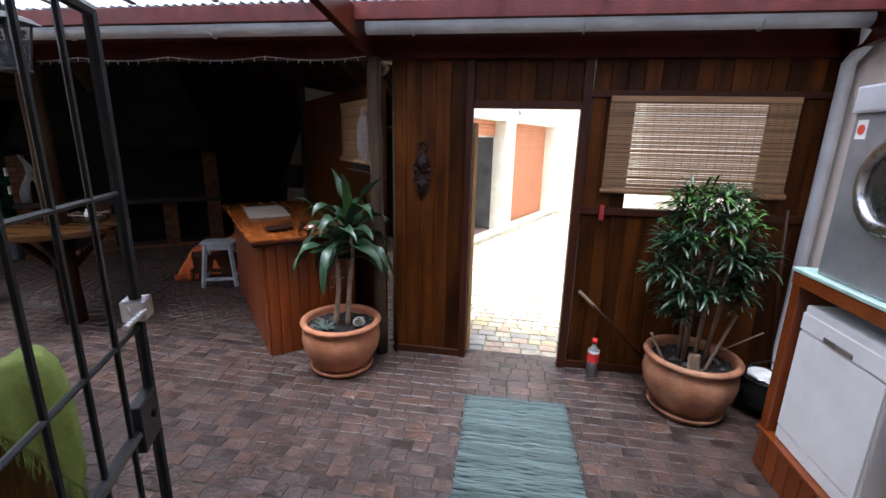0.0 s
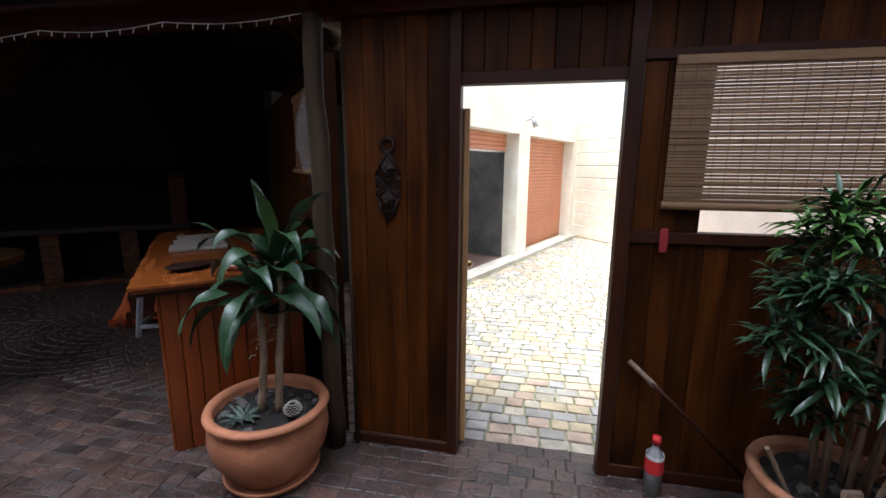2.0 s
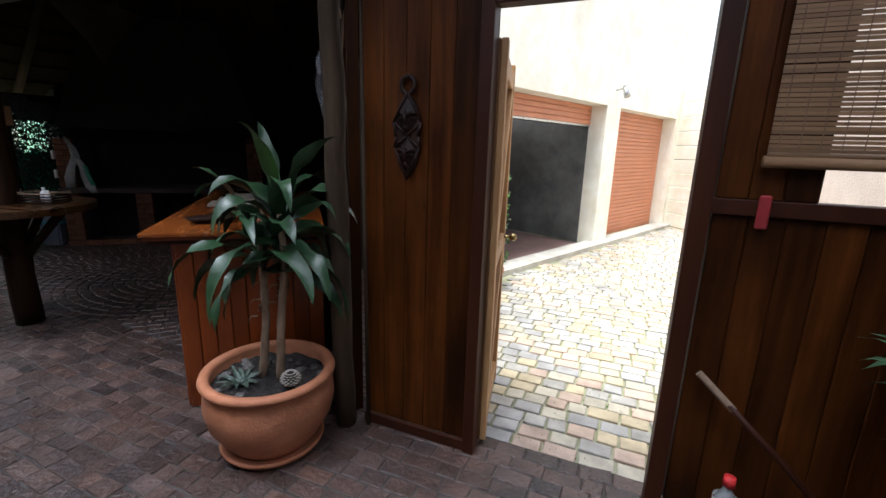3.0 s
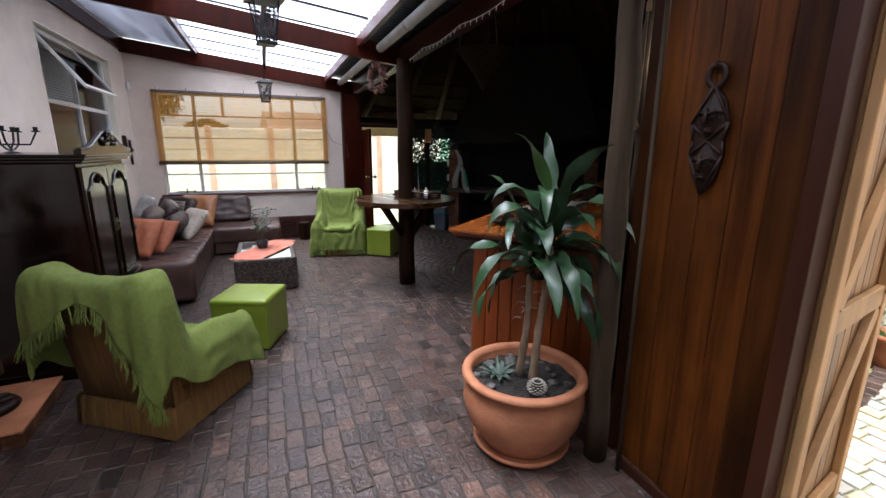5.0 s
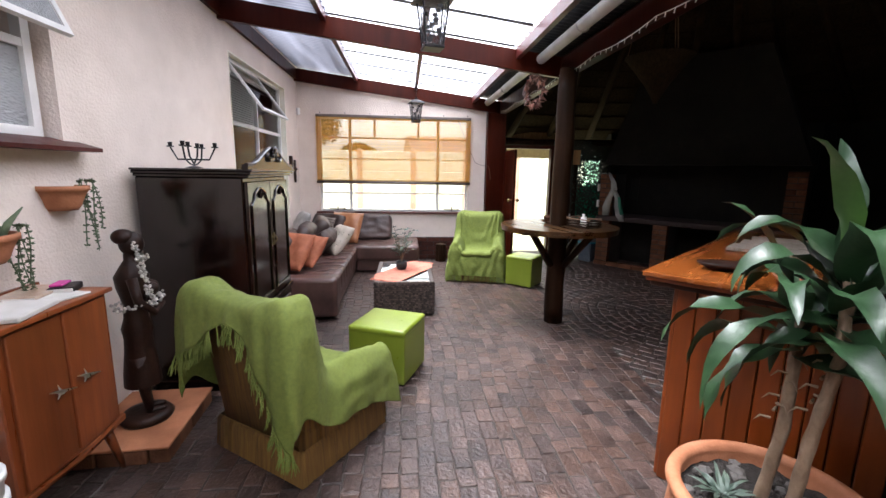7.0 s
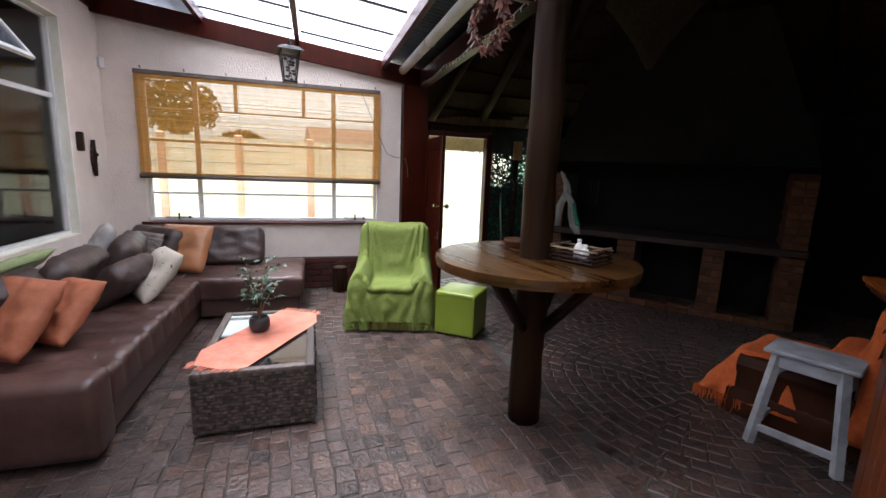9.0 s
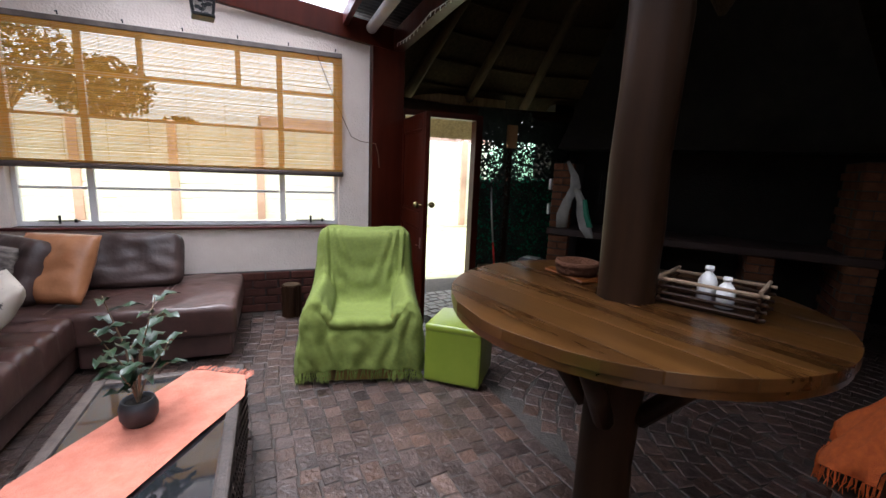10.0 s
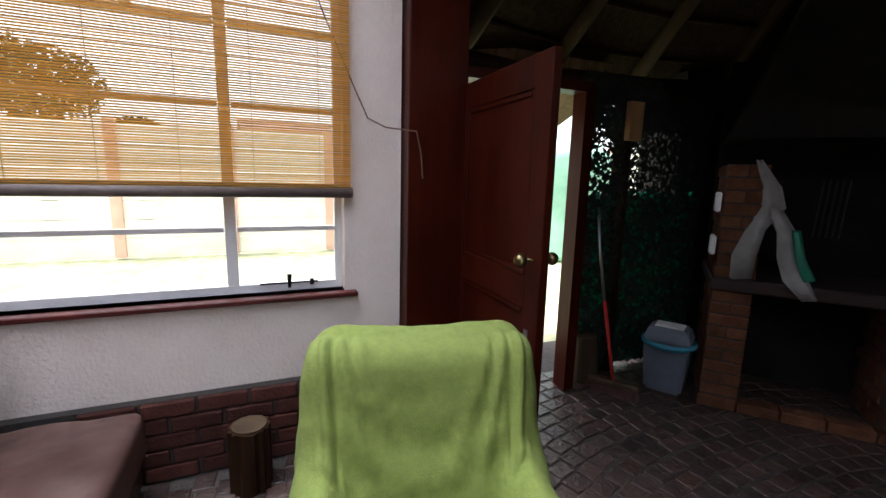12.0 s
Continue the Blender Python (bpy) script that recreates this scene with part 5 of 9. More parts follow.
def strap_leaf(bm, base, direction, length, width, droop, rn, twist=0.0, segs=12, rise=1.0):
    """An arching strap leaf with a folded midrib."""
    d = Vector(direction).normalized()
    out = Vector((d.x, d.y, 0)).normalized() if abs(d.x) + abs(d.y) > 1e-3 else Vector((1, 0, 0))
    side = Vector((-out.y, out.x, 0))
    p, cur = Vector(base), d.copy()
    prev = None
    wavy = rn.random() * 6
    curl = rn.uniform(-0.7, 0.7)
    for i in range(segs + 1):
        f = i / segs
        w = width * math.sin(math.pi * min(1, (f * 0.92 + 0.08)) ** 0.8) ** 0.7 * 0.5 if f < 1 else 0.0008
        up = side.cross(cur).normalized()
        s = (side + up * (twist * f + 0.5 * math.sin(f * 13 + wavy))).normalized()
        w *= 1 + 0.12 * math.sin(f * 17 + wavy * 2)
        dip = up * w * 0.35
        row = [bm.verts.new(p - s * w + dip * (1 if up.z > 0 else -1)), bm.verts.new(p), bm.verts.new(p + s * w + dip * (1 if up.z > 0 else -1))]
        if prev:
            bm.faces.new((prev[0], prev[1], row[1], row[0]))
            bm.faces.new((prev[1], prev[2], row[2], row[1]))
        prev = row
        step = length / segs
        p = p + cur * step
        cur = (cur + side * curl / segs + Vector((0, 0, -droop * (0.25 + 2.2 * f * f) / segs * 2.2))).normalized()

px, py = -1.19, 3.32
pl = thing("dracaena_in_pot", (px, py, 0), label="tall dracaena with drooping leaves in a round terracotta pot", category="potted plant")
big_pot(pl, terracotta, 0.335, 0.45)
rn = random.Random(5)
stems = [[(0.05, 0.02, 0.36), (0.07, 0.03, 0.7), (0.10, 0.05, 1.02), (0.07, 0.06, 1.28)], [(-0.05, 0.0, 0.36), (-0.02, 0.02, 0.7), (-0.03, 0.03, 1.0), (-0.02, 0.02, 1.12)]]
for s in stems:
    bm = BM()
    pts = []
    for a, b_ in zip(s, s[1:]):
        for k in range(5):
            pts.append(Vector(a).lerp(Vector(b_), k / 5))
    pts.append(Vector(s[-1]))
    ring_tube(bm, pts, [0.021 - 0.006 * i / len(pts) + (0.003 if i % 2 else 0) for i in range(len(pts))], 9)
    part("stem", bm, bark, pl, smooth=True)
for (bx, by, bz), n, z0 in (((0.07, 0.06, 1.28), 24, 0.24), ((-0.02, 0.02, 1.12), 13, 0.16)):
    for i in range(n):
        f = i / n
        a = i * 2.4 + rn.uniform(-0.35, 0.35)
        el = math.radians(2 + 64 * f + rn.uniform(-12, 16))
        base = Vector((bx, by, bz - z0 * (1 - f)))
        d = Vector((math.cos(a) * math.cos(el), math.sin(a) * math.cos(el), math.sin(el)))
        L = rn.uniform(0.42, 0.62) * (1 - 0.12 * f)
        bm = BM()
        strap_leaf(bm, base, d, L, rn.uniform(0.072, 0.094), (2.2 if f < 0.3 else 1.8 if f < 0.85 else 0.7) * rn.uniform(0.7, 1.4), rn, rn.uniform(-0.9, 0.9))
        part("leaf", bm, leaf_light if f > 0.93 else leaf_mat, pl, smooth=True)
    for i in range(9):
        bm = BM()
        a = i * 2.1
        c = Vector((bx - 0.004 * i, by - 0.003 * i, bz - z0 - 0.03 * i))
        ring_tube(bm, [c, c + Vector((math.cos(a) * 0.03, math.sin(a) * 0.03, 0.004)), c + Vector((math.cos(a) * 0.05, math.sin(a) * 0.05, -0.02))], [0.006, 0.004, 0.001], 5)
        part("dry_leaf_stub", bm, bark, pl)
# small aloe, pine cone in the pot
grey_leaf = surface("grey_green_leaf", (0.05, 0.08, 0.06), (0.10, 0.14, 0.10), 12, 0.5)
for i in range(16):
    a = i * 2.4
    bm = BM()
    strap_leaf(bm, (-0.10, -0.10, 0.37), (math.cos(a), math.sin(a), 0.5), rn.uniform(0.1, 0.17), 0.02, 0.5, rn, segs=5)
    part("aloe_leaf", bm, grey_leaf, pl)
cone = thing("pine_cone", (px + 0.17, py - 0.03, 0.385), 0, "brown pine cone with pale scale tips", "pine cone")
bm = BM()
lathe(bm, [(0, 0), (0.03, 0.01), (0.038, 0.04), (0.03, 0.07), (0, 0.09)], 12)
part("core", bm, soil, cone)
bm = BM()
for r in range(9):
    for k in range(12):
        a = math.tau * (k + 0.5 * (r % 2)) / 12
        z = 0.01 + r * 0.0088
        R = 0.046 * math.sin(math.pi * (r + 1.2) / 11)
        c = Vector((R * math.cos(a), R * math.sin(a), z))
        box(bm, -0.004, 0.007, -0.006, 0.006, -0.0015, 0.0015, Matrix.Translation(c) @ pose(0, 0, 0, 0, -20, math.degrees(a)))
part("scales", bm, surface("pale_cone_tip", (0.30, 0.26, 0.22), (0.5, 0.46, 0.4), 20, 0.8), cone, kind="stuff")

p2 = thing("bushy_plant_in_pot", (1.57, 3.24, 0), label="bushy narrow-leaved plant in a weathered terracotta pot", category="potted plant")
big_pot(p2, terracotta_old, 0.325, 0.46)
rn = random.Random(17)
heads = []
for i in range(7):
    a = i * 0.9
    r0 = 0.08
    tip = Vector((0.28 * math.cos(a) * rn.uniform(0.3, 1), 0.22 * math.sin(a) * rn.uniform(0.3, 1), rn.uniform(0.95, 1.5)))
    bm = BM()
    s = Vector((r0 * math.cos(a), r0 * math.sin(a), 0.38))
    ring_tube(bm, [s, s.lerp(tip, 0.5) + Vector((0.02, 0, 0.03)), tip], [0.014, 0.011, 0.006], 7)
    part("stem", bm, bark, p2, smooth=True)
for i in range(92):
    a, u = rn.random() * 6.28, rn.random()
    z = 0.80 + 0.87 * rn.random() ** 0.85
    f = (z - 0.80) / 0.87
    R = (0.11 + 0.25 * math.sin(math.pi * min(1, 0.12 + f * 0.8))) * (0.55 + 0.45 * rn.random())
    c = Vector((R * math.cos(a) - 0.03, R * math.sin(a) * 0.75, z))
    light = z > 1.35 and rn.random() < 0.4 or i % 23 == 0
    bm = BM()
    for k in range(15):
        b_ = k * 2.4
        el = rn.uniform(-0.5, 1.0)
        strap_leaf(bm, c + Vector((0, 0, -0.01 * k * 0.5)), (math.cos(b_) * math.cos(el) + 0.3 * math.cos(a), math.sin(b_) * math.cos(el) + 0.3 * math.sin(a), math.sin(el)), rn.uniform(0.11, 0.19), rn.uniform(0.018, 0.028), rn.uniform(0.6, 1.5), rn, segs=4)
    part("leaf_whorl", bm, leaf_light if light else leaf_mat, p2, smooth=True)
for q in (((0.05, -0.10, 0.36), (0.22, -0.05, 0.80), 0.012), ((-0.2, -0.05, 0.38), (-0.33, -0.08, 0.62), 0.01), ((0.1, 0.1, 0.36), (0.5, 0.1, 0.62), 0.006)):
    bm = BM()
    ring_tube(bm, [q[0], q[1]], q[2], 7)
    part("stake", bm, bark, p2)
bm = BM()
rbox(bm, -0.05, 0.05, -0.012, 0.012, 0, 0.14, 0.01, 1, pose(-0.05, -0.17, 0.38, -12, 8, 20))
part("wood_chip", bm, bark, p2, "flat piece of pale wood")

# ---- bar counter ----
ct = thing("bar_counter", (-1.88, 3.16, 0), 41, "varnished orange boarded bar counter with a broad top", "bar counter")
CW, CL = 0.95, 2.2
n = 9
for i in range(n):
    bm = BM()
    a, b_ = 0.13 + (CW - 0.15) * i / n, 0.13 + (CW - 0.15) * (i + 1) / n
    rbox(bm, a + 0.002, b_ - 0.002, 0.12, 0.14, 0.0, 1.05, 0.004, 1)
    part("plank", bm, orange_wood, ct)
n = 21
for i in range(n):
    bm = BM()
    a, b_ = 0.142 + (CL - 0.2) * i / n, 0.142 + (CL - 0.2) * (i + 1) / n
    rbox(bm, 0.11, 0.13, a + 0.002, b_ - 0.002, 0.0, 1.05, 0.004, 1)
    part("plank", bm, orange_wood, ct)
bm = BM()
box(bm, 0.14, CW - 0.06, 0.145, CL - 0.1, 0.02, 1.04)
part("body", bm, board_dark, ct)
bm = BM()
rbox(bm, 0, CW, 0, CL, 1.085, 1.11, 0.006, 2)
part("top", bm, orange_top, ct)
bm = BM()
rbox(bm, 0.012, CW - 0.012, 0.012, CL - 0.01, 1.065, 1.087, 0.006, 2)
part("edge_moulding", bm, orange_wood, ct)
bm = BM()
rbox(bm, 0.03, CW - 0.03, 0.03, CL - 0.02, 1.04, 1.067, 0.005, 1)
part("edge_moulding", bm, board_dark, ct)
CM = ct.matrix_world.copy()
def on_counter(name, x, y, label, category, turn=0.0):
    return thing(name, CM @ Vector((x, y, 1.11)), 41 + turn, label, category)
bk = on_counter("wooden_dish", 0.30, 0.32, "flat carved wooden leaf-shaped dish", "dish", 25)
bm = BM()
t = BM()
lathe(t, [(0, 0), (0.09, 0.004), (0.14, 0.025), (0.15, 0.04), (0.13, 0.03), (0.08, 0.014), (0, 0.012)], 20)
for v in t.verts:
    v.co.y *= 0.5
merge(bm, t)
part("dish", bm, dark_carved, bk, smooth=True)
bw = on_counter("clay_bowl", 0.56, 0.20, "small brown bowl with white and pink shells", "bowl")
bm = BM()
lathe(bm, [(0, 0), (0.05, 0.002), (0.085, 0.04), (0.08, 0.04), (0.05, 0.012), (0, 0.01)], 22)
part("bowl", bm, terracotta, bw, smooth=True)
for i in range(5):
    bm = BM()
    t = BM()
    bmesh.ops.create_icosphere(t, subdivisions=2, radius=0.02)
    merge(bm, t, pose(0.03 * math.cos(i * 1.3), 0.03 * math.sin(i * 1.3), 0.035))
    part("shell", bm, white_paint if i % 2 else surface("pink_shell", (0.5, 0.1, 0.08), (0.6, 0.2, 0.15)), bw, smooth=True)
for k in range(3):
    mg = on_counter("place_mat_stack", 0.35 + 0.02 * k, 1.10 + 0.26 * k, "stack of pale woven place mats", "place mat", 4 * k)
    bm = BM()
    for q in range(3):
        rbox(bm, -0.2, 0.2, -0.12, 0.12, 0.004 + q * 0.007, 0.010 + q * 0.007, 0.003, 1)
    part("mat", bm, surface("pale_woven_mat", (0.22, 0.17, 0.13), (0.38, 0.32, 0.26), 60, 0.9, bump=0.5), mg)

# ---- posts ----
def post_thing(name, base, top, r0, r1, mat, label):
    th = thing(name, base, 0, label, "post")
    bm = BM()
    b0, t0 = Vector((0, 0, 0)), Vector(top) - Vector(base)
    pts = [b0.lerp(t0, k / 12) + Vector((0.006 * math.sin(k * 1.7), 0.006 * math.cos(k * 2.1), 0)) for k in range(13)]
    ring_tube(bm, pts, [r0 + (r1 - r0) * k / 12 + 0.003 * math.sin(k * 2.3) for k in range(13)], 18)
    part("pole", bm, mat, th, smooth=True)
    return th
post_thing("timber_post", (-0.93, 3.62, 0), (-0.97, 3.62, 2.56), 0.058, 0.052, pole_wood, "weathered grey-brown round post beside the boarded screen")
post_thing("round_pole", (-4.24, 3.60, 0), (-4.24, 3.60, 2.56), 0.098, 0.088, pole_dark, "dark varnished round post through the table")
bm = BM()
ring_tube(bm, [(-0.80, 3.66, 0.0), (-0.82, 3.66, 2.4)], [0.012, 0.009], 8)
tagged(part("bamboo_cane", bm, pole_wood, None, smooth=True), "thin pale cane leaning along the post", "cane")

# ---- round bar table on the post ----
tb = thing("round_bar_table", (-4.24, 3.60, 0), 12, "round planked bar table fixed round a post", "table")
R, n = 0.588, 8
w = 2 * R / n
for i in range(n):
    y0, y1 = -R + i * w + 0.0015, -R + (i + 1) * w - 0.0015
    ys = [y0 + (y1 - y0) * k / 4 for k in range(5)]
    for sgn in ((1, -1) if abs((y0 + y1) / 2) < 0.1 else (0,)):
        outline = []
        if sgn == 0:
            outline = [(-math.sqrt(max(0, R * R - y * y)), y) for y in ys] + [(math.sqrt(max(0, R * R - y * y)), y) for y in reversed(ys)]
        else:
            yy = [y0 + (y1 - y0) * k / 10 for k in range(11)]
            outline = [(sgn * (0.001 + math.sqrt(max(0, 0.096 ** 2 - y * y))), y) for y in reversed(yy)] + [(sgn * math.sqrt(R * R - y * y), y) for y in yy]
            if sgn < 0:
                outline.reverse()
        bm = BM()
        try:
            prism(bm, outline[::-1] if sgn == 0 else outline, 1.008, 1.04)
            bmesh.ops.recalc_face_normals(bm, faces=bm.faces[:])
            bmesh.ops.remove_doubles(bm, verts=bm.verts[:], dist=0.0004)
        except ValueError:
            pass
        part("plank", bm, table_wood, tb, bevel=0.001)
bm = BM()
for k in range(64):
    a0, a1 = math.tau * k / 64, math.tau * (k + 1) / 64
    prism(bm, [((R - 0.03) * math.cos(a0), (R - 0.03) * math.sin(a0)), ((R - 0.006) * math.cos(a0), (R - 0.006) * math.sin(a0)), ((R - 0.006) * math.cos(a1), (R - 0.006) * math.sin(a1)), ((R - 0.03) * math.cos(a1), (R - 0.03) * math.sin(a1))], 0.985, 1.007)
part("rim", bm, table_wood, tb)
for k in range(4):
    a = math.radians(90 * k + 20)
    bm = BM()
    ring_tube(bm, [(0.09 * math.cos(a), 0.09 * math.sin(a), 0.62), (0.40 * math.cos(a), 0.40 * math.sin(a), 0.985)], 0.035, 10)
    part("brace", bm, pole_dark, tb, smooth=True)
for s in (-1, 1):
    bm = BM()
    rbox(bm, s * 0.13 - 0.03, s * 0.13 + 0.03, -0.48, 0.48, 0.963, 1.007, 0.004, 1)
    part("bearer", bm, pole_dark, tb)
# things on the round table
bx = thing("stick_basket", (-4.07, 3.79, 1.04), 25, "dark stick basket holding white bottles", "basket")
for k in range(4):
    for s in (-1, 1):
        bm = BM()
        ring_tube(bm, [(-0.15, s * 0.085, 0.012 + k * 0.023), (0.15, s * 0.085, 0.012 + k * 0.023)], 0.006, 6)
        part("stick", bm, bark if k == 3 else pole_dark, bx)
        bm = BM()
        ring_tube(bm, [(s * 0.13, -0.10, 0.0235 + k * 0.023), (s * 0.13, 0.10, 0.0235 + k * 0.023)], 0.006, 6)
        part("stick", bm, bark if k == 3 else pole_dark, bx)
bm = BM()
box(bm, -0.13, 0.13, -0.08, 0.08, 0.0, 0.006)
part("base", bm, pole_dark, bx)
def bottle(name, at, r, h, mat, cap, label, cat="bottle"):
    th = thing(name, at, 0, label, cat)
    bm = BM()
    lathe(bm, [(0, 0), (r, 0.004), (r, h * 0.58), (r * 0.8, h * 0.70), (r * 0.4, h * 0.82), (r * 0.36, h * 0.9), (0, h * 0.9)], 20)
    part("body", bm, mat, th, smooth=True)
    bm = BM()
    lathe(bm, [(0, h * 0.88), (r * 0.5, h * 0.88), (r * 0.46, h), (0, h)], 16)
    part("cap", bm, cap, th, smooth=True)
    return th
bottle("sauce_bottle", (-4.10, 3.80, 1.047), 0.028, 0.12, white_paint, white_paint, "white plastic squeeze bottle in the basket")
bottle("sauce_bottle", (-4.03, 3.79, 1.047), 0.026, 0.10, white_paint, white_paint, "small white plastic bottle in the basket")
ash = thing("clay_ashtray", (-4.52, 3.62, 1.04), 0, "round brown clay ashtray on a carved board", "ashtray")
bm = BM()
lathe(bm, [(0, 0.012), (0.075, 0.012), (0.082, 0.03), (0.079, 0.038), (0.086, 0.045), (0.084, 0.062), (0.072, 0.062), (0.068, 0.03), (0, 0.028)], 28)
part("bowl", bm, brick_mat, ash, smooth=True)
bm = BM()
rbox(bm, -0.12, 0.12, -0.07, 0.07, 0, 0.011, 0.004, 1)
part("board", bm, board, ash)
for dx, dy, hh, mt, nm in ((-0.14, 0.16, 0.10, steel, "salt_shaker"), (-0.13, 0.06, 0.12, white_paint, "glass_jar"), (-0.20, 0.14, 0.08, steel, "pepper_shaker")):
    bottle(nm, (-4.24 + dx, 3.60 + dy, 1.04), 0.024, hh, mt, steel, "small jar with a steel lid by the post", "jar")

# ---- wooden stool ----
grey_paint = surface("pale_grey_worn_paint", (0.28, 0.29, 0.31), (0.42, 0.43, 0.46), 9, 0.6, bump=0.2, stain=0.35, stain_scale=7)
st = thing("wooden_stool", (-3.58, 5.05, 0), 22, "pale grey painted wooden stool with splayed legs", "stool")
bm = BM()
rbox(bm, -0.21, 0.21, -0.14, 0.14, 0.56, 0.585, 0.006, 1)
part("seat", bm, grey_paint, st)
for i in (-1, 1):
    for j in (-1, 1):
        bm = BM()
        beam_between(bm, (i * 0.20, j * 0.17, 0.0), (i * 0.145, j * 0.105, 0.56), 0.042, 0.042)
        part("leg", bm, grey_paint, st)
for j in (-1, 1):
    bm = BM()
    rbox(bm, -0.15, 0.15, j * 0.112 - 0.01, j * 0.112 + 0.01, 0.485, 0.558, 0.003, 1)
    part("apron", bm, grey_paint, st)
    bm = BM()
    rbox(bm, -0.18, 0.18, j * 0.157 - 0.012, j * 0.157 + 0.012, 0.085, 0.125, 0.003, 1)
    part("stretcher", bm, grey_paint, st)
for i in (-1, 1):
    bm = BM()
    rbox(bm, i * 0.186 - 0.012, i * 0.186 + 0.012, -0.14, 0.14, 0.10, 0.14, 0.003, 1)
    part("stretcher", bm, grey_paint, st)

# low chair with an orange cloth
orange_cloth = surface("orange_throw", (0.50, 0.085, 0.015), (0.68, 0.145, 0.03), 30, 0.9, bump=0.5, fine=200, stain=0.2)
oc = thing("low_chair", (-3.76, 5.44, 0), 110, "low dark chair under a crumpled orange fringed throw", "armchair")
armchair_body(oc, board_dark, 0.70, 0.78, 0.34, 0.40, 0.82, 0.08)
def oc_h(x, y):
    if abs(x) < 0.36 and -0.44 < y < -0.24:
        return 0.88
    if abs(x) < 0.30 and -0.24 < y < -0.05:
        return 0.55
    if abs(x) < 0.31 and -0.05 < y < 0.36:
        return 0.42
    if abs(x) < 0.31 and 0.36 <= y < 0.6:
        return 0.42 - (y - 0.36) * 1.5
    return 0.0
drape("throw", oc, (-0.48, 0.48, -0.54, 0.78), 0.02, oc_h, lambda x, y: 0.08 + 0.03 * math.sin(x * 11), orange_cloth, "orange cotton throw", 21, 3, 0.013, lambda x, y: y > 0.3)

# ---- sofa ----
so = thing("corner_sofa", (-6.0, 0.75, 0), 0, "brown leather corner sofa with stitched seat sections", "sofa")
SX, SY = 6.0, -0.75
def sbox(bm, x0, x1, y0, y1, z0, z1, r=0.04):
    rbox(bm, x0 + SX, x1 + SX, y0 + SY, y1 + SY, z0, z1, r, 3)
bm = BM()
sbox(bm, -7.5, -4.34, 0.28, 1.27, 0.03, 0.22, 0.02)
part("base", bm, leather, so)
bm = BM()
sbox(bm, -7.5, -6.50, 1.28, 2.2, 0.03, 0.22, 0.02)
part("base", bm, leather, so)
def padded(name, x0, x1, y0, y1, z0, z1, nx, ny, puff, parent, mat=None):
    """A seat cushion with sewn channels: a puffed grid top."""
    bm = BM()
    t = BM()
    box(t, x0 + SX, x1 + SX, y0 + SY, y1 + SY, z0, z1)
    bmesh.ops.bevel(t, geom=t.edges[:], offset=0.05, segments=4, affect="EDGES", profile=0.6)
    long_edges = [e for e in t.edges if e.calc_length() > 0.3]
    bmesh.ops.subdivide_edges(t, edges=long_edges, cuts=63, use_grid_fill=True)
    for v in t.verts:
        u, w = (v.co.x - x0 - SX) / (x1 - x0), (v.co.y - y0 - SY) / (y1 - y0)
        seam = min(abs((u * nx) % 1.0), 1 - abs((u * nx) % 1.0)) if nx > 1 else min(abs((w * ny) % 1.0), 1 - abs((w * ny) % 1.0))
        f = 1 - math.exp(-(seam * 9) ** 1.2)
        if v.co.z > z0 + 0.06:
            d = (f - 1) * puff
            v.co.z += d + 0.012 * noise.noise(v.co * 5) - 0.009 * abs(noise.noise(v.co * 11))
            v.co.y += (0.5 * d if w > 0.8 and nx > 1 else 0)
    merge(bm, t)
    return part(name, bm, mat or leather, parent, smooth=True)
padded("seat", -6.46, -4.50, 0.55, 1.31, 0.2, 0.43, 9, 1, 0.035, so)
padded("seat", -7.46, -6.44, 0.62, 2.24, 0.2, 0.43, 1, 3, 0.015, so)
bm = BM()
sbox(bm, -4.52, -4.30, 0.28, 1.32, 0.04, 0.46, 0.05)
part("arm", bm, leather, so, smooth=True)
bm = BM()
sbox(bm, -7.3, -4.52, 0.26, 0.50, 0.2, 0.66, 0.06)
part("backrest", bm, leather, so, smooth=True)
bm = BM()
sbox(bm, -7.56, -7.34, 0.3, 1.70, 0.2, 0.62, 0.05)
part("backrest", bm, leather, so, smooth=True)
stitch = surface("pale_stitching", (0.30, 0.24, 0.21), (0.4, 0.33, 0.3), 40, 0.8)
for y in (1.16, 1.70, 1.74):
    bm = BM()
    ring_tube(bm, [(x + SX, y + SY + 0.02 * math.sin(x * 6), 0.437 if y < 1.5 else 0.431) for x in [-7.38 + k * 0.1 for k in range(10)]], 0.0022, 4)
    part("stitching", bm, stitch, so)

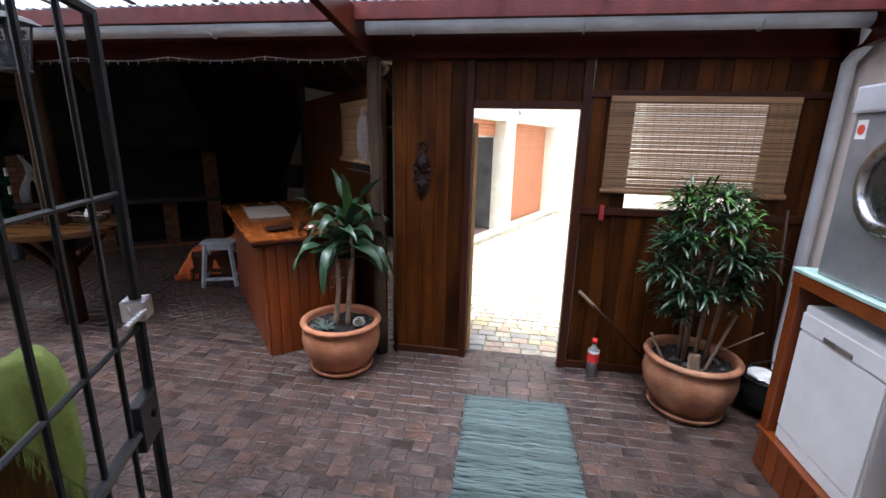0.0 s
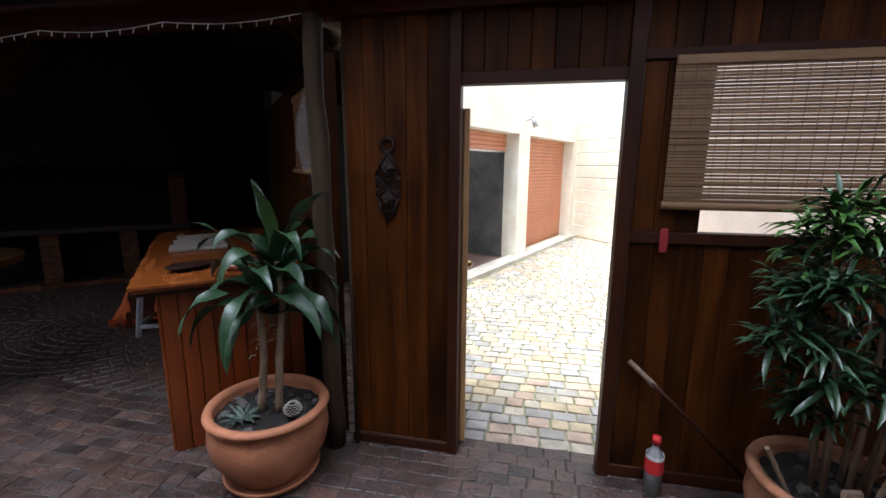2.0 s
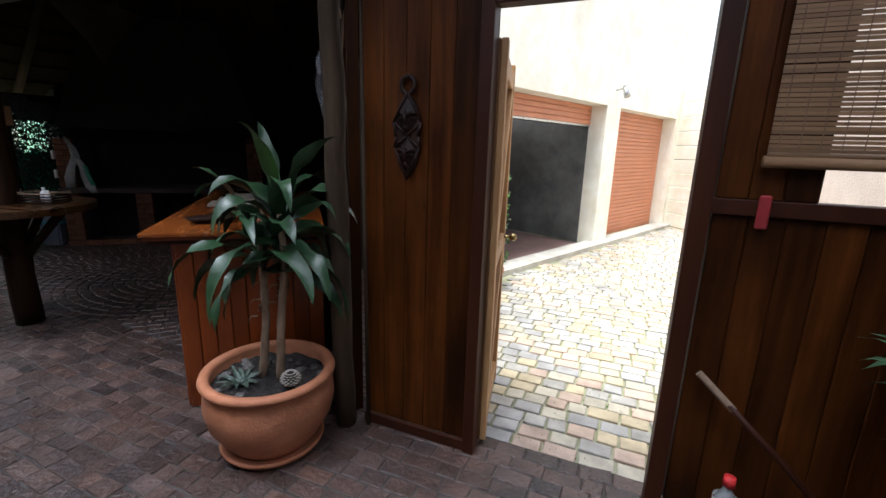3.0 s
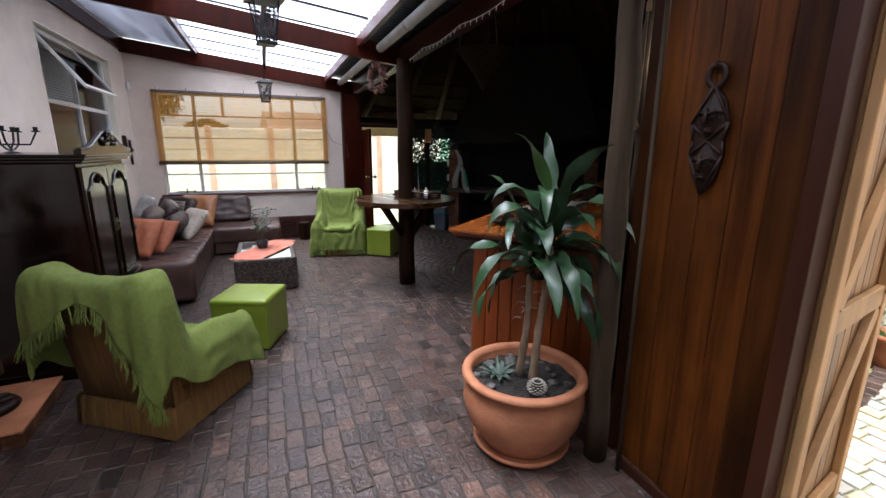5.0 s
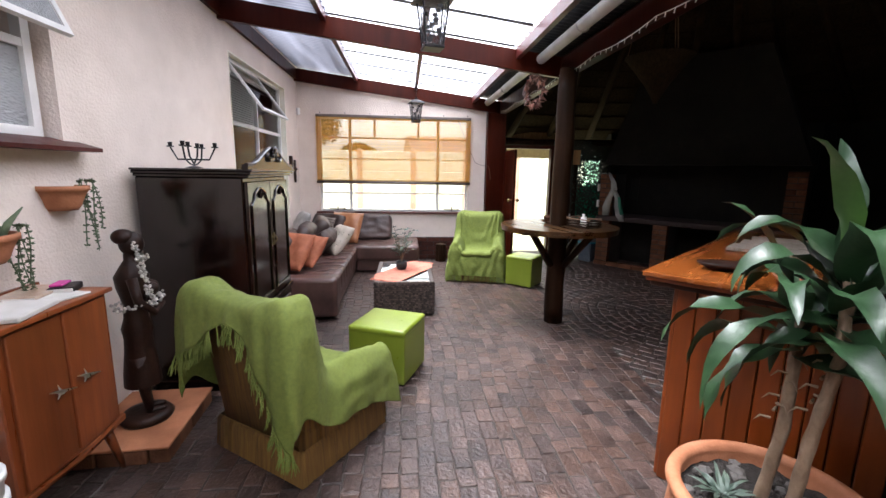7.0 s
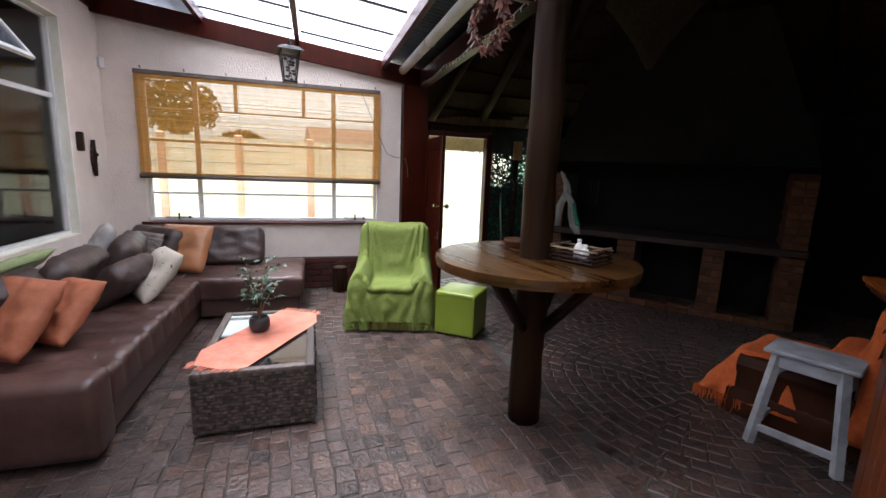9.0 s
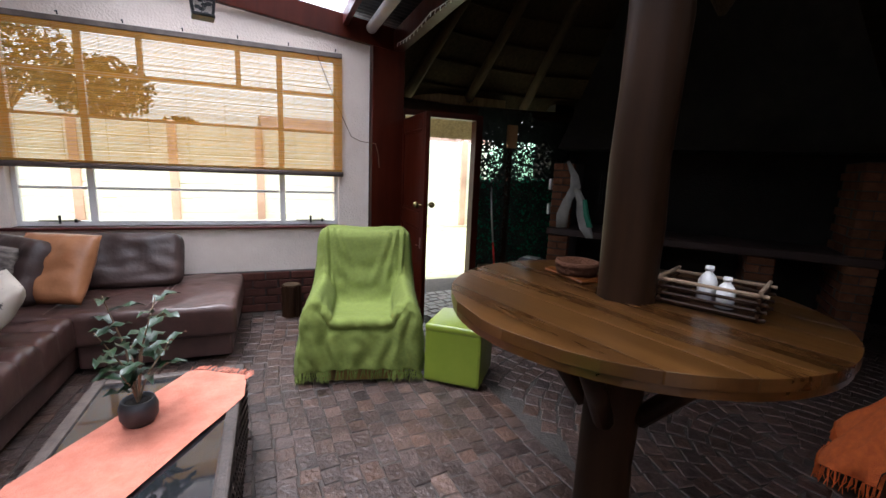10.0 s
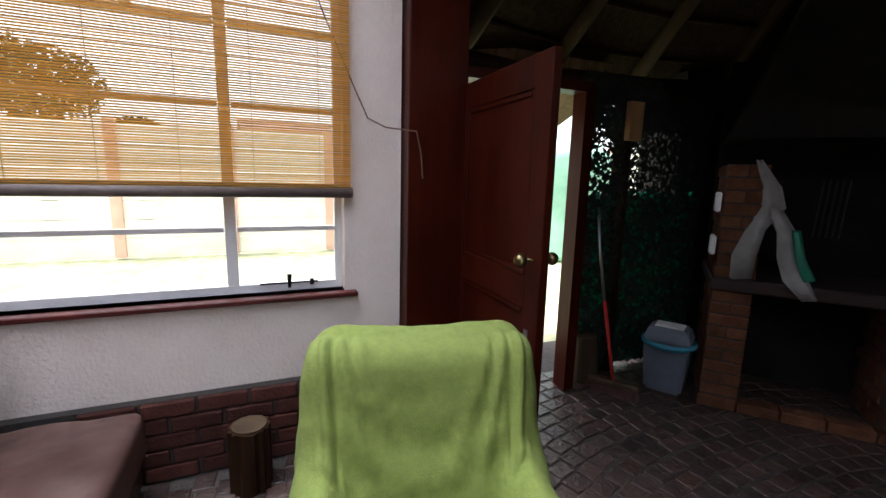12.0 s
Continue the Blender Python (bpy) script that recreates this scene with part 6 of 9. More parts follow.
def cushion(name, at, rx, ry, rz, w, h, d, mat, label):
    th = thing("cushion", at, 0, label, "cushion", "cushions on the sofa")
    th.matrix_world = pose(*at, rx, ry, rz)
    bm = BM()
    n = 22
    V = {}
    for s in (1, -1):
        for i in range(n + 1):
            for j in range(n + 1):
                u, v = i / n * 2 - 1, j / n * 2 - 1
                edge = (1 - u ** 4) * (1 - v ** 4)
                z = s * d / 2 * (edge ** 0.55 if d < 0.2 else ((1 - u ** 6) * (1 - v ** 6)) ** 0.30)
                pin = 1 - 0.07 * (u * u) * (1 - v * v) - 0.0
                pin2 = 1 - 0.07 * (v * v) * (1 - u * u)
                if d >= 0.2:
                    pin, pin2 = 1 - 0.10 * u ** 6, 1 - 0.10 * v ** 6
                wr = ((0.022 if d < 0.2 else 0.034) * noise.noise(Vector((u * 2.5 + at[0] * 7, v * 2.5, s))) - (0.007 if d < 0.2 else 0.014) * abs(noise.noise(Vector((u * 5 + at[0] * 5, v * 6 + u * 2, s * 3))))) * edge ** 0.5
                if s == -1 and (i in (0, n) or j in (0, n)):
                    V[s, i, j] = V[1, i, j]
                else:
                    V[s, i, j] = bm.verts.new((u * w / 2 * pin2, v * h / 2 * pin, z + wr))
        for i in range(n):
            for j in range(n):
                q = [V[s, i, j], V[s, i + 1, j], V[s, i + 1, j + 1], V[s, i, j + 1]]
                bm.faces.new(q if s == 1 else q[::-1])
    part("cover", bm, mat, th, smooth=True)
    return th
rust = surface("rust_orange_fabric", (0.36, 0.10, 0.045), (0.48, 0.16, 0.08), 20, 0.7, bump=0.3, fine=150, stain=0.2)
satin = surface("copper_satin", (0.36, 0.135, 0.055), (0.52, 0.23, 0.11), 4, 0.38, bump=0.4, fine=14, stain=0.25)
animal = surface("cream_spotted_fabric", (0.03, 0.022, 0.018), (0.55, 0.48, 0.40), 15, 0.85, bump=0.3, fine=150, stain=0.1, stretch=(1.0, 1.6, 1))
animal.node_tree.nodes["Color Ramp"].color_ramp.elements[0].position = 0.36
animal.node_tree.nodes["Color Ramp"].color_ramp.elements[1].position = 0.40
striped = surface("dark_striped_fabric", (0.05, 0.035, 0.03), (0.36, 0.30, 0.26), 18, 0.85, bump=0.2, stretch=(0.02, 1.8, 1))
cushion("c", (-4.80, 0.76, 0.655), 52, 0, 62, 0.46, 0.46, 0.15, rust, "rust orange cushion leaning on the sofa arm end")
cushion("c", (-5.02, 0.88, 0.62), 48, 0, 58, 0.42, 0.42, 0.13, rust, "second rust red cushion beside the orange one")
cushion("c", (-6.0, 1.08, 0.60), 50, 0, 30, 0.54, 0.46, 0.16, animal, "cream cushion with small dark spots")
cushion("c", (-6.84, 1.08, 0.66), 62, 0, 68, 0.54, 0.50, 0.18, satin, "copper satin cushion on the corner seat")
cushion("c", (-6.85, 0.72, 0.62), 66, 0, 50, 0.44, 0.42, 0.14, striped, "dark cushion with fine pale stripes")
dark_cush = surface("crumpled_brown_leather", (0.040, 0.022, 0.019), (0.080, 0.047, 0.041), 4, 0.5, bump=0.5, fine=16, stain=0.3, depth=0.012)
for x, y, z, rx, rz, w, h_ in ((-7.2, 1.42, 0.62, 64, 92, 0.78, 0.46), (-5.5, 0.70, 0.64, 64, 5, 0.80, 0.52), (-6.28, 0.74, 0.64, 62, 12, 0.80, 0.52), (-4.98, 0.62, 0.62, 66, -4, 0.62, 0.46), (-6.98, 0.78, 0.63, 66, 50, 0.72, 0.48), (-5.85, 0.90, 0.58, 42, -8, 0.60, 0.42)):
    cushion("c", (x, y, z), rx, 0, rz, w, h_, 0.21, dark_cush, "plump brown leather back cushion")
cushion("c", (-6.75, 0.42, 0.74), 60, 0, 25, 0.55, 0.36, 0.14, surface("white_quilt", (0.5, 0.47, 0.45), (0.66, 0.63, 0.6), 9, 0.9, bump=0.4), "folded white quilt on the sofa back")
cushion("c", (-5.62, 0.32, 0.74), 40, 0, 0, 0.9, 0.22, 0.09, surface("pale_green_cover", (0.30, 0.36, 0.16), (0.40, 0.46, 0.22), 9, 0.9, bump=0.3), "pale green cover along the sofa back")

# ---- wicker coffee table ----
tc = thing("wicker_coffee_table", (-4.985, 2.015, 0), 0, "grey-brown woven coffee table with an inset glass top", "coffee table")
hw, hd, H = 0.53, 0.325, 0.385
def wicker_face(name, L, mat_m, dark=False):
    bm = BM()
    rows, cols = 16, int(L / 0.055)
    for r in range(rows):
        z0, z1 = 0.03 + (H - 0.05) * r / rows, 0.03 + (H - 0.05) * (r + 1) / rows
        for c in range(cols):
            a, b_ = -L / 2 + L * c / cols, -L / 2 + L * (c + 1) / cols
            up = (r + c) % 2
            y = 0.008 if up else 0.0
            m = (a + b_) / 2
            zz = (z0 + 0.002, z1 - 0.002)
            A = [(a, 0.0), (m - 0.008, y), (m + 0.008, y), (b_, 0.0)]
            for (x0, y0), (x1, y1) in zip(A, A[1:]):
                bm.faces.new([bm.verts.new(p) for p in ((x0, -y0 - 0.002, zz[0]), (x1, -y1 - 0.002, zz[0]), (x1, -y1 - 0.002, zz[1]), (x0, -y0 - 0.002, zz[1]))])
    bmesh.ops.transform(bm, matrix=mat_m, verts=bm.verts[:])
    return part(name, bm, wicker, tc, kind="stuff")
wicker_face("side_panel", 2 * hw, pose(0, -hd, 0))
wicker_face("side_panel", 2 * hw, pose(0, hd, 0, 0, 0, 180))
wicker_face("side_panel", 2 * hd, pose(hw, 0, 0, 0, 0, 90))
wicker_face("side_panel", 2 * hd, pose(-hw, 0, 0, 0, 0, -90))
bm = BM()
box(bm, -hw + 0.004, hw - 0.004, -hd + 0.004, hd - 0.004, 0.02, H - 0.03)
part("core", bm, surface("dark_inner_frame", (0.02, 0.015, 0.013), (0.04, 0.03, 0.025)), tc)
bm = BM()
for a in ((-hw, hw, -hd, -hd + 0.05), (-hw, hw, hd - 0.05, hd), (-hw, -hw + 0.05, -hd + 0.05, hd - 0.05), (hw - 0.05, hw, -hd + 0.05, hd - 0.05)):
    rbox(bm, *a, H - 0.03, H, 0.01, 2)
part("rim", bm, wicker, tc)
bm = BM()
k = 0
for i in range(22):
    for j in range(13):
        x0, y0 = -hw + 0.05 + i * (2 * hw - 0.1) / 22, -hd + 0.05 + j * (2 * hd - 0.1) / 13
        lift = 0.002 if (i + j) % 2 else 0
        box(bm, x0 + 0.002, x0 + (2 * hw - 0.1) / 22 - 0.002, y0 + 0.002, y0 + (2 * hd - 0.1) / 13 - 0.002, H - 0.03, H - 0.022 + lift)
part("woven_top", bm, wicker, tc, kind="stuff")
m, n, l, b = nodes_of("dark_table_glass", 0.05)
b.inputs["Base Color"].default_value = (0.02, 0.022, 0.025, 1)
b.inputs["Alpha"].default_value = 0.8
b.inputs["Coat Weight"].default_value = 1.0
b.inputs["IOR"].default_value = 2.1
b.inputs["Alpha"].default_value = 0.9
bm = BM()
box(bm, -hw + 0.045, hw - 0.045, -hd + 0.045, hd - 0.045, H - 0.016, H - 0.010)
part("glass_top", bm, m, tc, "inset glass panel")
for i in (-1, 1):
    for j in (-1, 1):
        bm = BM()
        box(bm, i * (hw - 0.04) - 0.02, i * (hw - 0.04) + 0.02, j * (hd - 0.04) - 0.02, j * (hd - 0.04) + 0.02, 0, 0.03)
        part("foot", bm, black_iron, tc)
salmon = surface("salmon_table_cloth", (0.55, 0.16, 0.10), (0.70, 0.26, 0.18), 9, 0.9, bump=0.4, fine=180, stain=0.2, stain_scale=6)
cl = thing("table_cloth", (-4.97, 2.02, H), 0, "salmon runner with a fringe laid across the table", "table cloth")
bm = BM()
n = 28
V = {}
ca, sa = math.cos(radians(-30)), math.sin(radians(-30))
for i in range(n + 1):
    for j in range(n + 1):
        u, v = i / n - 0.5, j / n - 0.5
        x, y = u * 1.02, v * 0.40
        x, y = x * ca - y * sa, x * sa + y * ca
        x, y = max(-0.52, min(0.49, x)), max(-0.34, min(0.335, y))
        V[i, j] = bm.verts.new((x + 0.003 * u, y + 0.003 * v, 0.003 + 0.006 * max(0, noise.noise(Vector((u * 4, v * 5, 1))))))
for i in range(n):
    for j in range(n):
        bm.faces.new((V[i, j], V[i + 1, j], V[i + 1, j + 1], V[i, j + 1]))
edgeL = [V[0, j].co.copy() for j in range(n + 1)]
edgeR = [V[n, j].co.copy() for j in range(n + 1)]
part("cloth", bm, salmon, cl, smooth=True)
bm = BM()
rn = random.Random(2)
for e, s in ((edgeL, -1), (edgeR, 1)):
    for c in e:
        for q in range(2):
            a = c + Vector((0, rn.uniform(-0.008, 0.008), 0.002))
            ring_tube(bm, [a, a + Vector((s * 0.045 * ca, s * 0.045 * sa + rn.uniform(-0.02, 0.02), 0.0))], 0.0018, 4)
part("fringe", bm, salmon, cl, kind="stuff")
pp = thing("small_potted_plant", (-5.06, 1.98, H + 0.006), label="small leafy plant in a dark grey round pot", category="potted plant")
bm = BM()
lathe(bm, [(0, 0), (0.05, 0), (0.066, 0.03), (0.068, 0.07), (0.058, 0.10), (0.05, 0.10), (0.048, 0.085), (0, 0.085)], 28)
part("pot", bm, surface("dark_grey_glaze", (0.03, 0.03, 0.033), (0.05, 0.05, 0.055), 10, 0.5), pp, smooth=True)
bm = BM()
lathe(bm, [(0, 0.088), (0.047, 0.088)], 20)
part("soil", bm, soil, pp)
rn = random.Random(9)
for i in range(7):
    a = i * 0.9
    tip = Vector((0.24 * math.cos(a) * rn.uniform(0.4, 1), 0.24 * math.sin(a) * rn.uniform(0.4, 1), rn.uniform(0.24, 0.52)))
    bm = BM()
    ring_tube(bm, [(0, 0, 0.08), (tip.x * 0.3, tip.y * 0.3, tip.z * 0.6), tip], [0.005, 0.004, 0.002], 5)
    part("stem", bm, bark, pp)
    for k in range(6):
        p = Vector((0, 0, 0.08)).lerp(tip, 0.45 + 0.1 * k)
        b_ = rn.random() * 6.28
        bm = BM()
        strap_leaf(bm, p, (math.cos(b_), math.sin(b_), 0.4), rn.uniform(0.09, 0.14), rn.uniform(0.035, 0.05), 0.7, rn, segs=5)
        part("leaf", bm, leaf_mat, pp, smooth=True)

# ---- armoire ----
AX, AY = -3.425, 0.64
ar = thing("armoire", (AX, AY, 0), 0, "dark mahogany armoire with a carved curved crest", "wardrobe")
hw, y0, y1, H = 0.51, -0.36, 0.34, 1.50
bm = BM()
rbox(bm, -hw, hw, y0, y1 - 0.03, 0.06, H, 0.008, 1)
part("body", bm, mahogany, ar)
bm = BM()
rbox(bm, -hw - 0.02, hw + 0.02, y0, y1 + 0.01, 0.0, 0.09, 0.012, 2)
part("plinth", bm, mahogany, ar)
bm = BM()
for k, (o, z0, z1) in enumerate(((0.015, H, H + 0.02), (0.035, H + 0.02, H + 0.04), (0.05, H + 0.04, H + 0.055))):
    rbox(bm, -hw - o, hw + o, y0, y1 + o, z0, z1, 0.006, 2)
part("cornice", bm, mahogany, ar)
bm = BM()
pts = [(-hw - 0.05, 0)] + [(-hw - 0.05 + (2 * hw + 0.1) * k / 40, 0.035 + 0.13 * (0.5 - 0.5 * math.cos(math.tau * (k / 40))) ** 1.3) for k in range(41)] + [(hw + 0.05, 0)]
prism(bm, pts, -0.02, 0.02, pose(0, y1 + 0.01, H + 0.05, 90))
ring_tube(bm, [(x, y1 + 0.02, H + 0.05 + z) for x, z in pts[1:-1]], 0.014, 8)
part("crest", bm, mahogany, ar)
bm = BM()
for k in range(9):
    a = k / 8 * math.pi
    ring_tube(bm, [(0, y1 + 0.03, H + 0.16), (0.07 * math.cos(a), y1 + 0.045, H + 0.16 + 0.07 * math.sin(a))], [0.02, 0.008], 7)
for s in (-1, 1):
    ring_tube(bm, [(s * 0.05, y1 + 0.04, H + 0.13), (s * 0.14, y1 + 0.04, H + 0.12), (s * 0.17, y1 + 0.04, H + 0.15), (s * 0.14, y1 + 0.04, H + 0.17)], [0.016, 0.012, 0.01, 0.006], 7)
part("carving", bm, mahogany, ar, smooth=True)
def raised_door(x0, x1, z0, z1, arch):
    bm = BM()
    rbox(bm, x0 + 0.003, x1 - 0.003, y1 - 0.03, y1 - 0.008, z0, z1, 0.004, 1)
    d = part("door", bm, mahogany, ar)
    bm = BM()
    m_, w_ = (x0 + x1) / 2, (x1 - x0) / 2 - 0.06
    pts = [(m_ - w_, z0 + 0.06), (m_ + w_, z0 + 0.06), (m_ + w_, z1 - 0.16)]
    if arch:
        pts += [(m_ + w_ * 0.72, z1 - 0.13), (m_ + w_ * 0.55, z1 - 0.08), (m_ + 0.03, z1 - 0.05), (m_ - 0.03, z1 - 0.05), (m_ - w_ * 0.55, z1 - 0.08), (m_ - w_ * 0.72, z1 - 0.13), (m_ - w_, z1 - 0.16)]
    else:
        pts += [(m_ + w_, z1 - 0.06), (m_ - w_, z1 - 0.06), (m_ - w_, z1 - 0.16)]
    ring_tube(bm, [(x, y1 - 0.004, z) for x, z in pts + [pts[0], pts[1]]], 0.009, 8, cap=False)
    part("panel_moulding", bm, mahogany, d)
    if arch:
        bm = BM()
        for a in (-60, -30, 0, 30, 60):
            ring_tube(bm, [(m_, y1 - 0.003, z1 - 0.11), (m_ + 0.05 * math.sin(radians(a)), y1 + 0.004, z1 - 0.10 + 0.05 * math.cos(radians(a)))], [0.014, 0.005], 6)
        part("carving", bm, mahogany, d)
    bm = BM()
    hx = x1 - 0.035 if x1 < 0.01 else x0 + 0.035
    hz = (z0 + z1) / 2 if arch else z1 - 0.09
    rbox(bm, hx - 0.012, hx + 0.012, y1 - 0.008, y1 - 0.002, hz - 0.05, hz + 0.05, 0.003, 1)
    ring_tube(bm, [(hx, y1, hz + 0.035), (hx, y1 + 0.02, hz), (hx, y1, hz - 0.035)], 0.004, 6)
    part("handle", bm, brass, d, "aged brass drop handle")
for x0, x1 in ((-hw + 0.02, 0), (0, hw - 0.02)):
    raised_door(x0, x1, 0.55, H - 0.03, True)
    raised_door(x0, x1, 0.12, 0.50, False)
bm = BM()
rbox(bm, -hw - 0.008, hw + 0.008, y1 - 0.03, y1 + 0.005, 0.505, 0.545, 0.01, 2)
part("waist_moulding", bm, mahogany, ar)

cd = thing("candelabra", (-3.15, 0.55, H + 0.055), 8, "black wrought iron candelabra with four cups", "candle holder")
bm = BM()
lathe(bm, [(0, 0), (0.06, 0.004), (0.02, 0.015), (0, 0.016)], 16)
ring_tube(bm, [(-0.2, 0, 0.14), (-0.17, 0, 0.06), (-0.08, 0, 0.03), (0, 0, 0.02), (0.08, 0, 0.03), (0.17, 0, 0.06), (0.2, 0, 0.14)], 0.006, 6)
ring_tube(bm, [(-0.1, 0, 0.14), (-0.08, 0, 0.08), (0, 0, 0.03), (0.08, 0, 0.08), (0.1, 0, 0.14)], 0.006, 6)
ring_tube(bm, [(0, -0.14, 0.14), (0, -0.10, 0.06), (0, 0.10, 0.06), (0, 0.14, 0.14)], 0.006, 6)
part("frame", bm, black_iron, cd)
for x, y in ((-0.2, 0), (-0.1, 0), (0.1, 0), (0.2, 0), (0, -0.14), (0, 0.14)):
    bm = BM()
    lathe(bm, [(0, 0.14), (0.022, 0.142), (0.024, 0.15), (0.012, 0.15), (0.014, 0.175), (0.01, 0.175), (0, 0.155)], 12, (x, y, 0))
    part("cup", bm, black_iron, cd)

# ---- teak cabinet ----
cb = thing("record_cabinet", (-1.83, 0.40, 0), 0, "reddish veneered cabinet on splayed legs", "cabinet")
hw, y0, y1, z0, H = 0.30, -0.165, 0.165, 0.27, 0.955
# angled front: doors on a long front
bm = BM()
rbox(bm, -hw, hw, y0, y1 - 0.02, z0, H, 0.006, 1)
part("body", bm, teak, cb)
bm = BM()
rbox(bm, -hw - 0.01, hw + 0.01, y0, y1 + 0.012, H, H + 0.022, 0.006, 2)
box(bm, -hw, hw, y0 + 0.002, y0 + 0.018, H + 0.022, H + 0.05)
part("top", bm, teak, cb)
for x0, x1, s in ((-hw + 0.035, -0.006, 1), (0.006, hw - 0.035, -1)):
    bm = BM()
    rbox(bm, x0, x1, y1 - 0.02, y1 - 0.004, z0 + 0.03, H - 0.012, 0.003, 1)
    d = part("door", bm, teak, cb)
    bm = BM()
    hx = x1 - 0.07 if s == 1 else x0 + 0.07
    ring_tube(bm, [(hx - 0.085, y1 + 0.010, 0.60), (hx, y1 + 0.012, 0.625), (hx + 0.055, y1 + 0.010, 0.645)], [0.002, 0.008, 0.002], 6)
    ring_tube(bm, [(hx - 0.01, y1 - 0.004, 0.615), (hx, y1 + 0.016, 0.622)], [0.012, 0.010], 8)
    ring_tube(bm, [(hx + 0.02, y1 + 0.01, 0.60), (hx, y1 + 0.012, 0.625), (hx + 0.012, y1 + 0.01, 0.66)], [0.002, 0.006, 0.002], 6)
    part("handle", bm, steel, d, "chromed star-shaped handle")
bm = BM()
prism(bm, [(-hw, 0), (hw, 0), (hw, 0.03), (hw - 0.05, 0.02), (0, -0.015), (-hw + 0.05, 0.02), (-hw, 0.03)][::-1], -0.01, 0.01, pose(0, y1 - 0.006, z0, 90))
part("bottom_rail", bm, teak, cb)
for i in (-1, 1):
    for j, yy in ((-1, y0 + 0.06), (1, y1 - 0.06)):
        bm = BM()
        ring_tube(bm, [(i * (hw - 0.07), yy, z0 + 0.01), (i * (hw - 0.01), yy + j * 0.035, 0.0)], [0.026, 0.014], 12)
        part("leg", bm, teak, cb, smooth=True)
paper = surface("off_white_paper", (0.62, 0.60, 0.56), (0.72, 0.70, 0.67), 12, 0.8, bump=0.1)
CBT = H + 0.0225
def slab(name, x, y, z, w, d, h, rz, mat, label, cat):
    th = thing(name, (x, y, z), rz, label, cat)
    bm = BM()
    rbox(bm, -w / 2, w / 2, -d / 2, d / 2, 0.0, h, min(0.004, h * 0.3), 1)
    part("cover" if h > 0.012 else "sheet", bm, mat, th)
    if h > 0.012:
        bm = BM()
        box(bm, -w / 2 + 0.004, w / 2 + 0.0015, -d / 2 + 0.004, d / 2 - 0.004, 0.004, h - 0.004)
        part("pages", bm, paper, th)
slab("magazine", -4.66, 2.13, 0.3655, 0.2, 0.27, 0.003, 12, surface("red_and_white_cover", (0.45, 0.03, 0.03), (0.75, 0.72, 0.70), 9, 0.3), "red and white magazine under the glass top", "magazine")
slab("magazine", -4.72, 1.86, 0.3655, 0.2, 0.27, 0.003, -8, surface("grey_photo_cover", (0.08, 0.08, 0.08), (0.6, 0.58, 0.56), 16, 0.3), "grey magazine under the glass top", "magazine")
slab("open_book", -1.72, 0.46, CBT, 0.26, 0.20, 0.022, 10, paper, "thick white book lying open on the cabinet", "book")
slab("note_pad", -1.93, 0.45, CBT, 0.22, 0.18, 0.010, -12, paper, "white writing pad on the cabinet", "paper")
slab("magazine", -1.98, 0.34, CBT + 0.010, 0.24, 0.16, 0.014, 8, surface("tan_cover", (0.35, 0.2, 0.12), (0.6, 0.5, 0.4), 9, 0.4), "magazine with a mixed tan cover", "magazine")
slab("black_pouch", -2.06, 0.42, CBT, 0.13, 0.1, 0.03, 20, black_iron, "small black pouch on the cabinet", "pouch")
slab("pink_notebook", -2.06, 0.40, CBT + 0.031, 0.10, 0.05, 0.011, 15, surface("pink_card", (0.6, 0.05, 0.3), (0.7, 0.08, 0.36)), "bright pink notebook on the pouch", "notebook")

# ---- plinth and carved figure ----
pn = thing("tiled_plinth", (-2.43, 0.52, 0), 4, "low brick plinth with a terracotta tile top", "plinth")
for r in range(1):
    for i in range(4):
        bm = BM()
        rbox(bm, -0.32 + i * 0.16 + 0.004, -0.32 + (i + 1) * 0.16 - 0.004, 0.12, 0.22, 0.0, 0.085, 0.008, 1)
        part("brick", bm, brick_mat, pn)
for i in range(3):
    for s in (-0.32, 0.22):
        bm = BM()
        rbox(bm, s, s + 0.10, -0.26 + i * 0.125 + 0.004, -0.26 + (i + 1) * 0.125 - 0.004, 0.0, 0.085, 0.008, 1)
        part("brick", bm, brick_mat, pn)
bm = BM()
box(bm, -0.21, 0.21, -0.25, 0.11, 0, 0.08)
part("fill", bm, mortar, pn)
bm = BM()
rbox(bm, -0.325, 0.325, -0.27, 0.225, 0.087, 0.102, 0.004, 1)
part("tile", bm, terracotta, pn)
fg = thing("carved_figure", (-2.42, 0.50, 0.102), 30, "tall dark carved wooden figure on a round base", "statue")
bm = BM()
def blob(c, r, sx=1, sy=1, sz=1, rot=(0, 0, 0)):
    t = BM()
    bmesh.ops.create_uvsphere(t, u_segments=16, v_segments=10, radius=r)
    for v in t.verts:
        v.co = Vector((v.co.x * sx, v.co.y * sy, v.co.z * sz))
    merge(bm, t, pose(*c, *rot))
lathe(bm, [(0, 0), (0.13, 0), (0.14, 0.02), (0.12, 0.045), (0.08, 0.05), (0, 0.05)], 24)
for s in (-1, 1):
    ring_tube(bm, [(s * 0.035, 0.02, 0.04), (s * 0.038, 0, 0.2), (s * 0.045, -0.01, 0.4)], [0.022, 0.028, 0.045], 12)
    blob((s * 0.035, 0.05, 0.055), 0.03, 0.8, 1.7, 0.6)
lathe(bm, [(0.095, 0.22), (0.09, 0.3), (0.075, 0.42), (0.07, 0.50), (0.078, 0.56), (0.06, 0.62), (0.055, 0.70), (0.08, 0.80), (0.085, 0.86), (0.05, 0.92), (0.03, 0.95), (0.028, 0.99)], 20)
